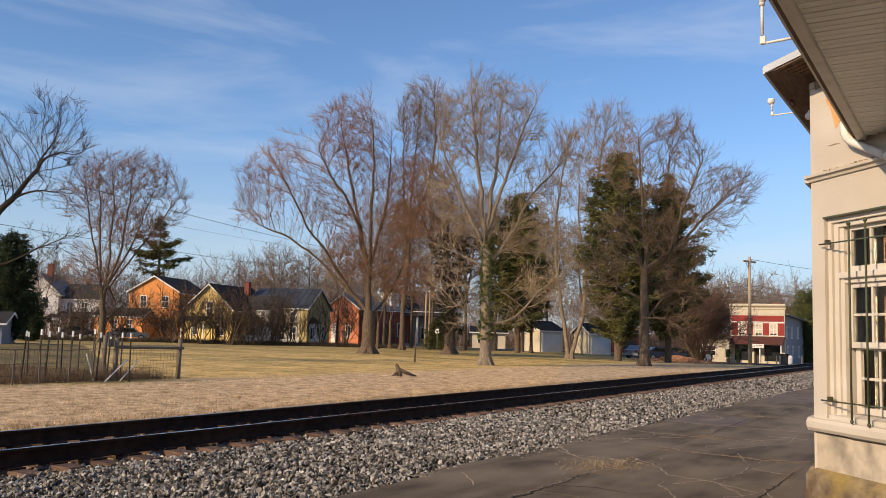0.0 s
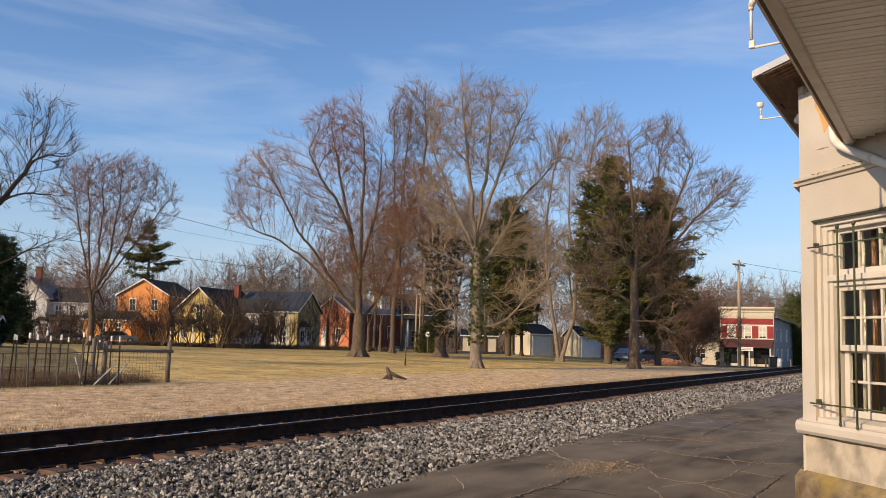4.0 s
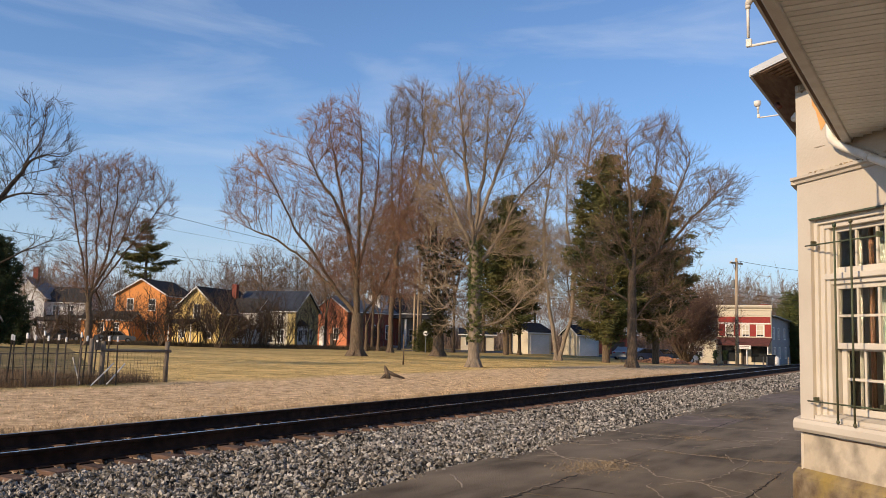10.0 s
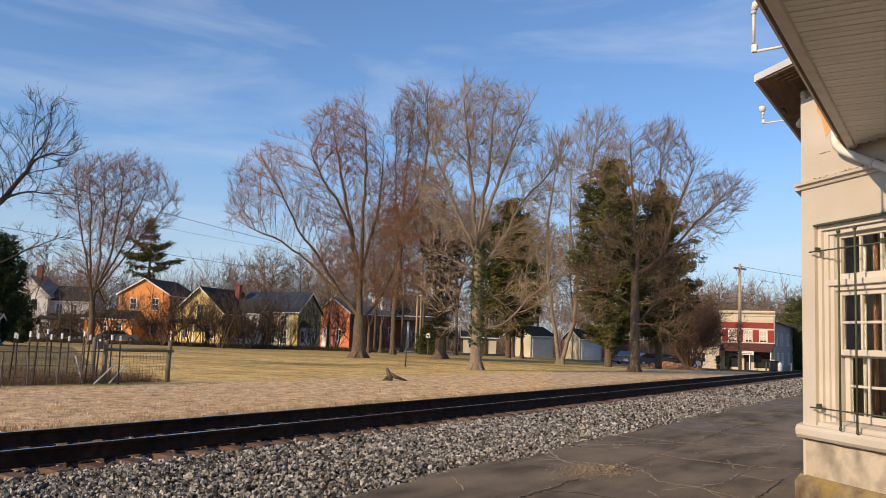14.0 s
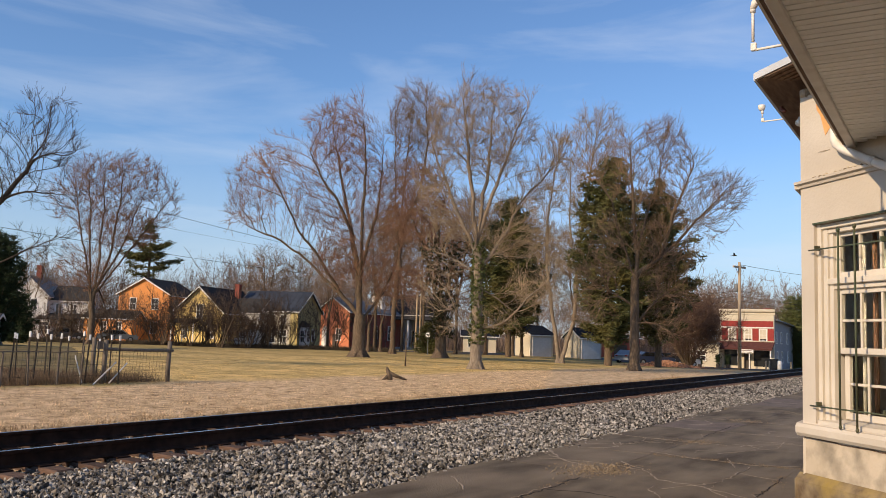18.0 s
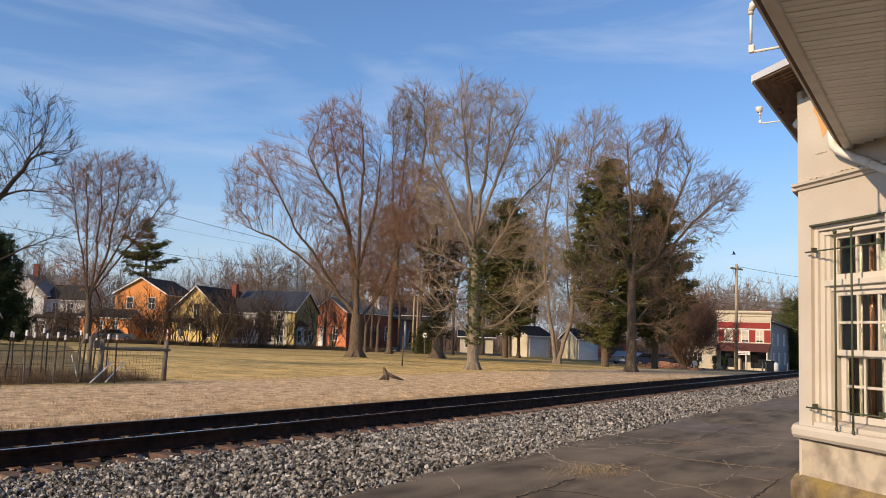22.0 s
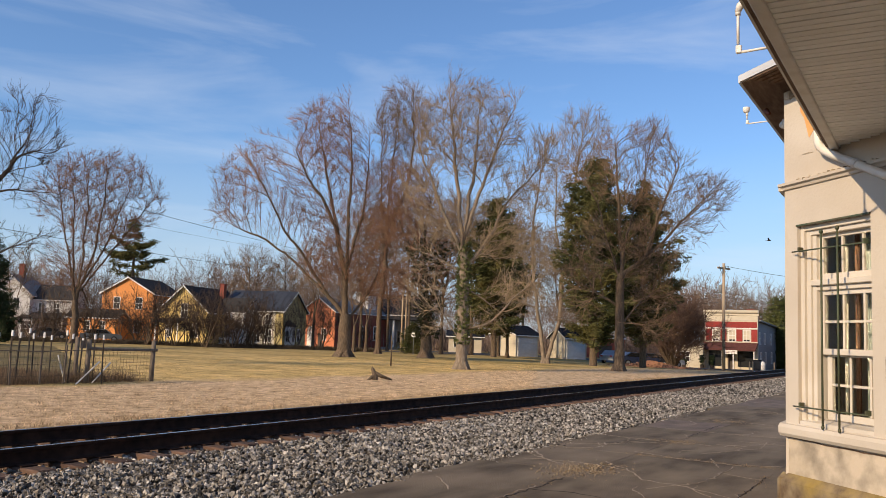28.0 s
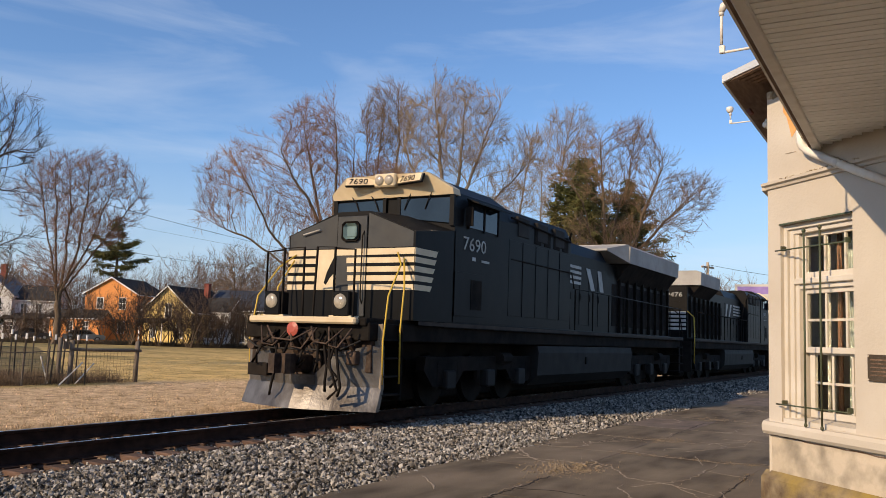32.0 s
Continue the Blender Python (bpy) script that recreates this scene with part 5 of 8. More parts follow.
def conifer(name, az, d, height, profile, label, seed, material=NEEDLE, whorl=0.44, size=0.40, per=6, arms=7, rise=0.16, thick=1.0):
    """An evergreen with whorls of boughs. profile: (share of the height, reach of the boughs there)."""
    base = polar(az, d)
    base.z = ground_z(base.x, base.y) - 0.06
    w = Wood(seed)
    r_ = w.r
    w.thick.tube([(0, 0, -.1), (0, 0, height * .3), (0.1, 0, height * .65), (0, 0, height * .97)], [height * .02, height * .016, height * .01, .02], 8, False)
    fs, rs = [p[0] for p in profile], [p[1] for p in profile]
    pts = []
    z = fs[0] * height
    while z < height * .985:
        f = z / height
        full = float(np.interp(f, fs, rs))
        turn = r_.uniform(0, 6.283)
        n_arm = max(4, int(arms * (.6 + .4 * full / max(rs))))
        for k in range(n_arm):
            reach = full * r_.choice((.55, .75, .9, 1.0, 1.0, 1.12)) * r_.uniform(.9, 1.1)
            a = turn + 6.283 * k / n_arm + r_.uniform(-.3, .3)
            o_ = Vector((math.cos(a), math.sin(a), 0))
            sd = Vector((-o_.y, o_.x, 0))
            up = (rise + .55 * max(0, f - .6)) * reach + r_.uniform(-.12, .12) * reach
            z0 = z + r_.uniform(-.6, .6) * whorl

            def along(t):
                return o_ * reach * t + Vector((0, 0, z0 + up * t * t - .05 * reach * math.sin(t * 3.14)))
            w.bar([along(0), along(.5), along(1)], [.03 + .006 * reach, .024, .008])
            m = max(3, int(reach / .26 * thick))
            for q in range(m):
                t = .22 + .78 * (q + r_.random()) / m
                c = along(t)
                wide = .34 * reach * (1.08 - t) + .16
                for e in range(3):
                    pts.append(c + sd * r_.uniform(-1, 1) * wide + o_ * r_.uniform(-.1, .18) + Vector((0, 0, r_.gauss(.04, .14))))
        z += whorl * r_.uniform(.8, 1.2)
    t_ = thing(name, Matrix.Translation(base), label, "tree")
    part("trunk", w.thick, BARK, t_, smooth=True)
    if w.thin:
        tagged(part("branch", w.twig_mesh("branch", BARK), BARK, t_), kind="stuff")
    leaf_cloud("crown", pts, size, material, t_, seed, per, "dark green needles", flat=.55, thin=.13)
    return t_


conifer("pine_tree", 20.34, 69, 16.9, ((0.11, 1.4), (0.21, 2.6), (0.42, 3.2), (0.63, 2.9), (0.83, 2.2), (0.93, 1.1), (1, 0.15)), "large full pine with dark green and olive needles", 41)
conifer("pine_tree", 17.18, 74, 15.5, ((0.15, 1.7), (0.31, 3), (0.49, 3.4), (0.65, 2.9), (0.81, 2.1), (0.93, 1), (1, 0.15)), "broad pine with dark green drooping boughs", 43)
conifer("pine_tree", 26.89, 88, 16.4, ((0.17, 2.6), (0.3, 3.5), (0.52, 3.5), (0.73, 2.8), (0.91, 1.4), (1, 0.15)), "dark green pine behind leafless trees", 44, whorl=.5, size=.48)
conifer("pine_tree", 50.46, 128, 16.7, ((0.6, 2.9), (0.68, 4.2), (0.75, 3.4), (0.85, 2.9), (0.95, 1), (1, 0.15)), "far pine with open layered branches", 46, whorl=1.3, size=.6, rise=.08, arms=6, per=5)
conifer("cedar_tree", 58.9, 72, 7.9, ((.03, 1.5), (.2, 1.9), (.6, 1.75), (.85, 1.2), (1, .3)), "dense dark evergreen cedar", 47, CEDAR, whorl=.3, size=.3, per=6, rise=.9, arms=9, thick=1.2)
conifer("cedar_tree", 57.6, 84, 4.0, ((.02, 1.3), (.3, 1.5), (.7, 1.2), (1, .3)), "low dark evergreen shrub", 48, CEDAR, whorl=.3, size=.3, per=6, rise=.7, arms=8, thick=1.2)
conifer("evergreen_shrub", 32.3, 92, 3.4, ((.1, 1.5), (.4, 1.3), (.8, .6), (1, .1)), "small green pine sapling", 49, NEEDLE, whorl=.4, size=.32, per=6)
conifer("evergreen_tree", 8.6, 125, 9.5, ((.02, 2.6), (.4, 3.0), (.8, 2.2), (1, .6)), "ivy-covered green tree behind the shop", 50, IVY, whorl=.5, size=.4, per=7, rise=.7, arms=8)

# ---- houses ----
def siding(name, c1, c2, c3, rough=0.7):
    return mat(name, c1, c2, 2.2, rough, 0.12, 30, c3=c3, s3=0.6, amount=0.4, stretch=(1, 1, 6))


YELLOW = siding("yellow_clapboard", (0.66, 0.47, 0.15), (0.74, 0.55, 0.21), (0.58, 0.42, 0.16))
# duller yellow: shade on the gable end is put into the colour
OLIVE = siding("shaded_yellow_clapboard", (0.46, 0.37, 0.16), (0.53, 0.43, 0.20), (0.39, 0.31, 0.14))
ORANGE = siding("orange_clapboard", (0.62, 0.235, 0.06), (0.70, 0.29, 0.085), (0.53, 0.20, 0.055))
WHITE = siding("white_clapboard", (0.60, 0.58, 0.55), (0.70, 0.68, 0.65), (0.50, 0.48, 0.45))
CREAM = siding("cream_boards", (0.54, 0.48, 0.36), (0.62, 0.56, 0.44), (0.47, 0.41, 0.31))
# grey boards; on the shop's sides this grey stands in for shade
GREYB = siding("grey_and_shaded_clapboard", (0.24, 0.25, 0.27), (0.30, 0.31, 0.33), (0.19, 0.20, 0.21))
BRICK = mat("orange_brick", (0.54, 0.19, 0.095), (0.67, 0.265, 0.14), 22, 0.9, 0.4, 14, c3=(0.46, 0.15, 0.075), s3=0.8, stretch=(1, 1, 3))
BRICKD = mat("dark_red_brick", (0.20, 0.06, 0.045), (0.28, 0.085, 0.06), 22, 0.9, 0.4, 14, c3=(0.15, 0.05, 0.04), s3=0.8, stretch=(1, 1, 3))
REDP = mat("red_paint", (0.23, 0.03, 0.024), (0.30, 0.042, 0.034), 3, 0.7, 0.1, 30, c3=(0.34, 0.03, 0.028), s3=0.8)
MAROON = mat("maroon_awning", (0.075, 0.028, 0.024), (0.11, 0.04, 0.034), 3, 0.85, 0.2, 20)
METALROOF = mat("dark_metal_roof", (0.045, 0.05, 0.06), (0.08, 0.088, 0.10), 2, 0.45, 0.1, 20, metal=0.3, c3=(0.035, 0.038, 0.045), s3=0.5)
SHINGLE = mat("dark_shingles", (0.03, 0.029, 0.029), (0.065, 0.062, 0.06), 9, 0.95, 0.5, 16, spec=0.08)
GREYROOF = mat("grey_metal_roof", (0.13, 0.135, 0.14), (0.19, 0.20, 0.205), 2, 0.5, 0.1, 20, metal=0.2)
BLUEROOF = mat("dark_blue_roof", (0.012, 0.014, 0.02), (0.022, 0.026, 0.034), 4, 0.9, 0.2, 16, spec=0.08)
TRIM = mat("white_trim", (0.72, 0.70, 0.66), (0.80, 0.78, 0.75), 5, 0.6, 0.05, 30)
DARKDOOR = mat("dark_door", (0.05, 0.04, 0.035), (0.08, 0.06, 0.05), 4, 0.6, 0.1, 30)


def add_window(parent, m, w, h, trim=TRIM, shutters=None, bars=(1, 1)):
    """A framed window on a wall; m puts its lower middle on the wall, y outwards."""
    fr_ = Geo()
    t_ = 0.09
    fr_.box(-w / 2 - t_, -w / 2, -.02, .05, -.02, h + t_, m=m).box(w / 2, w / 2 + t_, -.02, .05, -.02, h + t_, m=m).box(-w / 2, w / 2, -.02, .05, h, h + t_, m=m)
    fr_.box(-w / 2 - t_ - .03, w / 2 + t_ + .03, -.02, .09, -.1, -.02, m=m)
    win = part("window", fr_, trim, parent)
    part("pane", Geo().box(-w / 2, w / 2, -.01, .012, -.02, h, m=m), GLASS, win)
    cols, rws = bars
    for i in range(cols):
        xx_ = -w / 2 + w * (i + 1) / (cols + 1)
        part("muntin", Geo().box(xx_ - .02, xx_ + .02, .012, .03, -.02, h, m=m), trim, win)
    for i in range(rws):
        zz_ = h * (i + 1) / (rws + 1)
        part("muntin", Geo().box(-w / 2, w / 2, .012, .034, zz_ - .025, zz_ + .025, m=m), trim, win)
    if shutters:
        for sx in (-1, 1):
            part("shutter", Geo().box(sx * (w / 2 + t_ + .02), sx * (w / 2 + t_ + .02 + w * .55), 0, .05, -.02, h + .03, .008, m=m), shutters, win)
    return win


def gable(parent, x0, x1, y0, y1, eave, ridge, wall, roof, along="x", over=0.3, z0=-0.8, ribs=0, trim=TRIM):
    """A gabled block: wall, two roof planes, rake boards. along: the ridge's direction."""
    if along == "x":
        ym = (y0 + y1) / 2
        part("wall", Geo().prism([(y0, z0), (y1, z0), (y1, eave), (ym, ridge), (y0, eave)], "x", x0, x1), wall, parent)
        for ya, s in ((y0, -1), (y1, 1)):
            k = (ridge - eave) / abs(ym - ya)
            yo, zo = ya + s * over, eave - k * over
            part("roof", Geo().prism([(yo, zo + .02), (ym, ridge + .02), (ym, ridge + .14), (yo, zo + .14)], "x", x0 - over, x1 + over), roof, parent)
            for i in range(ribs):
                xr = x0 - over + (x1 - x0 + 2 * over) * (i + .5) / ribs
                part("roof_seam", Geo().prism([(yo, zo + .135), (ym, ridge + .135), (ym, ridge + .18), (yo, zo + .18)], "x", xr - .02, xr + .02), roof, parent)
            for xe in (x0 - over - .03, x1 + over):
                part("rake_board", Geo().prism([(yo, zo - .06), (ym, ridge - .06), (ym, ridge + .12), (yo, zo + .12)], "x", xe, xe + .03), trim, parent)
            part("eave_board", Geo().box(x0 - over, x1 + over, yo - .02 * (s < 0), yo + .02 * (s > 0), zo - .06, zo + .06), trim, parent)
    else:
        xm = (x0 + x1) / 2
        part("wall", Geo().prism([(x0, z0), (x1, z0), (x1, eave), (xm, ridge), (x0, eave)], "y", y0, y1), wall, parent)
        for xa, s in ((x0, -1), (x1, 1)):
            k = (ridge - eave) / abs(xm - xa)
            xo, zo = xa + s * over, eave - k * over
            part("roof", Geo().prism([(xo, zo + .02), (xm, ridge + .02), (xm, ridge + .14), (xo, zo + .14)], "y", y0 - over, y1 + over), roof, parent)
            for i in range(ribs):
                yr = y0 - over + (y1 - y0 + 2 * over) * (i + .5) / ribs
                part("roof_seam", Geo().prism([(xo, zo + .135), (xm, ridge + .135), (xm, ridge + .18), (xo, zo + .18)], "y", yr - .02, yr + .02), roof, parent)
            for ye in (y0 - over - .03, y1 + over):
                part("rake_board", Geo().prism([(xo, zo - .06), (xm, ridge - .06), (xm, ridge + .12), (xo, zo + .12)], "y", ye, ye + .03), trim, parent)
            part("eave_board", Geo().box(xo - .02 * (s < 0), xo + .02 * (s > 0), y0 - over, y1 + over, zo - .06, zo + .06), trim, parent)


def chimney(parent, x, y, z0, z1, w=0.6):
    c = part("chimney", Geo().box(x - w / 2, x + w / 2, y - w / 2, y + w / 2, z0, z1), BRICKD, parent)
    part("cap", Geo().box(x - w / 2 - .06, x + w / 2 + .06, y - w / 2 - .06, y + w / 2 + .06, z1, z1 + .12, .02), BRICKD, c)


def house(name, az, d, turn, label):
    """Stands with its front's left end at the spot; x runs right as seen, y away, turned by turn degrees (left end nearer when positive)."""
    p = polar(az, d)
    return thing(name, pose(p.x, p.y, ground_z(p.x, p.y) - .06, 0, 0, az - 90 + turn), label, "house")


def front(x, z, y=0.0):
    return Matrix.Translation((x, y, z)) @ Matrix.Rotation(math.pi, 4, "Z")


def right_side(x, y, z):
    return Matrix.Translation((x, y, z)) @ Matrix.Rotation(-math.pi / 2, 4, "Z")


# yellow farmhouse, two wings
h = house("yellow_house", 47.2, 104, -32, "yellow clapboard house with dark gabled roof and porch")
gable(h, -3.1, 3.1, 0, 9.5, 4.0, 6.75, YELLOW, SHINGLE, "y", 0.35)
add_window(h, front(0.1, 3.2), 0.75, 1.5)
for x in (-1.8, 1.7):
    add_window(h, front(x, 0.9), 0.7, 1.5)
for y in (1.8, 4.6, 7.2):
    add_window(h, right_side(3.1, y, 2.6), 0.7, 1.1)
    add_window(h, right_side(3.1, y, 0.7), 0.7, 1.3)
chimney(h, 1.2, 6.6, 5.2, 7.4)
part("porch_roof", Geo().prism([(-1.5, 2.45), (0.0, 2.95), (0.0, 3.05), (-1.6, 2.55)], "x", -2.9, 0.4), SHINGLE, h)
for x in (-2.7, -1.2, 0.2):
    part("porch_post", Geo().box(x - .06, x + .06, -1.4, -1.28, -.2, 2.5, .01), TRIM, h)
part("porch_floor", Geo().box(-2.9, .4, -1.5, 0, -.3, .2), TRIM, h)
h = house("clapboard_house", 40.9, 104, -25, "pale yellow clapboard house with ribbed dark metal roof")
gable(h, -8.2, 0, 0, 6.8, 4.45, 6.75, OLIVE, METALROOF, "x", 0.3, ribs=12)
part("front_cladding", Geo().box(-8.15, -1.0, -.02, -.004, -.6, 4.4), CREAM, h, "cream front boards")
for x in (-6.9, -5.2, -3.4, -1.9):
    add_window(h, front(x, 2.75, -.02), 0.65, 1.1)
    add_window(h, front(x + .1, 0.6, -.02), 0.75, 1.45)
for y in (1.6, 3.4):
    bayb = part("bay", Geo().prism([(0, y - .9), (.7, y - .5), (.7, y + .5), (0, y + .9)], "z", -.5, 2.55), TRIM, h) if y == 1.6 else None
part("bay_roof", Geo().add([(0, .4, 2.55), (.95, .85, 2.55), (.95, 2.35, 2.55), (0, 2.8, 2.55), (0, 1.1, 3.25), (0, 2.1, 3.25)], [(0, 1, 4), (1, 2, 5, 4), (2, 3, 5), (0, 4, 5, 3), (0, 3, 2, 1)]), SHINGLE, h, "dark hipped bay roof")
add_window(h, right_side(.7, 1.6, .75), 0.62, 1.35)
d_ = Matrix.Translation((.35, .9, .75)) @ Matrix.Rotation(-math.pi / 2 - .96, 4, "Z")
add_window(h, d_, 0.5, 1.3)
add_window(h, right_side(0, 4.6, .8), 0.7, 1.4)
# bright yellow strip puts the sunlit end of the facade into colour
part("sunlit_corner_strip", Geo().box(-.16, .012, -.03, .12, -.6, 4.4), YELLOW, h)
# wing that joins the two
h = house("white_annex", 44.6, 106, -25, "weathered white annex with low dark roof")
gable(h, -2.2, 2.4, 0, 5, 4.1, 5.7, WHITE, SHINGLE, "x", 0.25)
for x in (-1.2, .4):
    add_window(h, front(x, 2.5), .65, 1.1)
    add_window(h, front(x, .5), .7, 1.35)
part("porch_wall", Geo().box(-2.0, 1.2, -1.2, -.02, -.5, 1.0, .02), TRIM, h)
h = house("orange_house", 50.6, 120, -28, "bright orange clapboard house with dark gable roof")
gable(h, -3.6, 3.6, 0, 9, 6.3, 8.35, ORANGE, SHINGLE, "y", 0.3)
for x in (-1.5, 1.6):
    add_window(h, front(x, 4.3), .8, 1.4)
    add_window(h, front(x, 1.2), .8, 1.4)
for y in (2.0, 5.0):
    add_window(h, right_side(3.6, y, 4.2), .7, 1.3)
gable(h, -6.4, .4, -3.2, -.3, 3.0, 3.9, ORANGE, SHINGLE, "x", 0.25)
for x in (-5.4, -3.6, -1.5):
    add_window(h, front(x, 1.3, -3.2), .65, 1.15)
h = house("white_house", 56.3, 132, -20, "large white clapboard house with red chimney")
gable(h, -5.2, 0.4, 0, 8, 6.0, 8.6, WHITE, GREYROOF, "y", .35)
for x in (-3.9, -1.4):
    add_window(h, front(x, 3.9), .8, 1.5)
    add_window(h, front(x, 1.0), .8, 1.6)
gable(h, 0.4, 5.6, 1.2, 8, 5.4, 7.4, WHITE, SHINGLE, "x", .3)
for x in (1.6, 3.6):
    add_window(h, front(x, 3.4, 1.2), .75, 1.4)
part("bay", Geo().box(-.4, 1.4, -1.0, 1.2, -.6, 2.6), WHITE, h)
add_window(h, front(.5, .7, -1.0), 1.2, 1.5, bars=(2, 2))
part("bay_roof", Geo().prism([(-1.2, 2.6), (1.2, 3.4), (1.2, 3.5), (-1.3, 2.7)], "x", -.6, 5.4), SHINGLE, h)
for x in (2.4, 4.2, 5.2):
    part("porch_post", Geo().box(x - .07, x + .07, -1.0, -.86, -.4, 2.65, .01), TRIM, h)
chimney(h, -2.2, 3.4, 7.6, 10.2, .7)
h = house("brick_house", 38.6, 122, -40, "red brick building with white trimmed gable and arched door")
gable(h, -3.0, 3.0, 0, 13, 5.1, 7.0, BRICK, GREYROOF, "y", .25, ribs=8)
part("side_cladding", Geo().box(3.002, 3.03, .05, 12.95, -.6, 5.0), BRICKD, h, "dark red brick side wall")
part("door", Geo().box(-1.9, -.7, -.06, .02, -.3, 2.3, .01), TRIM, h, "white panelled door")
part("fanlight", Geo().prism([(-1.9 + .6 + .6 * math.cos(a * math.pi / 8), 2.35 + .6 * math.sin(a * math.pi / 8)) for a in range(9)], "y", -.05, .02), TRIM, h, "white arched fanlight")
add_window(h, front(1.1, 1.1), .8, 1.5)
part("side_door", Geo().box(.1, .9, -.05, .02, -.3, 1.9), DARKDOOR, h)
for y in (2.5, 6, 9.5):
    add_window(h, right_side(3.03, y, 1.3), .8, 1.9)
part("tower", Geo().box(.2, 2.2, 8.5, 10.5, 5.0, 7.8, .02), TRIM, h, "small white cupola")
part("tower_roof", Geo().add([(0, 8.3, 7.8), (2.4, 8.3, 7.8), (2.4, 10.7, 7.8), (0, 10.7, 7.8), (1.2, 9.5, 9.2)], [(0, 1, 4), (1, 2, 4), (2, 3, 4), (3, 0, 4), (3, 2, 1, 0)]), SHINGLE, h)
# garages among the trees, their doors turned from the sun
for az_, d_, deep, wide_, text in ((25.43, 100, 4.2, 3.7, "low cream garage with dark roof and white door"), (22.21, 102, 2.6, 3.6, "low cream garage beside a pine with a white door")):
    h = house("garage", az_, d_, 44, text)
    gable(h, 0, wide_, 0, deep, 2.55, 3.5, CREAM, BLUEROOF, "x", .28)
    door = part("garage_door", Geo().box(.3, wide_ - .3, -.05, .03, -.4, 2.2, .01), WHITE, h, "white panelled garage door")
    for k in range(4):
        part("door_panel", Geo().box(.36, wide_ - .36, -.065, -.05, -.3 + k * .62, .22 + k * .62, .012), WHITE, door)
h = house("long_shed", 29.9, 120, 0, "long low shed with dark blue roof")
gable(h, 0, 4.6, 0, 6, 2.3, 3.0, CREAM, BLUEROOF, "x", .4)
for x in (1.2,):
    add_window(h, front(x, .8), .9, 1.1)
part("door", Geo().box(2.6, 3.5, -.05, .02, -.3, 2.0), DARKDOOR, h)
h = house("porch_house", 34.76, 128, 6, "dark grey house with tall white porch columns")
gable(h, 0, 8.2, 1.8, 9, 5.4, 8.2, GREYB, SHINGLE, "x", .4)
part("porch_roof", Geo().prism([(-.3, 4.3), (1.8, 4.9), (1.8, 5.05), (-.4, 4.42)], "x", -.2, 8.4), SHINGLE, h)
part("porch_floor", Geo().box(0, 8.2, -.1, 1.8, -.8, .3), GREYB, h)
for x in (.2, 2.6, 5.0, 7.9):
    part("porch_column", Geo().cyl((x, .05, .3), (x, .05, 4.35), .17, 10), TRIM, h)
for x in (1.4, 3.8, 6.4):
    add_window(h, front(x, 1.0, 1.8), .8, 1.7)
h = house("brick_shed", 21.2, 118, 15, "low brown brick shop building")
gable(h, 0, 6.2, 0, 7, 2.7, 3.0, BRICKD, SHINGLE, "x", .15)
part("door", Geo().box(2.6, 4.4, -.05, .02, -.4, 1.7), DARKDOOR, h)
h = house("grey_shed", 60.9, 68, -12, "grey clapboard shed with dark roof")
gable(h, -2, 2.2, 0, 5, 1.5, 2.2, GREYB, SHINGLE, "x", .3)
part("door", Geo().box(1.0, 1.9, -.05, .02, -.4, 1.9), TRIM, h)

# brick-front shop with red shutters
h = house("corner_shop", 13.35, 112, -14, "two-storey white shop with red shutters and maroon awning")
SW = 6.35
part("wall", Geo().box(0, SW, 0.0, .3, -.8, 7.0), CREAM, h)
# pale side walls coloured dark grey, their shade painted in
part("body", Geo().prism([(.3, -.8), (13, -.8), (13, 5.4), (.3, 5.9)], "x", .15, SW - .15), GREYB, h, "pale clapboard side walls, greyed to hold their shade")
part("roof", Geo().prism([(.3, 5.9), (13.3, 5.4), (13.3, 5.55), (.3, 6.05)], "x", -.15, SW + .35), GREYROOF, h)
part("cornice", Geo().prism([(-.35, 7.05), (-.3, 6.9), (-.08, 6.75), (-.08, 6.55), (0, 6.5), (0, 7.2), (-.35, 7.2)], "x", -.12, SW + .12), CREAM, h)
part("frieze", Geo().box(.1, SW - .1, -.04, 0, 5.95, 6.5), CREAM, h)
part("red_band", Geo().box(.1, SW - .1, -.05, -.002, 5.05, 5.78, .01), REDP, h, "red painted band")
part("ledge", Geo().box(0, SW, -.09, 0, 4.93, 5.04, .01), TRIM, h)
for x in (1.35, 3.35, 5.05):
    wv = add_window(h, front(x, 3.45), .72, 1.3)
    part("blind", Geo().box(x - .36, x + .36, -.028, -.014, 3.62, 4.75), CREAM, wv, "pale drawn blind")
for x in (.55, 2.3, 4.2, 5.95):
    part("shutter", Geo().box(x - .36, x + .36, -.06, -.002, 3.4, 4.85, .01), REDP, h, "red shutter")
part("awning", Geo().prism([(-.02, 3.25), (-1.7, 2.45), (-1.72, 2.25), (-.02, 3.1)], "x", -.05, SW + .05), MAROON, h, "maroon awning")
part("shop_window", Geo().box(.5, 2.4, -.03, .0, .3, 2.2), GLASS, h)
part("shop_window", Geo().box(4.0, 5.9, -.03, .0, .3, 2.2), GLASS, h)
part("shop_door", Geo().box(2.8, 3.6, -.04, .0, -.3, 2.2), DARKDOOR, h)
for x in (.1, 2.5, 3.8, 6.2):
    part("awning_post", Geo().box(x - .06, x + .06, -1.6, -1.48, -.5, 2.5, .01), TRIM, h)
part("sign_board", Geo().box(2.5, 4.3, -1.76, -1.72, 1.85, 2.3, .01), TRIM, h, "white sign board under the awning")
for z in (1.9, 2.1):
    part("text_bar", Geo().box(2.7, 4.1, -1.775, -1.76, z + .05, z + .11), MAROON, h)
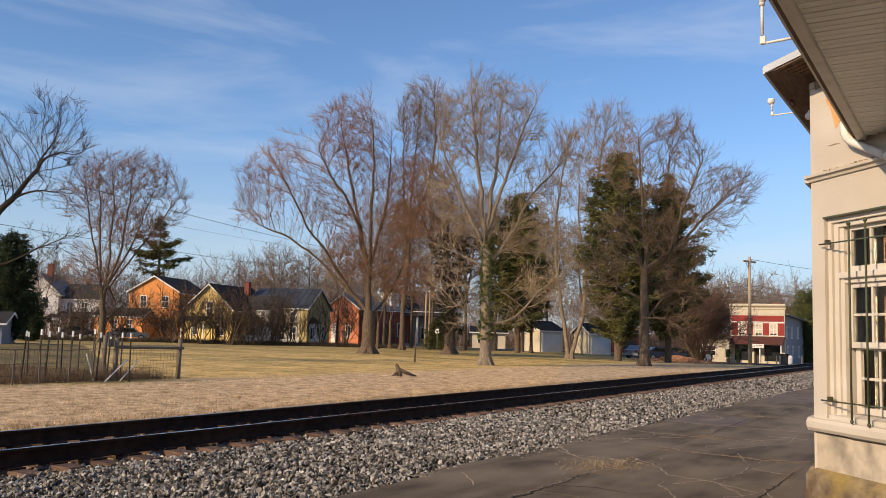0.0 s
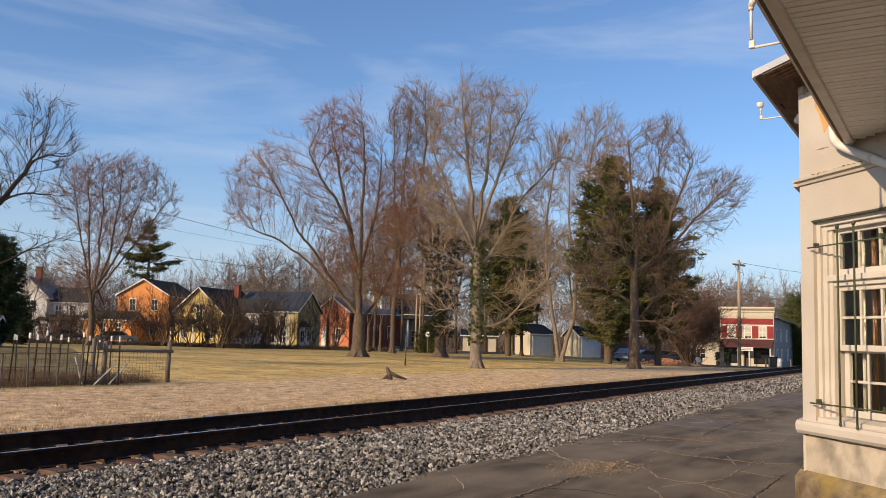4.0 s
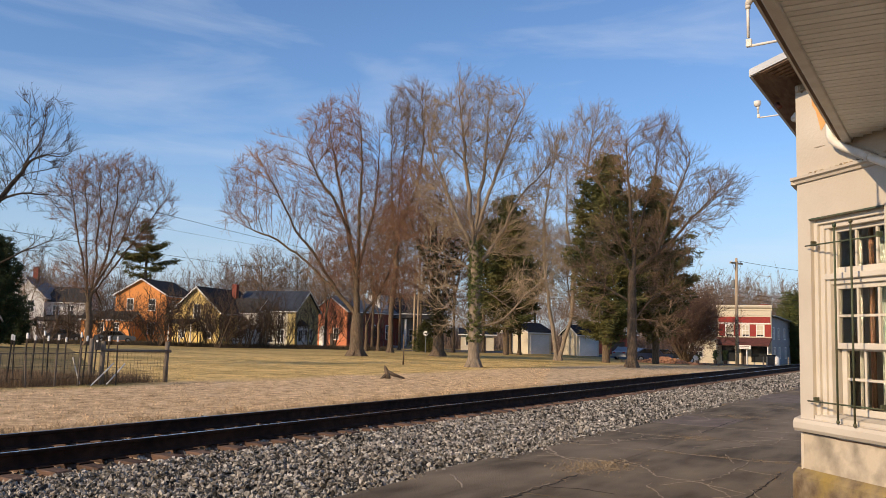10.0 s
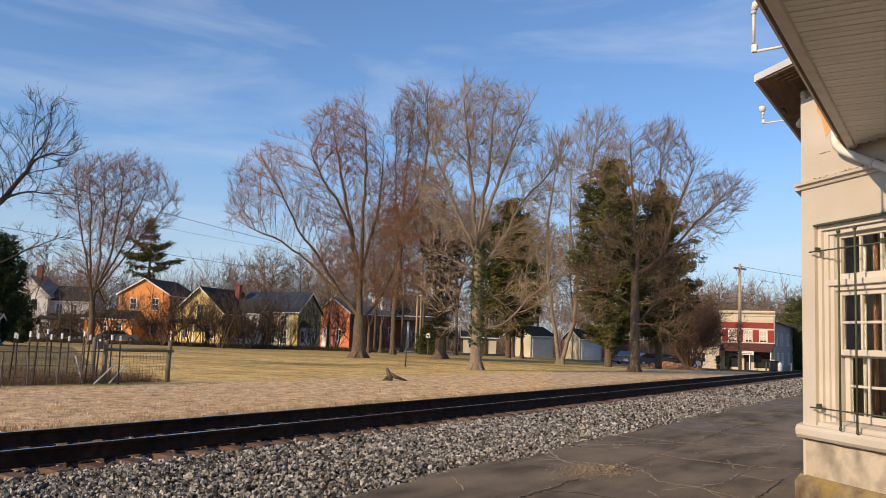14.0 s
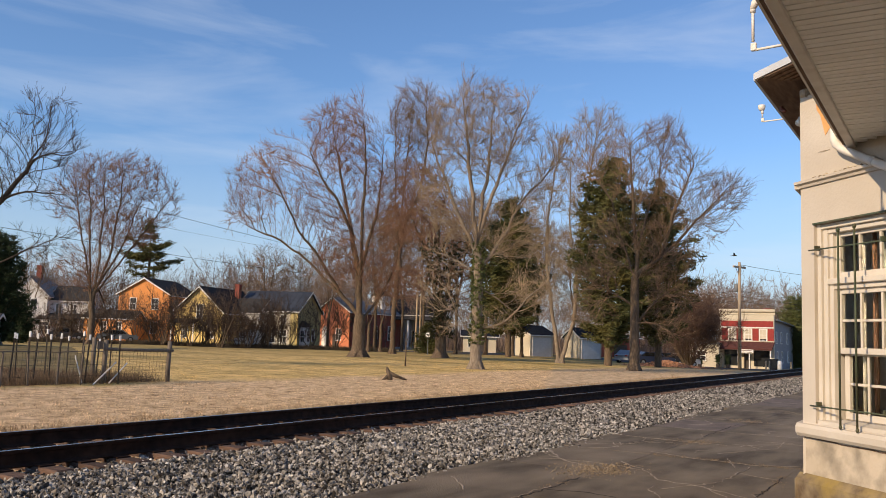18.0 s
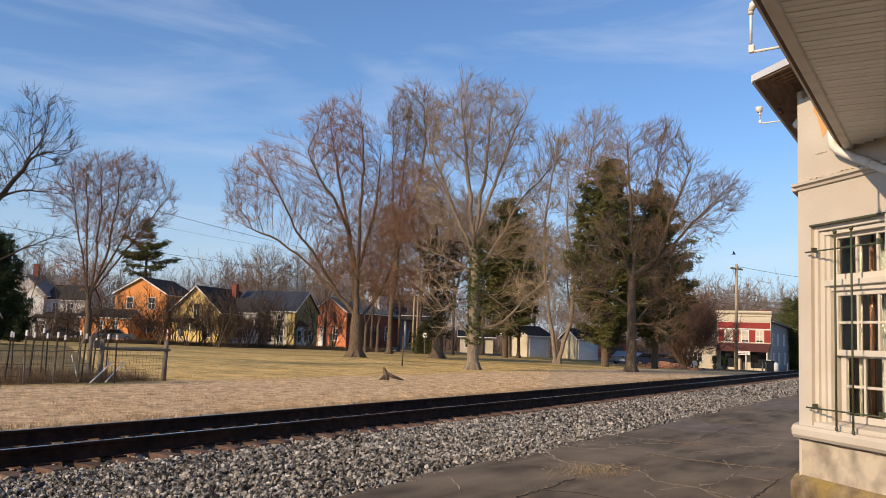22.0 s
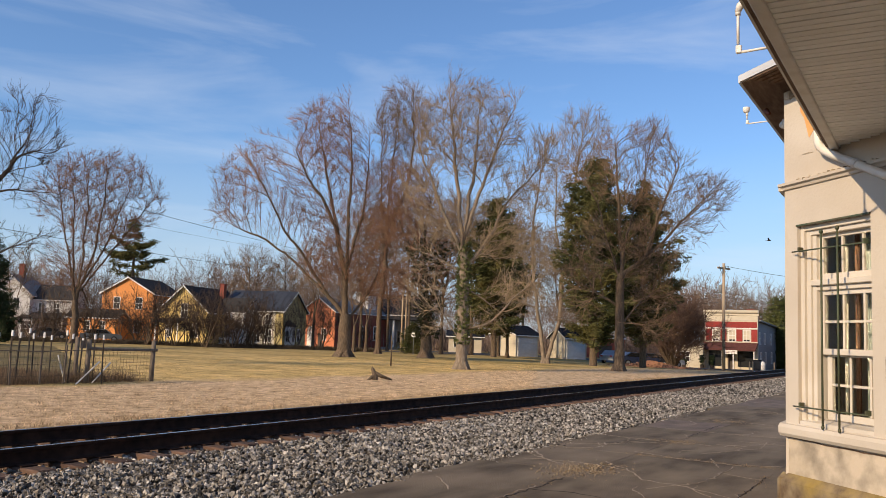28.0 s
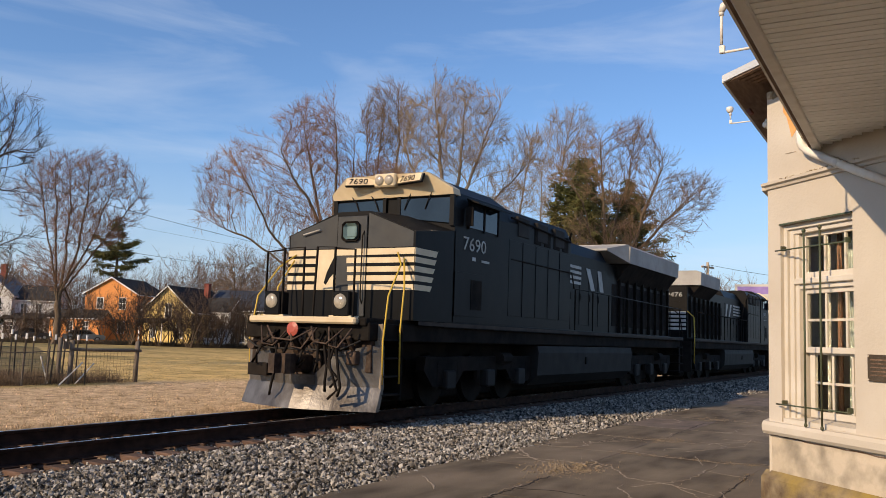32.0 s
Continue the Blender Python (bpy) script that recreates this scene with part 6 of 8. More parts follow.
for y in (2, 5, 9):
    add_window(h, right_side(SW - .15, y, 3.2), .7, 1.3)
    add_window(h, right_side(SW - .15, y + .6, .8), .7, 1.3)
chimney(h, 4.6, 5, 6.0, 7.4, .9)
h = house("shop_annex", 15.2, 110, -10, "low cream board annex beside the shop")
part("wall", Geo().box(0, 3.4, 0, 6, -.8, 2.75), CREAM, h)
part("roof", Geo().box(-.15, 3.5, -.3, 6, 2.75, 2.95), GREYROOF, h)
add_window(h, front(1.05, .75), 1.5, 1.1, bars=(2, 1))
part("door", Geo().box(2.3, 3.1, -.04, .02, -.4, 2.1, .01), CREAM, h)

# ---- lawn things ----
POSTW = mat("grey_fence_wood", (0.11, 0.085, 0.062), (0.21, 0.17, 0.13), 7, 0.95, 0.6, 25, stretch=(4, 4, .7))
POLEW = mat("utility_pole_wood", (0.34, 0.26, 0.175), (0.46, 0.36, 0.25), 5, 0.9, 0.4, 25, stretch=(5, 5, .4))
STEEL = mat("dull_green_steel", (0.022, 0.024, 0.02), (0.045, 0.042, 0.035), 8, 0.7, 0.2, 40, c3=(0.12, 0.07, 0.04), s3=3)
WIREM = mat("rusty_wire", (0.035, 0.028, 0.022), (0.07, 0.055, 0.045), 9, 0.8, 0)
CABLE = mat("black_cable", (0.02, 0.02, 0.02), (0.04, 0.04, 0.04), 3, 0.7, 0)
GZ = -0.06

plot = Geo()
rows_p, cols_p = 30, 14
for i in range(rows_p + 1):
    f = i / rows_p
    lx, ly = -6 + 16 * f, 21.4 + 62 * f
    rx_, ry_ = 17.6 + 25 * f, 21.4 + 36 * f
    for j in range(cols_p + 1):
        q = j / cols_p
        x, y = lx + (rx_ - lx) * q, ly + (ry_ - ly) * q
        edge = .8 * noise.noise(Vector((i * .5, j * .9, 4.0))) if 0 < i < rows_p else 0
        plot.v.append((x + edge, y + edge, ground_z(x, y) - .035 - .05 * (j in (0, cols_p) or i in (0, rows_p))))
plot.f = [(a, a + cols_p + 1, a + cols_p + 2, a + 1) for i in range(rows_p) for a in range(i * (cols_p + 1), i * (cols_p + 1) + cols_p)]
tagged(part("garden_plot", plot, mat("fallow_garden", (0.11, 0.086, 0.04), (0.30, 0.225, 0.105), 1.6, .95, .8, 12, c3=(0.075, 0.07, 0.03), s3=.25, amount=.7, spec=.1, detail=9), smooth=True), "fallow garden ground of dull olive weeds and soil", "garden", kind="structure")

gate = thing("garden_gate", pose(16.1, 21.1, GZ), "weathered wooden gate frame with wire panel", "gate")
for x in (0.0, 2.32):
    part("post", Geo().tube([(x, 0, -.2), (x, 0, .6), (x + .015, 0, 1.26)], [.075, .07, .068], 9), POSTW, gate, smooth=True)
part("rail", Geo().tube([(-.05, -.03, .99), (1.2, -.04, .97), (2.45, -.03, .96)], .045, 8), POSTW, gate, smooth=True)
part("post", Geo().tube([(.95, 1.8, -.2), (.96, 1.8, 1.3)], [.07, .068], 9), POSTW, gate, smooth=True)
wires = Geo()
for k in range(18):
    x = .1 + k * .124
    wires.tube([(x, -.02, .05), (x + .02 * math.sin(k), -.03, .95)], .0035, 3, False)
for k in range(9):
    wires.tube([(0, -.02, .1 + k * .1), (1.2, -.05, .09 + k * .1), (2.3, -.02, .1 + k * .1)], .0035, 3, False)
tagged(part("wire_panel", wires, WIREM, gate), kind="stuff")
for a, b in (((.35, -.06, .62), (-.55, -.3, .02)), ((.75, -.05, .6), (.08, -.15, .03)), ((-.75, .3, .8), (-.62, .1, .05))):
    part("leaning_stake", Geo().cyl(a, b, .02, 6), PIPE, gate, "pale leaning stake")
part("sign", Geo().box(-.28, -.08, -.01, .02, 1.0, 1.22, .004), POSTW, gate)

fence = thing("garden_fence", pose(16.1, 21.1, GZ), "old wire garden fence on thin posts", "fence")
rng = random.Random(17)
px_ = [-.75, -1.5, -2.3, -3.1, -3.9, -4.8, -5.7, -6.6, -7.6]
for i, x in enumerate(px_):
    part("post", Geo().tube([(x, rng.uniform(-.1, .1), -.2), (x + rng.uniform(-.08, .08), 0, rng.uniform(.85, 1.1))], .028, 6), POSTW, fence)
for z in (.25, .55, .93):
    part("wire", Geo().tube([(0, 0, z)] + [(x, rng.uniform(-.04, .04), z + rng.uniform(-.03, .03)) for x in px_], .006 if z < .9 else .018, 4, False), WIREM if z < .9 else POSTW, fence)
net = Geo()
for k in range(70):
    x = -k * .11
    net.tube([(x, .02, .02), (x + rng.uniform(-.03, .03), .0, .92)], .0035, 3, False)
tagged(part("wire_net", net, WIREM, fence), kind="stuff")
tpost = thing("stake", pose(16.6, 21.5, GZ), "thin green steel garden stake with a white tip", "stake", "garden stakes")
part("shaft", Geo().box(-.018, .018, -.012, .012, -.2, 1.25).box(-.006, .006, -.03, .012, -.2, 1.25), STEEL, tpost)
part("tip", Geo().box(-.022, .022, -.034, .016, 1.25, 1.40, .003), TRIM, tpost, "white painted tip")
for x, y, s, rx in ((13.8, 22.0, 1.0, 3), (15.0, 23.6, 0.95, -2), (13.9, 21.4, 1.05, 1), (14.3, 21.7, 1.0, 2), (16.2, 24.0, 1.1, 0), (15.2, 22.3, 0.97, -3), (14.6, 21.1, 1.02, 2), (17.3, 24.5, 0.9, 0), (16.5, 22.7, 1.08, 1), (15.7, 21.4, 1.0, 3), (16.3, 20.7, 1.0, -1), (17.4, 23.2, 0.85, 2)):
    copy_thing(tpost, pose(x, y, GZ + (s - 1), rx, rx * .7, rx * 20))
# dead stalks in the garden
STALK = mat("dark_dead_stalks", (0.08, 0.056, 0.038), (0.22, 0.155, 0.10), 3.0, 0.95, 0.0, island=0.4, spec=0.1)
rr = np.random.RandomState(31)
n = 800
xx = rr.uniform(6.5, 18.3, n)
yy = 21.2 + np.abs(rr.normal(0, .8, n))
tagged(tufts("dead_stalks", np.column_stack([xx, yy, np.full(n, GZ)]), .52, 7, STALK, 32, .16, .005, 1.3), "tangle of dead stalks and brambles along the garden fence", "weeds", kind="stuff")
n = 3200
xx = rr.uniform(4, 18.3, n)
yy = rr.uniform(21.3, 30, n)
tagged(tufts("garden_weeds", np.column_stack([xx, yy, np.full(n, GZ)]), .2, 7, STALK, 33, .12, .008, .9), "low dead weeds in the fallow garden", "weeds", kind="stuff")

stump = thing("stump", pose(26.6, 18.4, GZ, 0, 0, -58), "broken grey stump with a leaning root", "stump")
part("stub", Geo().tube([(0, 0, -.1), (-.02, 0, .2), (-.12, 0, .42), (-.14, 0, .5)], [.12, .1, .06, .015], 8), BARK, stump, smooth=True)
part("root", Geo().tube([(-.05, 0, .28), (.2, .05, .16), (.62, .05, .03)], [.08, .07, .03], 7), BARK, stump, smooth=True)
part("root", Geo().tube([(-.02, 0, .2), (-.2, -.1, .05), (-.34, -.12, -.04)], [.07, .05, .02], 7), BARK, stump, smooth=True)
sap = polar(33.7, 48)
sapling = thing("sapling", pose(sap.x, sap.y, ground_z(sap.x, sap.y) - .06), "thin leafless sapling on the lawn", "sapling")
part("stem", Geo().tube([(0, 0, -.1), (.02, 0, .9), (-.02, 0, 1.7)], [.05, .035, .02], 7), BARK, sapling, smooth=True)
part("branch", Geo().tube([(0, 0, .9), (.3, .1, 1.5), (.5, .1, 1.8)], [.022, .014, .008], 5), BARK, sapling)

# poles and lines
def utility_pole(az, d, height, label, arms=True, r0=.19):
    p = polar(az, d)
    t_ = thing("utility_pole", pose(p.x, p.y, ground_z(p.x, p.y) - .06), label, "utility pole")
    part("shaft", Geo().tube([(0, 0, -.3), (0, 0, height * .5), (0, 0, height)], [r0, r0 * .85, r0 * .7], 9), POLEW, t_, smooth=True)
    if arms:
        a = part("crossarm", Geo().box(-.07, .07, -1.1, 1.1, height - .6, height - .42, m=Matrix.Rotation(radians(70), 4, "Z")), POLEW, t_)
        for y in (-.8, -.3, .8):
            part("insulator", Geo().lathe([(.02, 0), (.05, .03), (.05, .1), (.02, .14)], 8, m=Matrix.Rotation(radians(70), 4, "Z") @ Matrix.Translation((0, y, height - .42))), TRIM, a)
        part("brace", Geo().cyl((0, 0, height - 1.5), tuple(Matrix.Rotation(radians(70), 3, "Z") @ Vector((0, .7, height - .55))), .03, 5), POLEW, t_)
        part("transformer", Geo().lathe([(.02, 0), (.2, .02), (.22, .1), (.22, .75), (.1, .85)], 10, m=Matrix.Translation((.1, .32, height * .72))), GREYROOF, t_, smooth=True)
    return p


pp = utility_pole(12.2, 92, 10.9, "tall wooden utility pole with crossarm and transformer")
pw = utility_pole(33.05, 100, 10.0, "plain brown wooden utility pole", False, .14)
utility_pole(32.8, 101, 9.8, "plain brown wooden utility pole", False, .13)


def cable(a, b, sag, r=.02, name="power_line", label="sagging black overhead cable"):
    a, b = Vector(a), Vector(b)
    pts = [a.lerp(b, i / 16) - Vector((0, 0, sag * 4 * (i / 16) * (1 - i / 16))) for i in range(17)]
    tagged(part(name, Geo().tube(pts, r, 4, False), CABLE), label, "cable", "overhead lines")


top_r = Vector((pp.x, pp.y, ground_z(pp.x, pp.y)))
for dz, sag in ((10.6, .5), (7.9, .5), (7.4, .6), (6.9, .6)):
    cable(top_r + Vector((0, 0, dz)), polar(2, 120, dz - .5), sag, .022)
for dz, sag in ((7.9, .8), (7.4, .9), (6.9, 1.0)):
    cable(top_r + Vector((0, 0, dz)), polar(31, 120, dz - .6), sag, .022)
cable(polar(66, 52, 11.2), polar(33.05, 100, 9.2), .6, .018)
cable(polar(66, 54, 7.6), polar(33.05, 100, 7.6), .5, .018)
cable(polar(62, 110, 17.5), polar(32.8, 101, 9.4), .8, .014)

sp_ = polar(32.25, 84)
sign = thing("stop_sign", pose(sp_.x, sp_.y, ground_z(sp_.x, sp_.y) - .06, 0, 0, 32 - 90), "pale back of an octagonal road sign on a post", "road sign")
part("post", Geo().box(-.03, .03, -.02, .02, -.2, 2.2), GREYROOF, sign)
part("plate", Geo().prism([(.25 * math.cos(radians(22.5 + 45 * k)), 1.95 + .25 * math.sin(radians(22.5 + 45 * k))) for k in range(8)], "y", -.03, -.022), TRIM, sign)

# street behind the lawn
ASPHALT = mat("street_asphalt", (0.045, 0.045, 0.046), (0.075, 0.074, 0.073), 3, 0.9, 0.3, 40, c3=(0.10, 0.098, 0.095), s3=.3)


def strip(name, a, b, w, label):
    a, b = Vector((*a, 0)), Vector((*b, 0))
    d_ = (b - a).normalized()
    s_ = Vector((-d_.y, d_.x, 0)) * w / 2
    k = max(2, int((b - a).length / 3))
    g_ = Geo()
    for i in range(k + 1):
        c_ = a.lerp(b, i / k)
        for q in (-1, 1):
            p_ = c_ + s_ * q
            g_.v.append((p_.x, p_.y, ground_z(p_.x, p_.y) - .03))
    g_.f = [(2 * i, 2 * i + 1, 2 * i + 3, 2 * i + 2) for i in range(k)]
    tagged(part(name, g_, ASPHALT, smooth=True), label, "road", kind="structure")


strip("road", (99, -40), (101, 75), 9, "grey asphalt village street")
strip("road_2", (94, 44), (40, 118), 6, "grey lane in front of the houses")

# parked cars
CARG = mat("car_glass", (0.01, 0.012, 0.015), (0.02, 0.022, 0.025), 1, 0.08, 0, spec=.6)
TYRE = mat("tyre_rubber", (0.015, 0.015, 0.015), (0.03, 0.03, 0.03), 9, 0.9, .2)
CHROME = mat("wheel_metal", (0.35, 0.35, 0.36), (0.5, 0.5, 0.51), 4, 0.35, 0, metal=.9)


def car(az, d, turn, colour, label):
    p = polar(az, d)
    c_ = thing("car", pose(p.x, p.y, ground_z(p.x, p.y) - .03, 0, 0, az - 90 + turn), label, "car", "parked cars")
    paint = mat("car_paint", colour, tuple(min(1, q * 1.15) for q in colour), 2, 0.3, 0, spec=.5)
    side = [(-2.2, .35), (2.2, .35), (2.25, .62), (2.1, .86), (1.1, .95), (.55, 1.42), (-1.1, 1.45), (-1.85, .98), (-2.25, .9)]
    part("body", Geo().prism(side, "y", -.86, .86), paint, c_)
    part("cabin_glass", Geo().prism([(.95, .96), (.5, 1.35), (-1.05, 1.38), (-1.6, .98)], "y", -.875, .875), CARG, c_)
    part("windscreen", Geo().prism([(1.12, .97), (1.08, .99), (.56, 1.40), (.6, 1.43)], "y", -.75, .75), CARG, c_)
    for x in (-1.4, 1.4):
        for y in (-.8, .8):
            wv = part("wheel", Geo().cyl((x, y - .1, .33), (x, y + .1, .33), .33, 14), TYRE, c_)
            part("rim", Geo().cyl((x, y - .115, .33), (x, y + .115, .33), .2, 10), CHROME, wv)
    for y in (-.6, .6):
        part("headlight", Geo().box(2.2, 2.27, y - .18, y + .18, .62, .76, .02), CHROME, c_)
        part("tail_light", Geo().box(-2.28, -2.2, y - .15, y + .15, .75, .9, .02), REDP, c_)


car(18.85, 99, 60, (0.20, 0.22, 0.25), "silver car parked by the street")
car(17.5, 97, 20, (0.02, 0.03, 0.07), "dark blue car parked by the street")
car(16.75, 98, 15, (0.015, 0.015, 0.018), "black car parked by the street")
car(15.9, 100, 25, (0.5, 0.5, 0.5), "pale car parked by the street")
car(52.0, 106, 0, (0.10, 0.11, 0.12), "grey car beside the orange house")
car(54.9, 118, 0, (0.03, 0.03, 0.035), "dark car beside the white house")
# small things before the shop
for az, d, hgt in ((14.6, 104, .9), (13.5, 105, 1.5), (12.9, 105, 1.5)):
    p = polar(az, d)
    t_ = thing("planter", pose(p.x, p.y, ground_z(p.x, p.y) - .05), "dark planter with clipped evergreen", "planter", "shop planters")
    part("pot", Geo().lathe([(.18, 0), (.25, .4), (.28, .42), (.2, .44)], 10), DARKDOOR, t_)
    leaf_cloud("bush", [(random.uniform(-.15, .15), random.uniform(-.15, .15), .5 + random.random() * (hgt - .5)) for _ in range(60)], .22, CEDAR, t_, 3, 6)
p = polar(9.9, 106)
t_ = thing("gas_tank", pose(p.x, p.y, ground_z(p.x, p.y) - .05), "white upright tank beside the shop", "tank")
part("body", Geo().lathe([(.2, 0), (.34, .06), (.36, .2), (.36, .8), (.28, 1.0), (.09, 1.08)], 14), TRIM, t_, smooth=True)
part("cap", Geo().lathe([(.1, 1.05), (.1, 1.16), (.04, 1.18)], 8), GREYROOF, t_)
p = polar(10.2, 106)
t_ = thing("waste_bin", pose(p.x, p.y, ground_z(p.x, p.y) - .05), "dark blue wheeled bin", "bin")
part("body", Geo().prism([(-.4, 0), (.4, 0), (.45, 1.15), (-.45, 1.15)], "y", -.4, .4), BLUEROOF, t_)
part("lid", Geo().box(-.5, .5, -.45, .45, 1.15, 1.23, .02), BLUEROOF, t_)
for az in (10.65, 10.45, 9.2):
    p = polar(az, 101)
    t_ = thing("bollard", pose(p.x, p.y, ground_z(p.x, p.y) - .05), "short pale wooden bollard by the shop", "bollard", "bollards")
    part("post", Geo().tube([(0, 0, -.1), (0, 0, 1.0), (0, 0, 1.05)], [.08, .08, .05], 8), POLEW, t_)
# heap of bark under the big bush
rr = np.random.RandomState(6)
n = 700
p = polar(16.6, 86)
q = rr.normal(0, 1, (n, 2)) * np.array([1.8, 1.0])
z = .5 * np.exp(-(q[:, 0] / 2) ** 2 - (q[:, 1] / 1.1) ** 2)
sp2 = np.column_stack([p.x + q[:, 1], p.y + q[:, 0], ground_z(p.x, p.y) - .06 + z])
tagged(stones("mulch_heap", sp2, rr.uniform(.08, .2, n), mat("red_brown_mulch", (0.25, 0.12, 0.07), (0.36, 0.19, 0.11), 5, .95, .3, 20, island=.3), 7), "heap of red-brown mulch on the lawn", "mulch", kind="stuff")

# ---- shrubs and the woods behind ----
BRUSH = mat("dark_brown_shrub", (0.055, 0.038, 0.027), (0.115, 0.08, 0.056), 2, .9, 0, island=.3)


def shrub(name, az, d, height, stems, seed, label, twig=None, width=1.0, last=2, base_r=.075, group=""):
    twig = twig or BRUSH
    base = polar(az, d)
    base.z = ground_z(base.x, base.y) - .06
    w = Wood(seed)
    for k in range(stems):
        a = w.r.uniform(0, 6.283)
        o_ = Vector((math.cos(a), math.sin(a), 0))
        w.branch(o_ * w.r.uniform(.05, .3) * width, o_ * w.r.uniform(.15, .75) * width + Vector((0, 0, 1)), height * w.r.uniform(.5, .72), base_r * w.r.uniform(.6, 1), 1, last, .04, .14, 5, 34, .58, .25)
    w.spray(2, 3, height * .14, height * .09, .014, .009)
    t_ = tagged(thing(name, Matrix.Translation(base), label, "shrub"), group=group)
    if w.thick.v:
        part("stem", w.thick, BARK, t_, smooth=True)
    part("crown", w.twig_mesh("crown", twig), twig, t_, "dense bare twigs")
    return t_


shrub("spreading_bush", 15.3, 92, 7.2, 26, 61, "large vase-shaped leafless bush of dense brown twigs", mat("dark_bush_twigs", (0.085, 0.052, 0.038), (0.15, 0.092, 0.068), 2, .9, 0, island=.3), 1.0, 3, .11)
base_shrubs = [shrub("roadside_shrub", 47.0, 94, 5.6, 7, 62, "bare brown shrub in front of the houses", group="roadside shrubs"),
               shrub("roadside_shrub", 44.6, 93, 4.4, 8, 63, "bare brown shrub in front of the houses", group="roadside shrubs"),
               shrub("roadside_shrub", 49.2, 96, 6.6, 7, 64, "bare brown shrub in front of the houses", group="roadside shrubs")]
rng = random.Random(9)
for k, (az, d) in enumerate(((48.2, 93), (46.0, 95), (47.6, 91), (49.4, 92), (44.0, 91), (52.8, 97), (43.2, 96), (53.6, 98), (40.0, 99), (36.9, 104), (35.8, 103), (45.7, 89), (45.3, 92), (43.6, 94), (42.8, 92), (42.0, 95), (49.9, 97), (50.9, 108), (52.2, 100), (41.5, 97), (38.4, 101), (54.8, 96), (55.8, 97), (46.6, 97))):
    b = base_shrubs[k % 3]
    p = polar(az, d)
    copy_thing(b, pose(p.x, p.y, ground_z(p.x, p.y) - .06, 0, 0, rng.uniform(0, 360)))
# low hedge line, its dark colour also standing for shade along the lane
rr = np.random.RandomState(41)
n = 5200
f = rr.uniform(0, 1, n)
az = 34.5 + f * 26
dd = 92 + rr.normal(0, .5, n) + 6 * np.abs(f - .4)
hx, hy = dd * np.cos(np.radians(az)), dd * np.sin(np.radians(az))
hz = np.array([ground_z(a, b) - .06 for a, b in zip(hx, hy)])
tagged(tufts("hedge_brush", np.column_stack([hx, hy, hz]), .55, 5, mat("dark_brush", (0.055, 0.045, 0.03), (0.11, 0.085, 0.06), 1, .95, 0, island=.3, spec=.1), 42, .2, .02, 1.0), "low dark brush along the lane", "brush", kind="stuff")


def woods(name, az0, az1, d0, d1, count, h0, h1, seed, label):
    """Far leafless trees, all in one mesh."""
    w = Wood(seed)
    for k in range(count):
        a = az0 + (az1 - az0) * (k + w.r.random()) / count
        p = polar(a, w.r.uniform(d0, d1))
        p.z = ground_z(p.x, p.y) - .3
        hgt = w.r.uniform(h0, h1)
        tr = hgt * .35
        w.thin.append((*p, *(p + Vector((0, 0, tr))), hgt * .013, hgt * .010))
        for q in range(4):
            an = w.r.uniform(0, 6.283)
            w.branch(p + Vector((0, 0, tr * w.r.uniform(.6, 1))), Vector((math.cos(an) * .45, math.sin(an) * .45, 1)), hgt * .42, .040, 1, 2, .06, .12, 4, 36, .6, .2)
    w.spray(1, 3, 1.7, 1.2, .027, .020)
    me = w.twig_mesh(name, TWIGF)
    tagged(part(name, me, None), label, "woods", kind="stuff")


woods("far_woods", 34, 64, 135, 200, 105, 9, 15, 71, "hazy brown belt of leafless trees behind the houses")
woods("far_woods_behind_shop", 12, 33, 128, 185, 70, 8, 13, 72, "hazy brown belt of leafless trees behind the shops")
woods("woods_behind_shop", 4, 15, 136, 180, 50, 11, 15.5, 74, "tall leafless trees behind the shop")
woods("tall_far_woods", 36, 46, 128, 150, 18, 12, 17, 73, "taller leafless trees behind the houses")
# brush at the foot of the woods
rr = np.random.RandomState(51)
n = 6500
az = rr.uniform(2, 66, n)
dd = rr.uniform(128, 185, n)
hx, hy = dd * np.cos(np.radians(az)), dd * np.sin(np.radians(az))
hz = np.array([ground_z(a, b) - .1 for a, b in zip(hx, hy)])
tagged(tufts("far_thicket", np.column_stack([hx, hy, hz]), 4.6, 5, TWIGF, 52, 1.0, .05, .55), "brown thicket at the foot of the far woods", "brush", kind="stuff")
# stray trees behind the lawn
for az, d, hh, sd in ((36.2, 88, 9, 81), (35.4, 92, 10, 82), (43.0, 118, 14, 83), (14.3, 128, 11, 84), (11.2, 135, 12, 85), (57.0, 108, 11, 86), (26.0, 90, 12, 87), (34.0, 104, 19, 88), (32.6, 98, 19, 89), (30.4, 96, 20, 90), (28.4, 100, 20, 91), (25.0, 112, 19, 92), (22.6, 118, 19, 93), (35.8, 100, 18, 96), (26.6, 96, 18, 97), (38.9, 112, 15, 94), (40.6, 120, 14, 95)):
    bare_tree("bare_tree", az, d, hh * .3, .17, [(0, hh * .66, hh * .24, hh * .34)], (((0, hh * .3), (-.5, hh * .6), (-.9, hh * .9)), ((0, hh * .3), (.6, hh * .55), (1.1, hh * .85))), "slender leafless tree behind the lawn", sd, BARK, TWIG, fine=.0125, long=(.9, .55), dens=2.2, kill=.7)

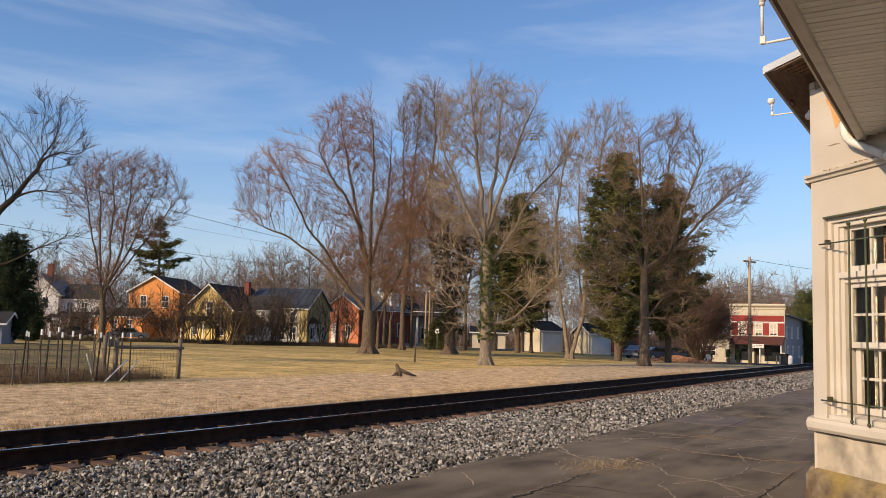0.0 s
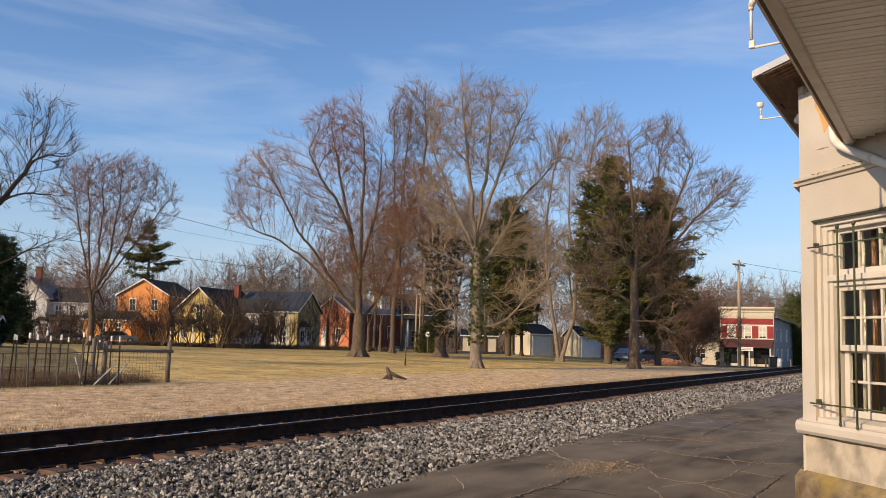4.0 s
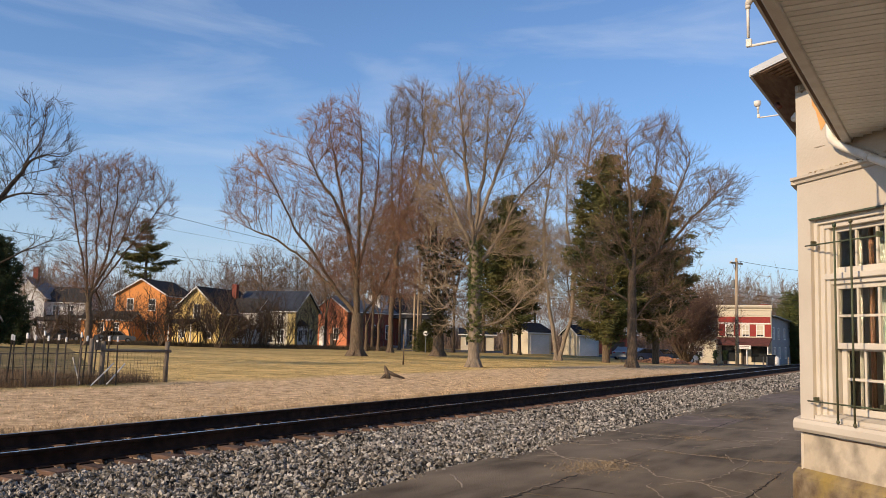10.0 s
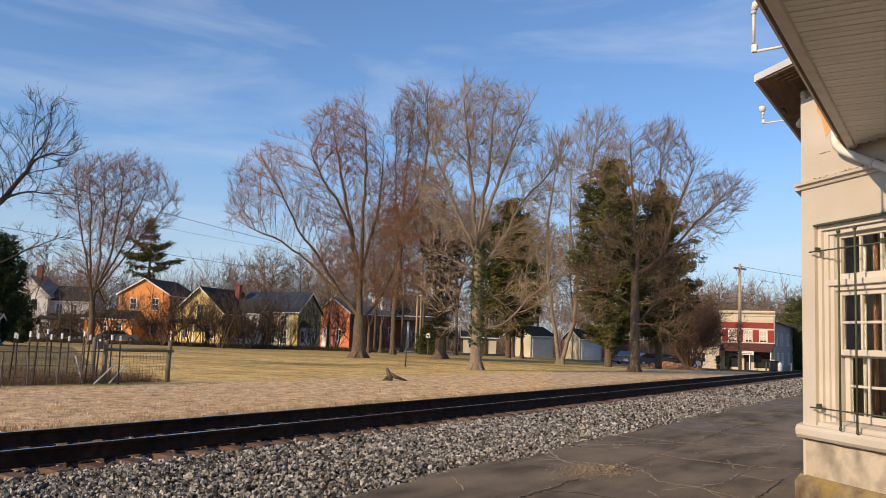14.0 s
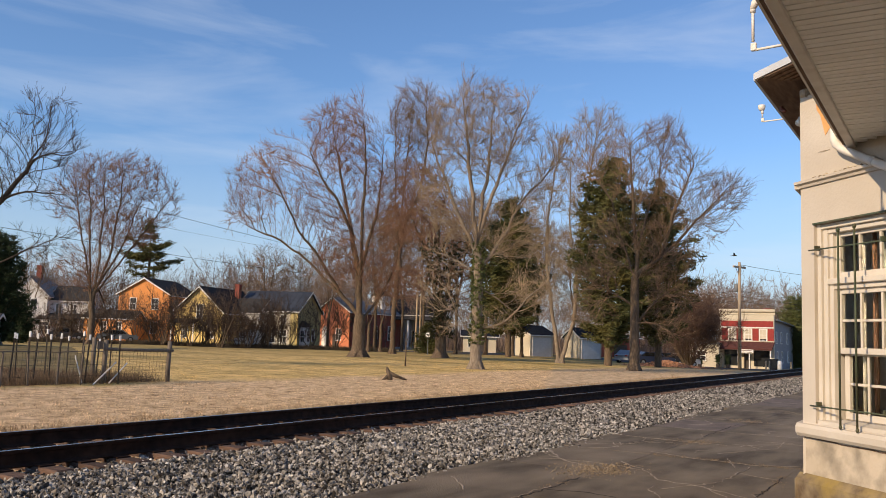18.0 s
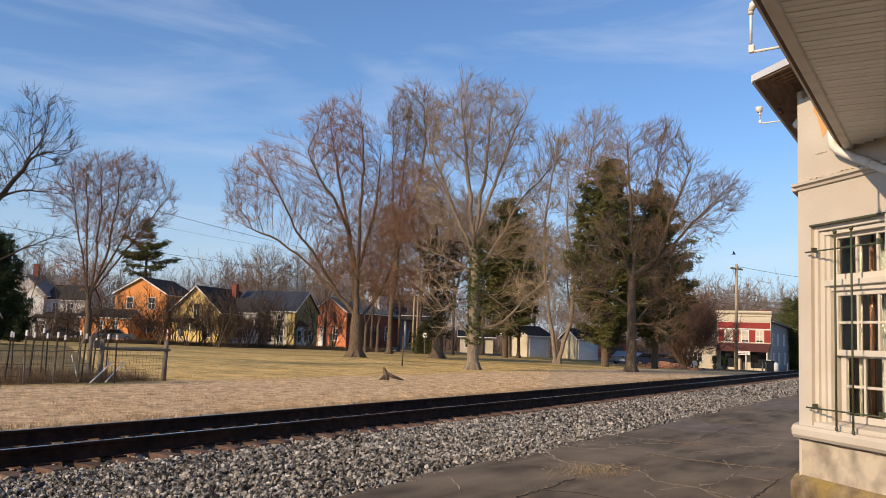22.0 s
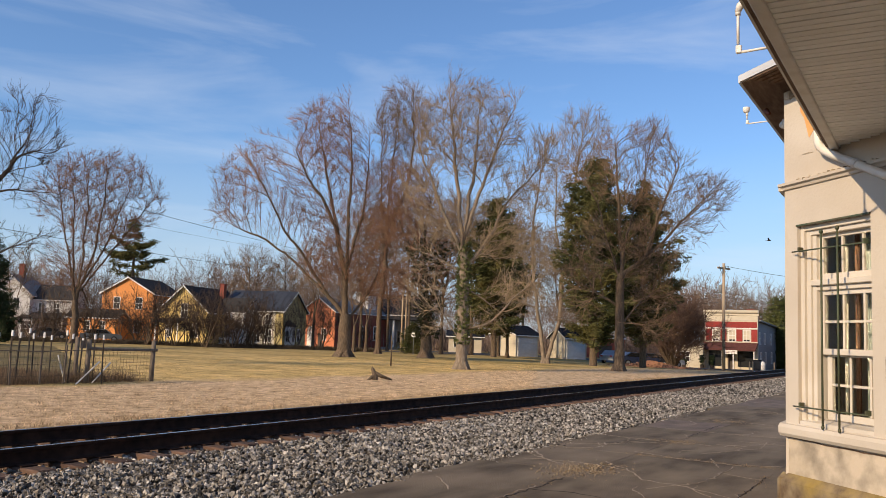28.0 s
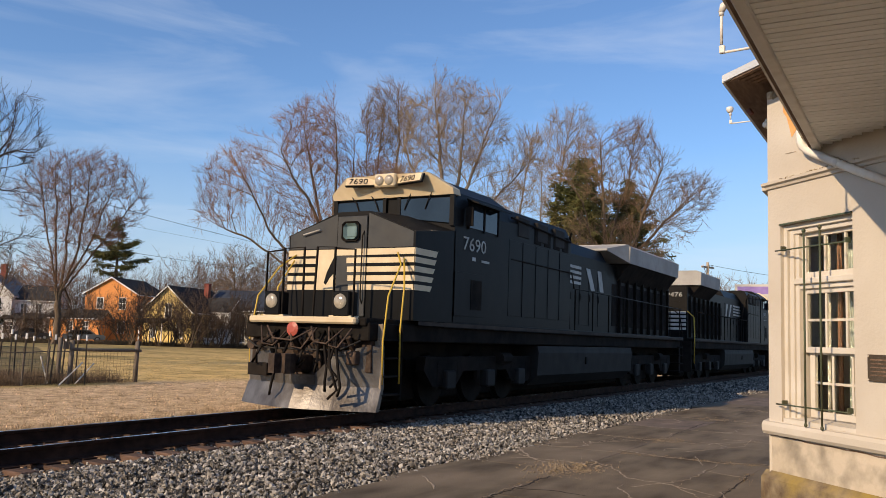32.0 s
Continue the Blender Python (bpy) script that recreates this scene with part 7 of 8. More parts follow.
# ---- train ----
BLACKP = mat("black_loco_paint", (0.0026, 0.0029, 0.0035), (0.0055, 0.0058, 0.0066), 2.5, 0.5, 0.06, 20, c3=(0.013, 0.0112, 0.0098), s3=0.9, amount=0.5, spec=0.09, stretch=(1, 1, .45))
# faded grey of the door, used also for the sun on the nose front
DOORG = mat("faded_and_sunlit_grey_paint", (0.022, 0.024, 0.026), (0.045, 0.047, 0.048), 3, 0.55, 0.06, 20, c3=(0.03, 0.027, 0.022), s3=1.5, amount=.6)
PALEGLASS = mat("pale_green_glass", (0.10, 0.15, 0.14), (0.16, 0.22, 0.205), 2, 0.15, 0, spec=.5)
SILL = mat("dust_on_sill", (0.040, 0.031, 0.024), (0.075, 0.058, 0.044), 3, 0.9, 0.2, 20, c3=(0.02, 0.017, 0.014), s3=1.0, amount=.6)
BLACKD = mat("dusty_black_frame", (0.0062, 0.0055, 0.005), (0.018, 0.0152, 0.0127), 4, 0.9, 0.3, 25, c3=(0.036, 0.027, 0.020), s3=1.2, spec=0.10)
STRIPE = mat("cream_loco_stripe", (0.60, 0.48, 0.30), (0.68, 0.56, 0.37), 4, 0.5, 0.05, 30, c3=(0.42, 0.31, 0.18), s3=1.5, amount=.4)
GREYP = mat("grey_loco_roof", (0.33, 0.315, 0.285), (0.41, 0.39, 0.355), 3, 0.7, 0.1, 30, c3=(0.25, 0.235, 0.21), s3=.8)
TANK = mat("dusty_fuel_tank", (0.020, 0.0188, 0.0175), (0.040, 0.0366, 0.0325), 2, 0.7, 0.1, 20, c3=(0.025, 0.0215, 0.018), s3=.6, spec=.12)
PLOW = mat("worn_steel_plow", (0.075, 0.068, 0.062), (0.22, 0.205, 0.19), 2.2, 0.42, 0.25, 20, metal=.45, c3=(0.04, 0.029, 0.022), s3=1.6, amount=.85)
# tan of the front step panels: dust, and sunlight put into the colour
DUSTP = mat("dusty_sunlit_step_panel", (0.24, 0.19, 0.135), (0.36, 0.29, 0.205), 3, .8, .2, 20, c3=(0.10, 0.075, 0.05), s3=1.8, amount=.7)
YELLOWP = mat("yellow_handrail", (0.50, 0.32, 0.03), (0.58, 0.39, 0.05), 5, 0.5, 0)
WHITEP = mat("white_lettering", (0.38, 0.38, 0.36), (0.50, 0.50, 0.47), 5, 0.6, 0, c3=(0.2, 0.19, 0.17), s3=2.0, amount=.6)
# blue of the sky mirrored in the cab glass is put into its colour
CABGLASS = mat("cab_glass", (0.008, 0.016, 0.03), (0.016, 0.03, 0.05), 1, 0.06, 0, spec=.35)
GRIME = mat("grimy_brown_gear", (0.035, 0.022, 0.015), (0.10, 0.065, 0.045), 9, 0.8, 0.4, 30, c3=(0.02, 0.015, 0.012), s3=4, vary=.3)
LAMPG = mat("lamp_glass", (0.13, 0.10, 0.075), (0.30, 0.25, 0.19), 9, 0.15, .2, 30, spec=.8)
_l = LAMPG.node_tree.nodes["Principled BSDF"]
_l.inputs["Emission Color"].default_value, _l.inputs["Emission Strength"].default_value = (1.0, 0.82, 0.55, 1), 0.16
REDT = mat("red_lens", (0.30, 0.06, 0.04), (0.40, 0.09, 0.06), 6, .4, 0)
PALE = mat("pale_trailer_side", (0.50, 0.47, 0.42), (0.58, 0.55, 0.50), 2, .6, .1, 20, c3=(0.40, .37, .33), s3=.5)
PURPLE = mat("purple_panel", (0.24, 0.16, 0.42), (0.30, 0.21, 0.5), 3, .6, 0)


def lettering(text, size, m, material, parent, name="number", width=1.0):
    """Letters as a thin mesh; m puts their lower left, x along, z up, facing -y."""
    cu = bpy.data.curves.new(name, "FONT")
    cu.body, cu.size, cu.extrude, cu.resolution_u = text, size, 0.004, 2
    tmp = bpy.data.objects.new(name, cu)
    scene.collection.objects.link(tmp)
    me = bpy.data.meshes.new_from_object(tmp.evaluated_get(bpy.context.evaluated_depsgraph_get()))
    bpy.data.objects.remove(tmp)
    bpy.data.curves.remove(cu)
    me.transform(m @ Matrix.Rotation(math.pi / 2, 4, "X") @ Matrix.Diagonal((width, 1, 1, 1)))
    me.materials.clear()
    me.materials.append(material)
    return part(name, me, None, parent)


def loft(a, b):
    """A solid between two outlines of the same count."""
    n = len(a)
    return Geo().add(list(a) + list(b), [tuple(range(n - 1, -1, -1)), tuple(range(n, 2 * n))] + [(i, (i + 1) % n, n + (i + 1) % n, n + i) for i in range(n)])


SIDE_R = Matrix.Rotation(math.pi, 4, "Z")   # letters on the +y side run towards -x


def bogie(loco, xs, wheels):
    b = part("bogie_frame", Geo().box(min(xs) - .9, max(xs) + .9, -.75, .75, .62, .95), BLACKD, loco)
    for s in (-1, 1):
        y0, y1 = (s * 1.02, s * 1.22)
        part("side_frame", Geo().prism([(min(xs) - .95, .75), (min(xs) - .6, .42), (min(xs) + .4, .45), (min(xs) + .7, .72), (max(xs) - .7, .72), (max(xs) - .4, .45), (max(xs) + .6, .42), (max(xs) + .95, .75), (max(xs) + .9, 1.02), (min(xs) - .9, 1.02)], "y", y0, y1), BLACKD, b)
        for x in xs:
            part("axle_box", Geo().box(x - .2, x + .2, s * 1.1, s * 1.32, .36, .74, .03), TANK, b)
            for q in (-.42, .42):
                part("spring", Geo().cyl((x + q, s * 1.14, .5), (x + q, s * 1.14, .9), .09, 8), BLACKD, b)
        part("brake_cylinder", Geo().cyl((min(xs) + .75, s * 1.3, .98), (min(xs) + 1.25, s * 1.3, .98), .13, 10), BLACKD, b)
    for x in xs:
        w_ = part("wheel_set", Geo().cyl((0, -.82, 0), (0, -.68, 0), .53, 20).cyl((0, .68, 0), (0, .82, 0), .53, 20).cyl((0, -.8, 0), (0, .8, 0), .09, 8).cyl((0, -.70, 0), (0, -.66, 0), .57, 20).cyl((0, .66, 0), (0, .70, 0), .57, 20), BLACKD, loco, at=pose(x, 0, .53))
        wheels.append(w_)


def locomotive(number, label, m, hood_end=False):
    """Nose at x 0 and body towards -x; z from the rail head."""
    L_ = thing("locomotive", m, label, "locomotive")
    wheels = []
    part("frame", Geo().box(-20.2, 1.25, -1.4, 1.4, 1.30, 1.62, .02), BLACKD, L_)
    part("walkway", Geo().box(-20.3, -1.2, -1.5, 1.5, 1.60, 1.72, .01), BLACKP, L_)
    part("sill_stripe", Geo().box(-20.2, -.2, 1.5, 1.506, 1.615, 1.69).box(-20.2, -.2, -1.506, -1.5, 1.615, 1.69), SILL, L_, "dusty brown sill")
    part("front_deck", Geo().box(-1.2, 1.3, -1.35, 1.35, 1.56, 1.70, .02), BLACKD, L_)
    # nose
    fa = [(0, -1.5, 1.7), (0, 1.5, 1.7), (0, 1.5, 3.36), (0, .42, 3.79), (0, -.30, 3.79), (0, -1.5, 3.36)]
    fb = [(-1.55, -1.5, 1.7), (-1.55, 1.5, 1.7), (-1.55, 1.5, 3.56), (-1.55, .42, 3.90), (-1.55, -.30, 3.90), (-1.55, -1.5, 3.56)]
    nose = part("nose", loft(fa, fb), BLACKP, L_)
    for k in range(5):
        z1 = 3.056 - k * .172
        z0 = z1 - (.105 if k else .12)
        part("stripe", Geo().box(.002, .008, -1.49, 1.49, z0, z1), STRIPE, nose)
        for s in (-1, 1):
            part("stripe", Geo().prism([(0.0, z0), (-.78 + .05 * k, z0), (-.85 + .05 * k, z1), (0.0, z1)], "y", s * 1.502, s * 1.508), STRIPE, nose)
    part("logo_panel", Geo().box(.009, .013, -.80, -.02, 2.26, 3.0), STRIPE, nose)
    part("logo_mark", Geo().prism([(y * .9 - .36, z) for y, z in ((-.18, 2.36), (-.24, 2.40), (-.16, 2.62), (-.05, 2.80), (.06, 2.97), (.15, 2.9), (.09, 2.76), (.12, 2.6), (.02, 2.58), (-.08, 2.5))], "x", .014, .017), BLACKP, nose, "dark emblem shape")
    door = part("nose_door", Geo().box(.012, .034, -.28, .42, 1.75, 3.70, .012), DOORG, nose, "faded grey nose door")
    # grey laid over the black nose front holds its sunlight in the colour
    for a_, b_ in ((-1.46, -.30), (.44, 1.46)):
        part("nose_panel", Geo().prism([(a_, 3.075), (b_, 3.075), (b_, 3.75 if abs(b_) < .6 else 3.36), (a_, 3.75 if abs(a_) < .6 else 3.36)], "x", .002, .007), DOORG, nose)
    part("door_trim", Geo().box(.034, .040, -.28, .42, 2.93, 3.056), STRIPE, door)
    for k in range(1, 5):
        part("door_trim", Geo().box(.034, .040, -.05 + .02 * k, .42, 3.056 - k * .172 - .105, 3.056 - k * .172), STRIPE, door)
    part("door_window", Geo().box(.034, .045, -.10, .22, 3.24, 3.55, .06), PALEGLASS, door)
    part("door_window_frame", Geo().box(.030, .040, -.14, .26, 3.20, 3.59, .06), BLACKD, door)
    part("door_handle", Geo().tube([(.03, .36, 2.0), (.09, .36, 2.1), (.09, .36, 3.3), (.03, .36, 3.4)], .014, 6), BLACKD, door)
    part("nose_handle", Geo().tube([(.0, -.7, 3.42), (.06, -.7, 3.45), (.06, -1.1, 3.36), (.0, -1.1, 3.32)], .014, 6), GREYP, nose)
    # cab
    cab_poly = [(-1.5, 1.72), (1.5, 1.72), (1.5, 4.05), (1.42, 4.38), (.98, 4.68), (0, 4.74), (-.98, 4.68), (-1.42, 4.38), (-1.5, 4.05)]
    cab = part("cab", Geo().prism(cab_poly, "x", -4.1, -1.5), BLACKP, L_)
    brow = [(-1.42, 1.5, 4.30), (-1.42, -1.5, 4.30), (-1.36, -1.5, 4.42), (-1.18, -1.0, 4.74), (-1.18, 1.0, 4.74), (-1.36, 1.5, 4.42)]
    brow_b = [(x - .3, y, z) for x, y, z in brow]
    part("brow", loft(brow, brow_b), STRIPE, cab, "cream cab brow")
    for s in (-1, 1):
        part("number_board", Geo().box(-.02, .03, -.36, .36, -.10, .12, .02, m=Matrix.Translation((-1.2, s * .62, 4.6)) @ Matrix.Rotation(radians(14 * -s), 4, "Z") @ Matrix.Rotation(radians(-20), 4, "Y")), BLACKP, cab)
        part("number_plate", Geo().box(.03, .068, -.33, .33, -.075, .095, m=Matrix.Translation((-1.2, s * .62, 4.6)) @ Matrix.Rotation(radians(14 * -s), 4, "Z") @ Matrix.Rotation(radians(-20), 4, "Y")), STRIPE, cab)
        lettering(number, .19, Matrix.Translation((-1.2, s * .62, 4.6)) @ Matrix.Rotation(radians(14 * -s), 4, "Z") @ Matrix.Rotation(radians(-20), 4, "Y") @ Matrix.Translation((.075, -.27, -.06)) @ Matrix.Rotation(math.pi / 2, 4, "Z"), BLACKP, cab, "number", 1.15)
        # windscreens, wipers
        part("windscreen", Geo().prism([(s * .22, 3.86), (s * 1.40, 3.72), (s * 1.40, 4.24), (s * .22, 4.26)], "x", -1.5, -1.455), CABGLASS, cab, "dark windscreen with the reflected sky's blue in its colour")
        part("screen_frame", Geo().box(-1.5, -1.44, s * .14, s * .22, 3.8, 4.3), BLACKP, cab)
        part("screen_frame", Geo().box(-1.5, -1.44, s * 1.40, s * 1.5, 3.66, 4.3), BLACKP, cab)
        for q in (.5, 1.0):
            part("wiper", Geo().tube([(-1.40, s * q, 4.36), (-1.43, s * (q - .1), 4.22), (-1.44, s * (q - .18), 4.02)], .012, 5), BLACKD, cab)
        part("side_window", Geo().box(-3.45, -2.1, s * 1.5, s * 1.515, 3.70, 4.22, .004), CABGLASS, cab)
        part("window_frame", Geo().box(-3.5, -3.45, s * 1.5, s * 1.53, 3.66, 4.26).box(-2.1, -2.05, s * 1.5, s * 1.53, 3.66, 4.26).box(-2.82, -2.76, s * 1.5, s * 1.53, 3.66, 4.26).box(-3.5, -2.05, s * 1.5, s * 1.53, 4.22, 4.26), BLACKD, cab)
        part("window_shade", Geo().prism([(s * 1.5, 4.3), (s * 1.78, 4.2), (s * 1.78, 4.17), (s * 1.5, 4.26)], "x", -3.6, -2.0), BLACKP, cab)
        part("mirror", Geo().box(-1.95, -1.9, s * 1.52, s * 1.7, 3.7, 4.1, .01), BLACKD, cab)
        part("cab_door", Geo().box(-2.9, -1.55, s * 1.5, s * 1.512, 1.85, 2.75, .004), BLACKP, cab)
        part("vent", Geo().box(-2.75, -2.25, s * 1.512, s * 1.52, 2.0, 2.62), BLACKD, cab)
        # front corner steps and grab rails
        for k in range(4):
            part("step", Geo().box(.35, .95, s * 1.05, s * 1.5, .35 + k * .32, .38 + k * .32), BLACKD, L_)
        part("step_panel", Geo().box(.95, .99, s * 1.0, s * 1.5, .25, 1.6, .01), DUSTP, L_, "step panel, tan with dust and with sunlight in its colour")
        part("step_panel", Geo().box(.30, .34, s * 1.0, s * 1.5, .25, 1.6, .01), BLACKD, L_)
        part("step_hole", Geo().box(.988, .994, s * 1.18, s * 1.3, .62, .9, .03), BLACKD, L_)
        part("grab_rail", Geo().tube([(.95, s * 1.5, .55), (1.0, s * 1.52, 1.3), (.85, s * 1.5, 2.1), (.35, s * 1.42, 2.7), (.12, s * 1.2, 2.95)], .017, 7), YELLOWP, L_, "yellow grab rail", smooth=True)
        part("grab_rail", Geo().tube([(.4, s * 1.5, .55), (.42, s * 1.5, 1.5), (.3, s * 1.48, 2.3), (.05, s * 1.3, 2.85)], .017, 7), YELLOWP, L_, "yellow grab rail", smooth=True)
        # ditch lights on the front deck
        dl = part("light_box", Geo().box(1.0, 1.28, s * .60, s * .96, 1.72, 2.16, .02), BLACKP, L_)
        part("ditch_light", Geo().lathe([(.13, 0), (.135, .02), (.105, .045), (.05, .06)], 16, m=Matrix.Translation((1.28, s * .78, 1.98)) @ Matrix.Rotation(math.pi / 2, 4, "Y")), LAMPG, dl, "round headlamp", smooth=True)
        part("light_bar", Geo().box(1.0, 1.26, s * .52, s * 1.0, 1.70, 1.73), STRIPE, dl)
        part("end_rail", Geo().tube([(1.22, s * .58, 1.7), (1.22, s * .58, 2.95), (1.18, s * .15, 2.97), (1.2, s * .12, 1.7)], .025, 6), BLACKD, L_)
        part("end_rail", Geo().tube([(1.2, s * 1.0, 1.7), (1.2, s * 1.0, 2.9), (1.2, s * .58, 2.93)], .022, 6), BLACKD, L_)
    hl = part("headlight_box", Geo().box(-1.3, -1.12, -.26, .26, 4.48, 4.76, .03), STRIPE, cab)
    for s in (-1, 1):
        part("headlight", Geo().lathe([(.1, 0), (.105, .02), (.08, .04), (.03, .05)], 14, m=Matrix.Translation((-1.12, s * .12, 4.62)) @ Matrix.Rotation(math.pi / 2, 4, "Y")), LAMPG, hl, smooth=True)
    part("antenna_dome", Geo().lathe([(.2, 4.74), (.2, 4.8), (.1, 4.86)], 10, m=Matrix.Translation((-2.2, 0, 0))), BLACKD, cab)
    # front end: anticlimber, pilot plow, coupler, hoses
    part("anticlimber", Geo().box(1.1, 1.42, -1.2, 1.2, 1.58, 1.70, .03), STRIPE, L_, "cream anticlimber step")
    part("pilot_plate", Geo().box(.95, 1.1, -1.35, 1.35, .75, 1.58, .01), GRIME, L_)
    # dark block added in place of traction gear, blacking out the gaps below
    part("underframe_block", Geo().box(-19.6, .3, -.7, .7, .14, 1.3, .05), BLACKD, L_)
    n = 8
    fr_ = [(1.62 - .48 * abs(i / n * 2 - 1) ** 1.5, (i / n * 2 - 1) * 1.52) for i in range(n + 1)]
    g = Geo()
    for x_, y_ in fr_:
        e_ = abs(y_) / 1.52
        g.v += [(x_, y_, .09), (x_ - .17, y_ * .99, .5), (x_ - .15, y_, .95 + .3 * e_ if e_ > .3 else .68), (x_ - .24, y_ * .98, .93 + .3 * e_ if e_ > .3 else .66), (x_ - .30, y_ * .97, .5), (x_ - .10, y_, .09)]
    for i in range(n):
        for k in range(6):
            a = i * 6 + k
            b = i * 6 + (k + 1) % 6
            g.f.append((a, b, b + 6, a + 6))
    g.f += [(5, 4, 3, 2, 1, 0), tuple(n * 6 + k for k in range(6))]
    part("plow", g, PLOW, L_, "worn steel plow", smooth=False)
    part("plow_box", Geo().box(1.22, 1.58, -.95, -.45, .62, .84, .01, m=Matrix.Rotation(radians(-6), 4, "Z")), BLACKD, L_)
    cp = part("coupler", Geo().box(1.0, 1.72, -.14, .14, .72, 1.02, .03), GRIME, L_)
    part("knuckle", Geo().prism([(1.72, -.2), (2.0, -.17), (2.02, -.02), (1.88, .0), (1.88, .1), (2.0, .2), (1.9, .24), (1.72, .2)], "z", .70, 1.04), GRIME, cp)
    part("coupler_pocket", Geo().box(1.1, 1.16, -.32, .32, .6, 1.2, .02), GRIME, L_)
    part("lift_bar", Geo().tube([(1.36, -1.3, 1.3), (1.45, -.95, 1.14), (1.5, -.5, 1.12), (1.5, .5, 1.12), (1.45, .95, 1.14), (1.36, 1.3, 1.3)], .018, 6), TANK, L_, "grey uncoupling bar", smooth=True)
    part("marker", Geo().lathe([(.12, 0), (.13, .03), (.06, .05)], 12, m=Matrix.Translation((1.43, -.12, 1.47)) @ Matrix.Rotation(math.pi / 2, 4, "Y")), REDT, L_, "red round marker")
    rr_ = random.Random(5)
    for k, (y_, low) in enumerate(((.98, .35), (.88, .3), (.80, .42), (.92, .5), (-.42, .3), (.5, .74), (-.3, .8), (-.8, .85), (.2, .8))):
        j = [rr_.uniform(-.1, .1) for _ in range(6)]
        part("hose", Geo().tube([(1.25, y_ * .7 + j[0], 1.45), (1.5, y_ * .85 + j[1], 1.22), (1.64 + j[2] * .5, y_ + j[3], .85), (1.66, y_ + .1 + j[4], low + .16), (1.6, y_ + j[5] * .6, low)], .024, 6), BLACKD, L_, smooth=True)
    for y_, w_, d_ in ((-.55, .34, .3), (.1, .3, .34), (.62, .36, .24), (-.2, .55, .2), (.9, .25, .3)):
        part("cable_loop", Geo().tube([(1.40, y_ - w_, 1.52), (1.55, y_ - w_ * .5, 1.5 - d_), (1.58, y_ + w_ * .3, 1.47 - d_), (1.42, y_ + w_, 1.5)], .018, 6), GRIME, L_, smooth=True)
    for k in range(9):
        y_ = -1.15 + k * .28 + rr_.uniform(-.08, .08)
        part("air_valve", Geo().cyl((1.08, y_, 1.2 + rr_.uniform(-.25, .2)), (1.24 + rr_.uniform(0, .14), y_, 1.25 + rr_.uniform(-.1, .1)), rr_.uniform(.04, .09), 8), GRIME, L_)
    for y_, z_, w_, h_ in ((-.75, 1.3, .22, .2), (.7, 1.25, .3, .26), (.1, 1.36, .26, .18), (1.05, 1.0, .2, .24)):
        part("pilot_box", Geo().box(1.08, 1.3, y_ - w_ / 2, y_ + w_ / 2, z_ - h_ / 2, z_ + h_ / 2, .02), GRIME, L_)
    # hoods
    hood = part("equipment_hood", Geo().prism([(-1.46, 1.72), (1.46, 1.72), (1.46, 4.1), (1.3, 4.42), (-1.3, 4.42), (-1.46, 4.1)], "x", -8.1, -4.1), BLACKP, L_)
    eng = part("engine_hood", Geo().prism([(-1.05, 1.72), (1.05, 1.72), (1.05, 3.9), (.85, 4.25), (-.85, 4.25), (-1.05, 3.9)], "x", -12.3, -8.1), BLACKP, L_)
    rear = part("radiator_hood", Geo().prism([(-1.05, 1.72), (1.05, 1.72), (1.05, 3.9), (-1.05, 3.9)], "x", -19.8, -12.3), BLACKP, L_)
    part("exhaust", Geo().box(-11.2, -10.2, -.3, .3, 4.25, 4.42, .03), GREYP, eng)
    part("roof_hatch", Geo().box(-9.9, -9.0, -.5, .5, 4.25, 4.36, .02), GREYP, eng)
    RF = -15.6 if hood_end else -13.2
    rad = part("radiator", Geo().prism([(-1.52, 3.98), (1.52, 3.98), (1.54, 4.5), (1.35, 4.6), (-1.35, 4.6), (-1.54, 4.5)], "x", -19.4, RF), GREYP, L_, "grey overhanging radiator")
    part("radiator_nose", loft([(RF + 1.0, y, z) for y, z in ((-1.1, 4.3), (1.1, 4.3), (1.1, 4.36), (-1.1, 4.36))], [(RF, y, z) for y, z in ((-1.52, 3.98), (1.52, 3.98), (1.5, 4.58), (-1.5, 4.58))]), GREYP, rad)
    part("radiator_throat", Geo().prism([(-1.05, 3.5), (1.05, 3.4), (1.5, 3.98), (-1.5, 3.98)], "x", -19.3, RF - .1), BLACKD, rad)
    for s in (-1, 1):
        for k in range(5):
            part("hood_door", Geo().box(-8.0 + k * .78, -7.3 + k * .78, s * 1.46, s * 1.472, 1.95, 3.7, .004), BLACKP, hood)
        for k in range(4):
            part("vent", Geo().box(-7.9 + k * .62, -7.5 + k * .62, s * 1.3, s * 1.475, 3.75, 4.15, .01), BLACKD, hood)
        for k in range(5):
            part("hood_door", Geo().box(-12.2 + k * .8, -11.5 + k * .8, s * 1.05, s * 1.062, 1.9, 3.6, .004), BLACKP, eng)
            part("door_latch", Geo().box(-11.58 + k * .8, -11.53 + k * .8, s * 1.062, s * 1.08, 2.6, 2.8), TANK, eng)
        for k in range(8):
            part("rib", Geo().box(-19.5 + k * .85, -19.42 + k * .85, s * 1.05, s * 1.14, 1.75, 3.5), BLACKD, rear)
            part("hood_door", Geo().box(-19.35 + k * .85, -18.8 + k * .85, s * 1.05, s * 1.06, 1.95, 3.3, .004), BLACKD, rear)
        # painted mark on the side: bars and blocks
        for k in range(4):
            part("mark_bar", Geo().box(-10.0, -8.2 + .1 * k, s * 1.066, s * 1.072, 3.50 - k * .15, 3.58 - k * .15), WHITEP, eng)
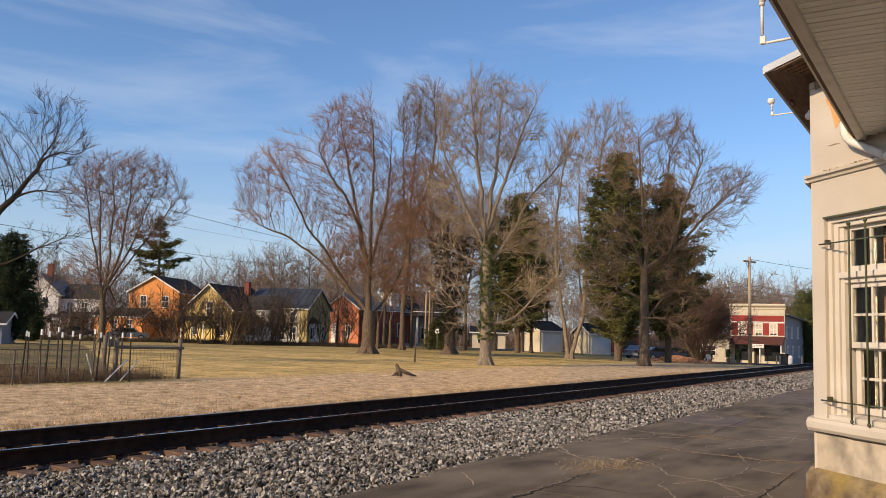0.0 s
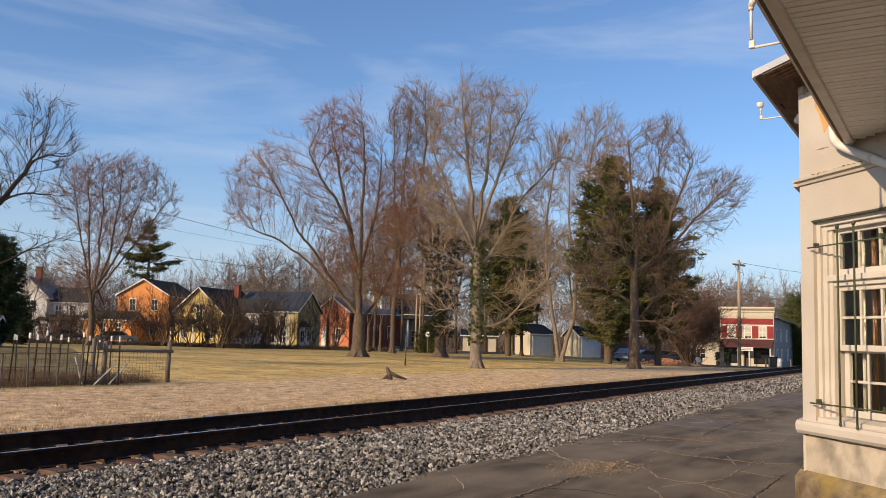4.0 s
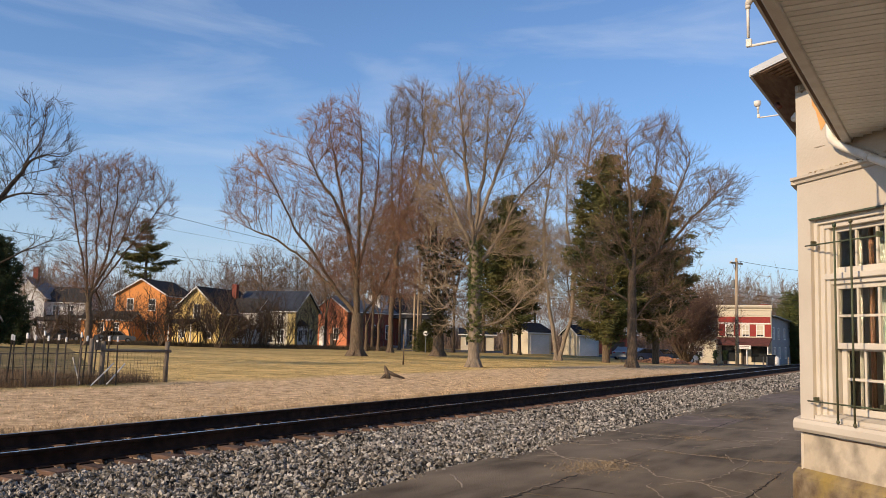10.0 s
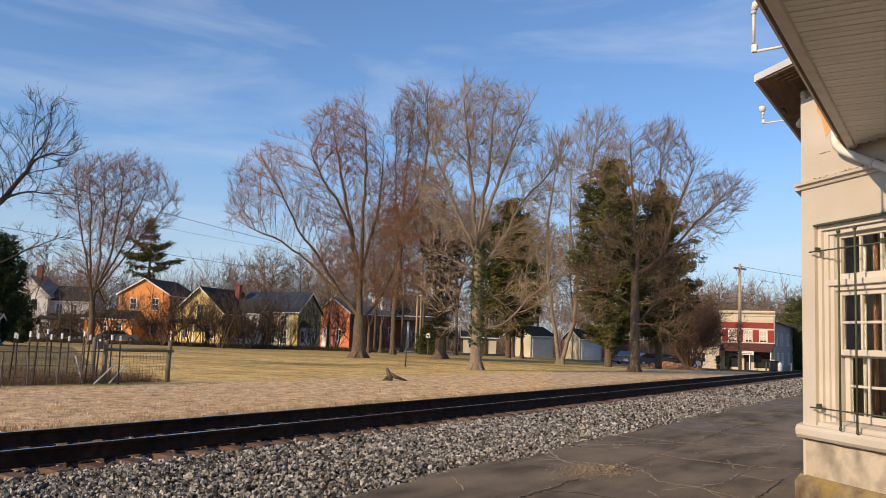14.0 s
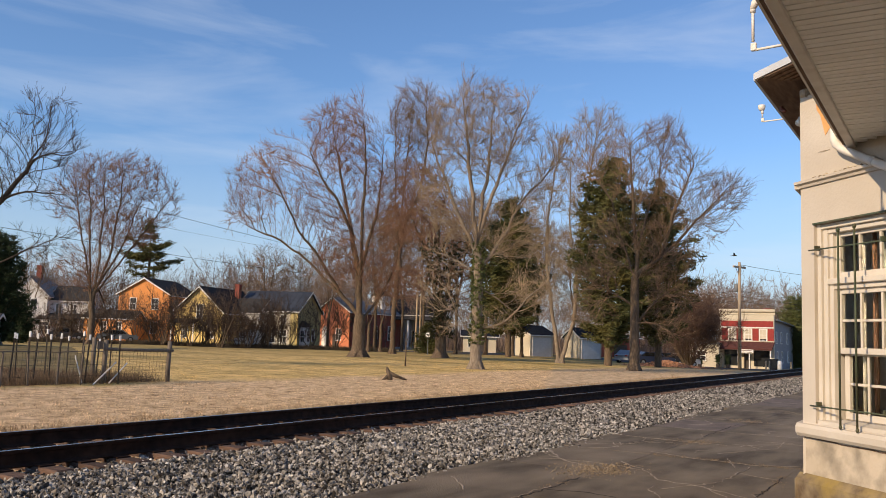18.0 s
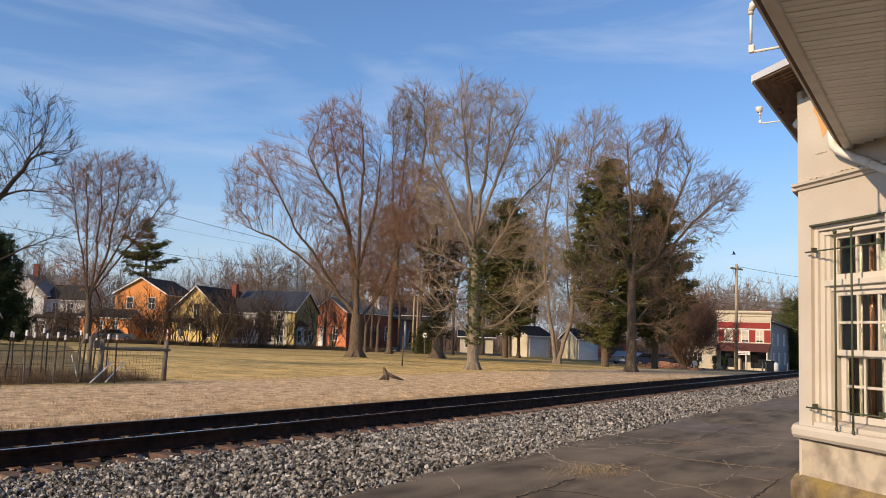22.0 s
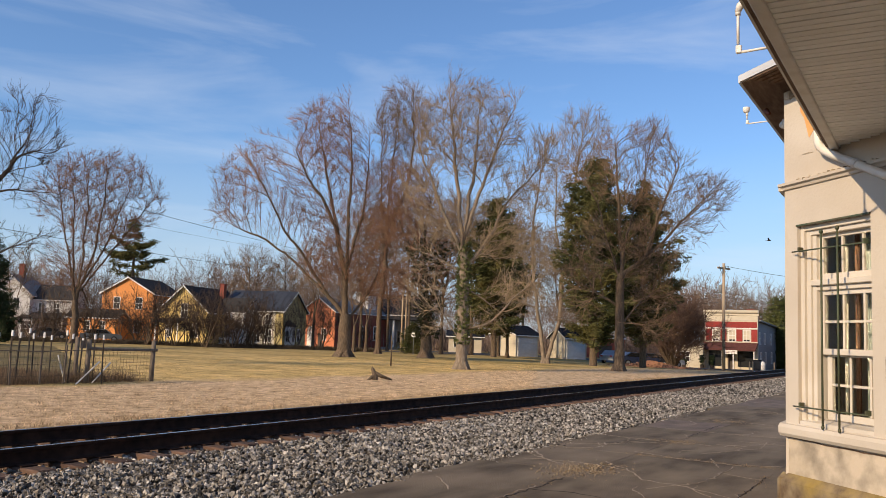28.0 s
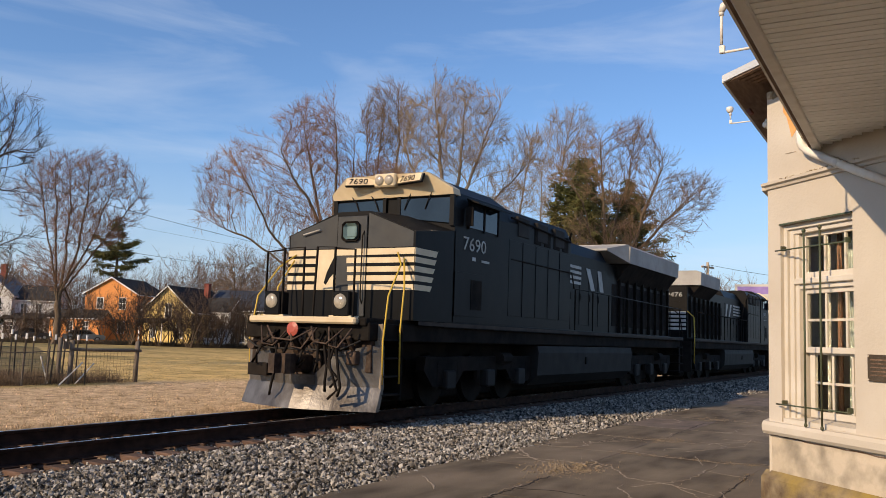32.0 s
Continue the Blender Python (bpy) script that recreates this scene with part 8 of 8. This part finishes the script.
        part("mark_block", Geo().prism([(-12.0, 2.95), (-11.65, 2.95), (-11.4, 3.58), (-11.75, 3.58)], "y", s * 1.066, s * 1.072), WHITEP, eng)
        part("mark_block", Geo().prism([(-11.2, 2.95), (-10.85, 2.95), (-10.4, 3.58), (-10.75, 3.58)], "y", s * 1.066, s * 1.072), WHITEP, eng)
        # handrail and stanchions
        part("handrail", Geo().tube([(-4.3, s * 1.46, 3.25), (-8.1, s * 1.5, 3.25), (-8.4, s * 1.46, 2.85), (-20.1, s * 1.46, 2.80)], .022, 6), TANK if s > 0 else BLACKD, L_, smooth=True)
        for k in range(9):
            x_ = -8.5 - k * 1.42
            part("stanchion", Geo().cyl((x_, s * 1.46, 1.7), (x_, s * 1.46, 2.82), .02, 6), BLACKD, L_)
        part("rear_rail", Geo().tube([(-20.25, s * 1.45, .7), (-20.3, s * 1.48, 1.8), (-20.1, s * 1.4, 2.6), (-20.0, s * 1.1, 2.85)], .022, 6), YELLOWP if hood_end else BLACKD, L_, smooth=True)
        for k in range(4):
            part("step", Geo().box(-20.25, -19.75, s * 1.05, s * 1.5, .4 + k * .31, .43 + k * .31), BLACKD, L_)
        part("wiring_pipe", Geo().tube([(-8.0, s * 1.5, 4.3), (-8.2, s * 1.35, 3.9), (-8.45, s * 1.25, 3.2), (-8.5, s * 1.3, 1.75)], .03, 6), BLACKD, L_)
        part("grille_bar", Geo().tube([(-4.2, s * 1.5, 4.2), (-8.0, s * 1.5, 4.05)], .025, 5), BLACKD, hood)
        for k in range(3):
            part("intake", Geo().box(-7.6 + k * 1.15, -6.95 + k * 1.15, s * 1.3, s * 1.48, 3.82, 4.3, .02), TANK, hood)
    tank = part("fuel_tank", Geo().prism([(-1.38, 1.28), (1.38, 1.28), (1.42, 1.1), (1.38, .55), (1.1, .3), (-1.1, .3), (-1.38, .55), (-1.42, 1.1)], "x", -13.85, -6.15), TANK, L_, "long dusty grey fuel tank")
    for s in (-1, 1):
        part("filler", Geo().box(-9.6, -9.5, s * 1.40, s * 1.44, .8, 1.0), BLACKD, tank)
        lettering(number, .40, Matrix.Translation((-1.86, 1.507, 3.22)) @ SIDE_R if s > 0 else Matrix.Translation((-3.3, -1.507, 3.22)), WHITEP, cab, "number", 1.35)
        part("text_bar", Geo().box(-2.45, -2.3, s * 1.503, s * 1.508, 3.02, 3.10), WHITEP, cab)
        part("text_bar", Geo().box(-3.1, -2.72, s * 1.503, s * 1.508, 3.02, 3.07), WHITEP, cab)
    bogie(L_, (-1.9, -3.75, -5.4), wheels)
    bogie(L_, (-14.9, -16.6, -18.45), wheels)
    part("rear_coupler", Geo().box(-21.2, -20.2, -.14, .14, .72, 1.02, .03), BLACKD, L_)
    part("rear_plate", Geo().box(-20.4, -20.2, -1.35, 1.35, .35, 1.6, .01), BLACKD, L_)
    if hood_end:
        part("hood_end_panel", Geo().box(-19.81, -19.8, -1.0, 1.0, 3.25, 3.9), BLACKP, rear)
        for k in range(5):
            part("stripe", Geo().box(-19.82, -19.812, -1.0, 1.0, 2.75 - k * .17, 2.85 - k * .17), WHITEP, rear)
        lettering(number, .27, Matrix.Translation((-19.822, -.16, 3.46)) @ Matrix.Rotation(-math.pi / 2, 4, "Z"), WHITEP, rear, "number", 1.3)
        part("rear_lamp", Geo().lathe([(.1, 0), (.105, .02), (.05, .04)], 12, m=Matrix.Translation((-19.83, 0, 3.75)) @ Matrix.Rotation(-math.pi / 2, 4, "Y")), LAMPG, rear)
    return L_, wheels


def flat_car(m, label):
    """A flat wagon carrying a pale road trailer."""
    c_ = thing("flat_wagon", m, label, "wagon")
    ws = []
    part("deck", Geo().box(-17.5, 0, -1.35, 1.35, .95, 1.15, .02), BLACKD, c_)
    for x_ in (-1.2, -2.9, -14.6, -16.3):
        ws.append(part("wheel_set", Geo().cyl((0, -.8, 0), (0, -.68, 0), .46, 18).cyl((0, .68, 0), (0, .8, 0), .46, 18).cyl((0, -.8, 0), (0, .8, 0), .08, 8), BLACKD, c_, at=pose(x_, 0, .46)))
    for s in (-1, 1):
        for x_ in (-2.05, -15.45):
            part("side_frame", Geo().box(x_ - 1.2, x_ + 1.2, s * .95, s * 1.1, .35, .75, .04), BLACKD, c_)
    return c_, ws


def trailer(m):
    t_ = thing("road_trailer", m, "pale ribbed road trailer with purple panel on a wagon", "trailer", "trailers on the train")
    box_ = part("box", Geo().box(-16.6, -.6, -1.28, 1.28, 0.95, 4.45, .03), PALE, t_)
    for s in (-1, 1):
        for k in range(40):
            part("rib", Geo().box(-16.4 + k * .4, -16.34 + k * .4, s * 1.28, s * 1.3, 1.0, 4.4), PALE, box_)
        part("panel", Geo().box(-14.5, -2.5, s * 1.302, s * 1.308, 3.75, 4.3), PURPLE, box_, "purple painted panel")
        part("text_bar", Geo().box(-6.0, -3.0, s * 1.309, s * 1.312, 3.9, 4.15), WHITEP, box_)
    part("front_panel", Geo().box(-.6, -.592, -1.1, 1.15, 3.8, 4.3), PURPLE, box_)
    for k in range(9):
        part("front_rib", Geo().box(-.6, -.585, -1.2, 1.2, 1.2 + k * .27, 1.25 + k * .27), PALE, box_)
    for x_ in (-13.5, -14.8):
        for s in (-1, 1):
            part("wheel", Geo().cyl((x_, s * .8, .48), (x_, s * 1.2, .48), .48, 16), TYRE, t_)
    for s in (-1, 1):
        part("leg", Geo().box(-4.1, -3.9, s * .7 - .06, s * .7 + .06, 0.0, .95), BLACKD, t_)
    return t_


def train_pose(x, behind=0.0, turn=180, up=0.0):
    return pose(x + behind, TRACK_Y, RAIL_Z + up, 0, 0, turn)


NOSE_AT = [(0.0, 540.0), (10.0, 376.0), (20.0, 212.0), (26.0, 113.3), (28.0, 80.3), (29.0, 63.8), (29.5, 55.55), (30.0, 47.5), (30.5, 39.3), (31.0, 30.85), (31.5, 22.35), (32.0, 13.5)]
X_END = NOSE_AT[-1][1]
loco_1, wheels_1 = locomotive("7690", "black diesel locomotive with cream striped nose", train_pose(X_END))
loco_2, wheels_2 = locomotive("9476", "second black diesel locomotive running hood first", train_pose(X_END, 42.6, 0), True)
wagon, wheels_3 = flat_car(train_pose(X_END, 45.0), "dark flat wagon carrying a trailer")
wagon_2, wheels_4 = flat_car(train_pose(X_END, 63.5), "dark flat wagon carrying a trailer")
trailer_1 = trailer(train_pose(X_END, 45.0, 180, 1.15))
trailer_2 = copy_thing(trailer_1, train_pose(X_END, 63.5, 180, 1.15))


# ---- birds ----
FEATHER = mat("dark_feathers", (0.02, 0.018, 0.016), (0.04, 0.036, 0.032), 9, 0.8, 0)


def bird():
    b = thing("bird", pose(0, 0, 0), "small dark bird in flight", "bird", "birds over the street")
    part("body", Geo().tube([(-.22, 0, 0), (-.1, 0, .01), (.02, 0, .02), (.14, 0, .02), (.2, 0, .01)], [.02, .045, .06, .045, .012], 8), FEATHER, b, smooth=True)
    part("tail", Geo().prism([(-.36, -.05), (-.36, .05), (-.2, .025), (-.2, -.025)], "z", -.004, .006), FEATHER, b)
    ws_ = []
    for s in (-1, 1):
        ws_.append(part("wing", Geo().prism([(.1, 0), (.06, s * .22), (-.04, s * .42), (-.1, s * .24), (-.08, 0)], "z", -.005, .006), FEATHER, b, at=pose(0, s * .03, .03)))
    return b, ws_


flock = [bird() for _ in range(3)]

# ---- movement ----
def motions():
    """The train runs in along the track, its wheels turning."""
    for ob, behind, turn, up in ((loco_1, 0, 180, 0), (loco_2, 42.6, 0, 0), (wagon, 45.0, 180, 0), (wagon_2, 63.5, 180, 0), (trailer_1, 45.0, 180, 1.15), (trailer_2, 63.5, 180, 1.15)):
        walk(ob, [(t, train_pose(x, behind, turn, up)) for t, x in NOSE_AT])
    times = [t for t, _ in NOSE_AT]
    places = [x for _, x in NOSE_AT]
    for wheels, radius, way in ((wheels_1, .53, -1), (wheels_2, .53, 1), (wheels_3, .46, -1), (wheels_4, .46, -1)):
        for w_ in wheels:
            home = w_.matrix_basis.copy()
            rows = [(0.0, home), (28.5, home)]
            x0 = float(np.interp(28.5, times, places))
            for k in range(1, 106):
                t = 28.5 + k / 30
                a = (x0 - float(np.interp(t, times, places))) / radius
                rows.append((t, home @ Matrix.Rotation(a * -way, 4, "Y")))
            walk(w_, rows)
    # birds cross above the street, beating their wings
    for k, (b, ws_) in enumerate(flock):
        d = 78 + 5 * k
        rows = []
        for i in range(33):
            a = 2.0 + (28 + 3 * k - i) * (1.05 + .1 * k)
            p = polar(a, d, 9.5 + 1.2 * k + .6 * math.sin(i * .7 + k))
            rows.append((float(i), pose(p.x, p.y, p.z, 0, 0, a - 90)))
        walk(b, rows)
        for s, w_ in zip((-1, 1), ws_):
            home = w_.matrix_basis.copy()
            walk(w_, [(i * .2, home @ Matrix.Rotation(radians(s * 32 * (-1) ** i), 4, "X")) for i in range(161)])


motions()
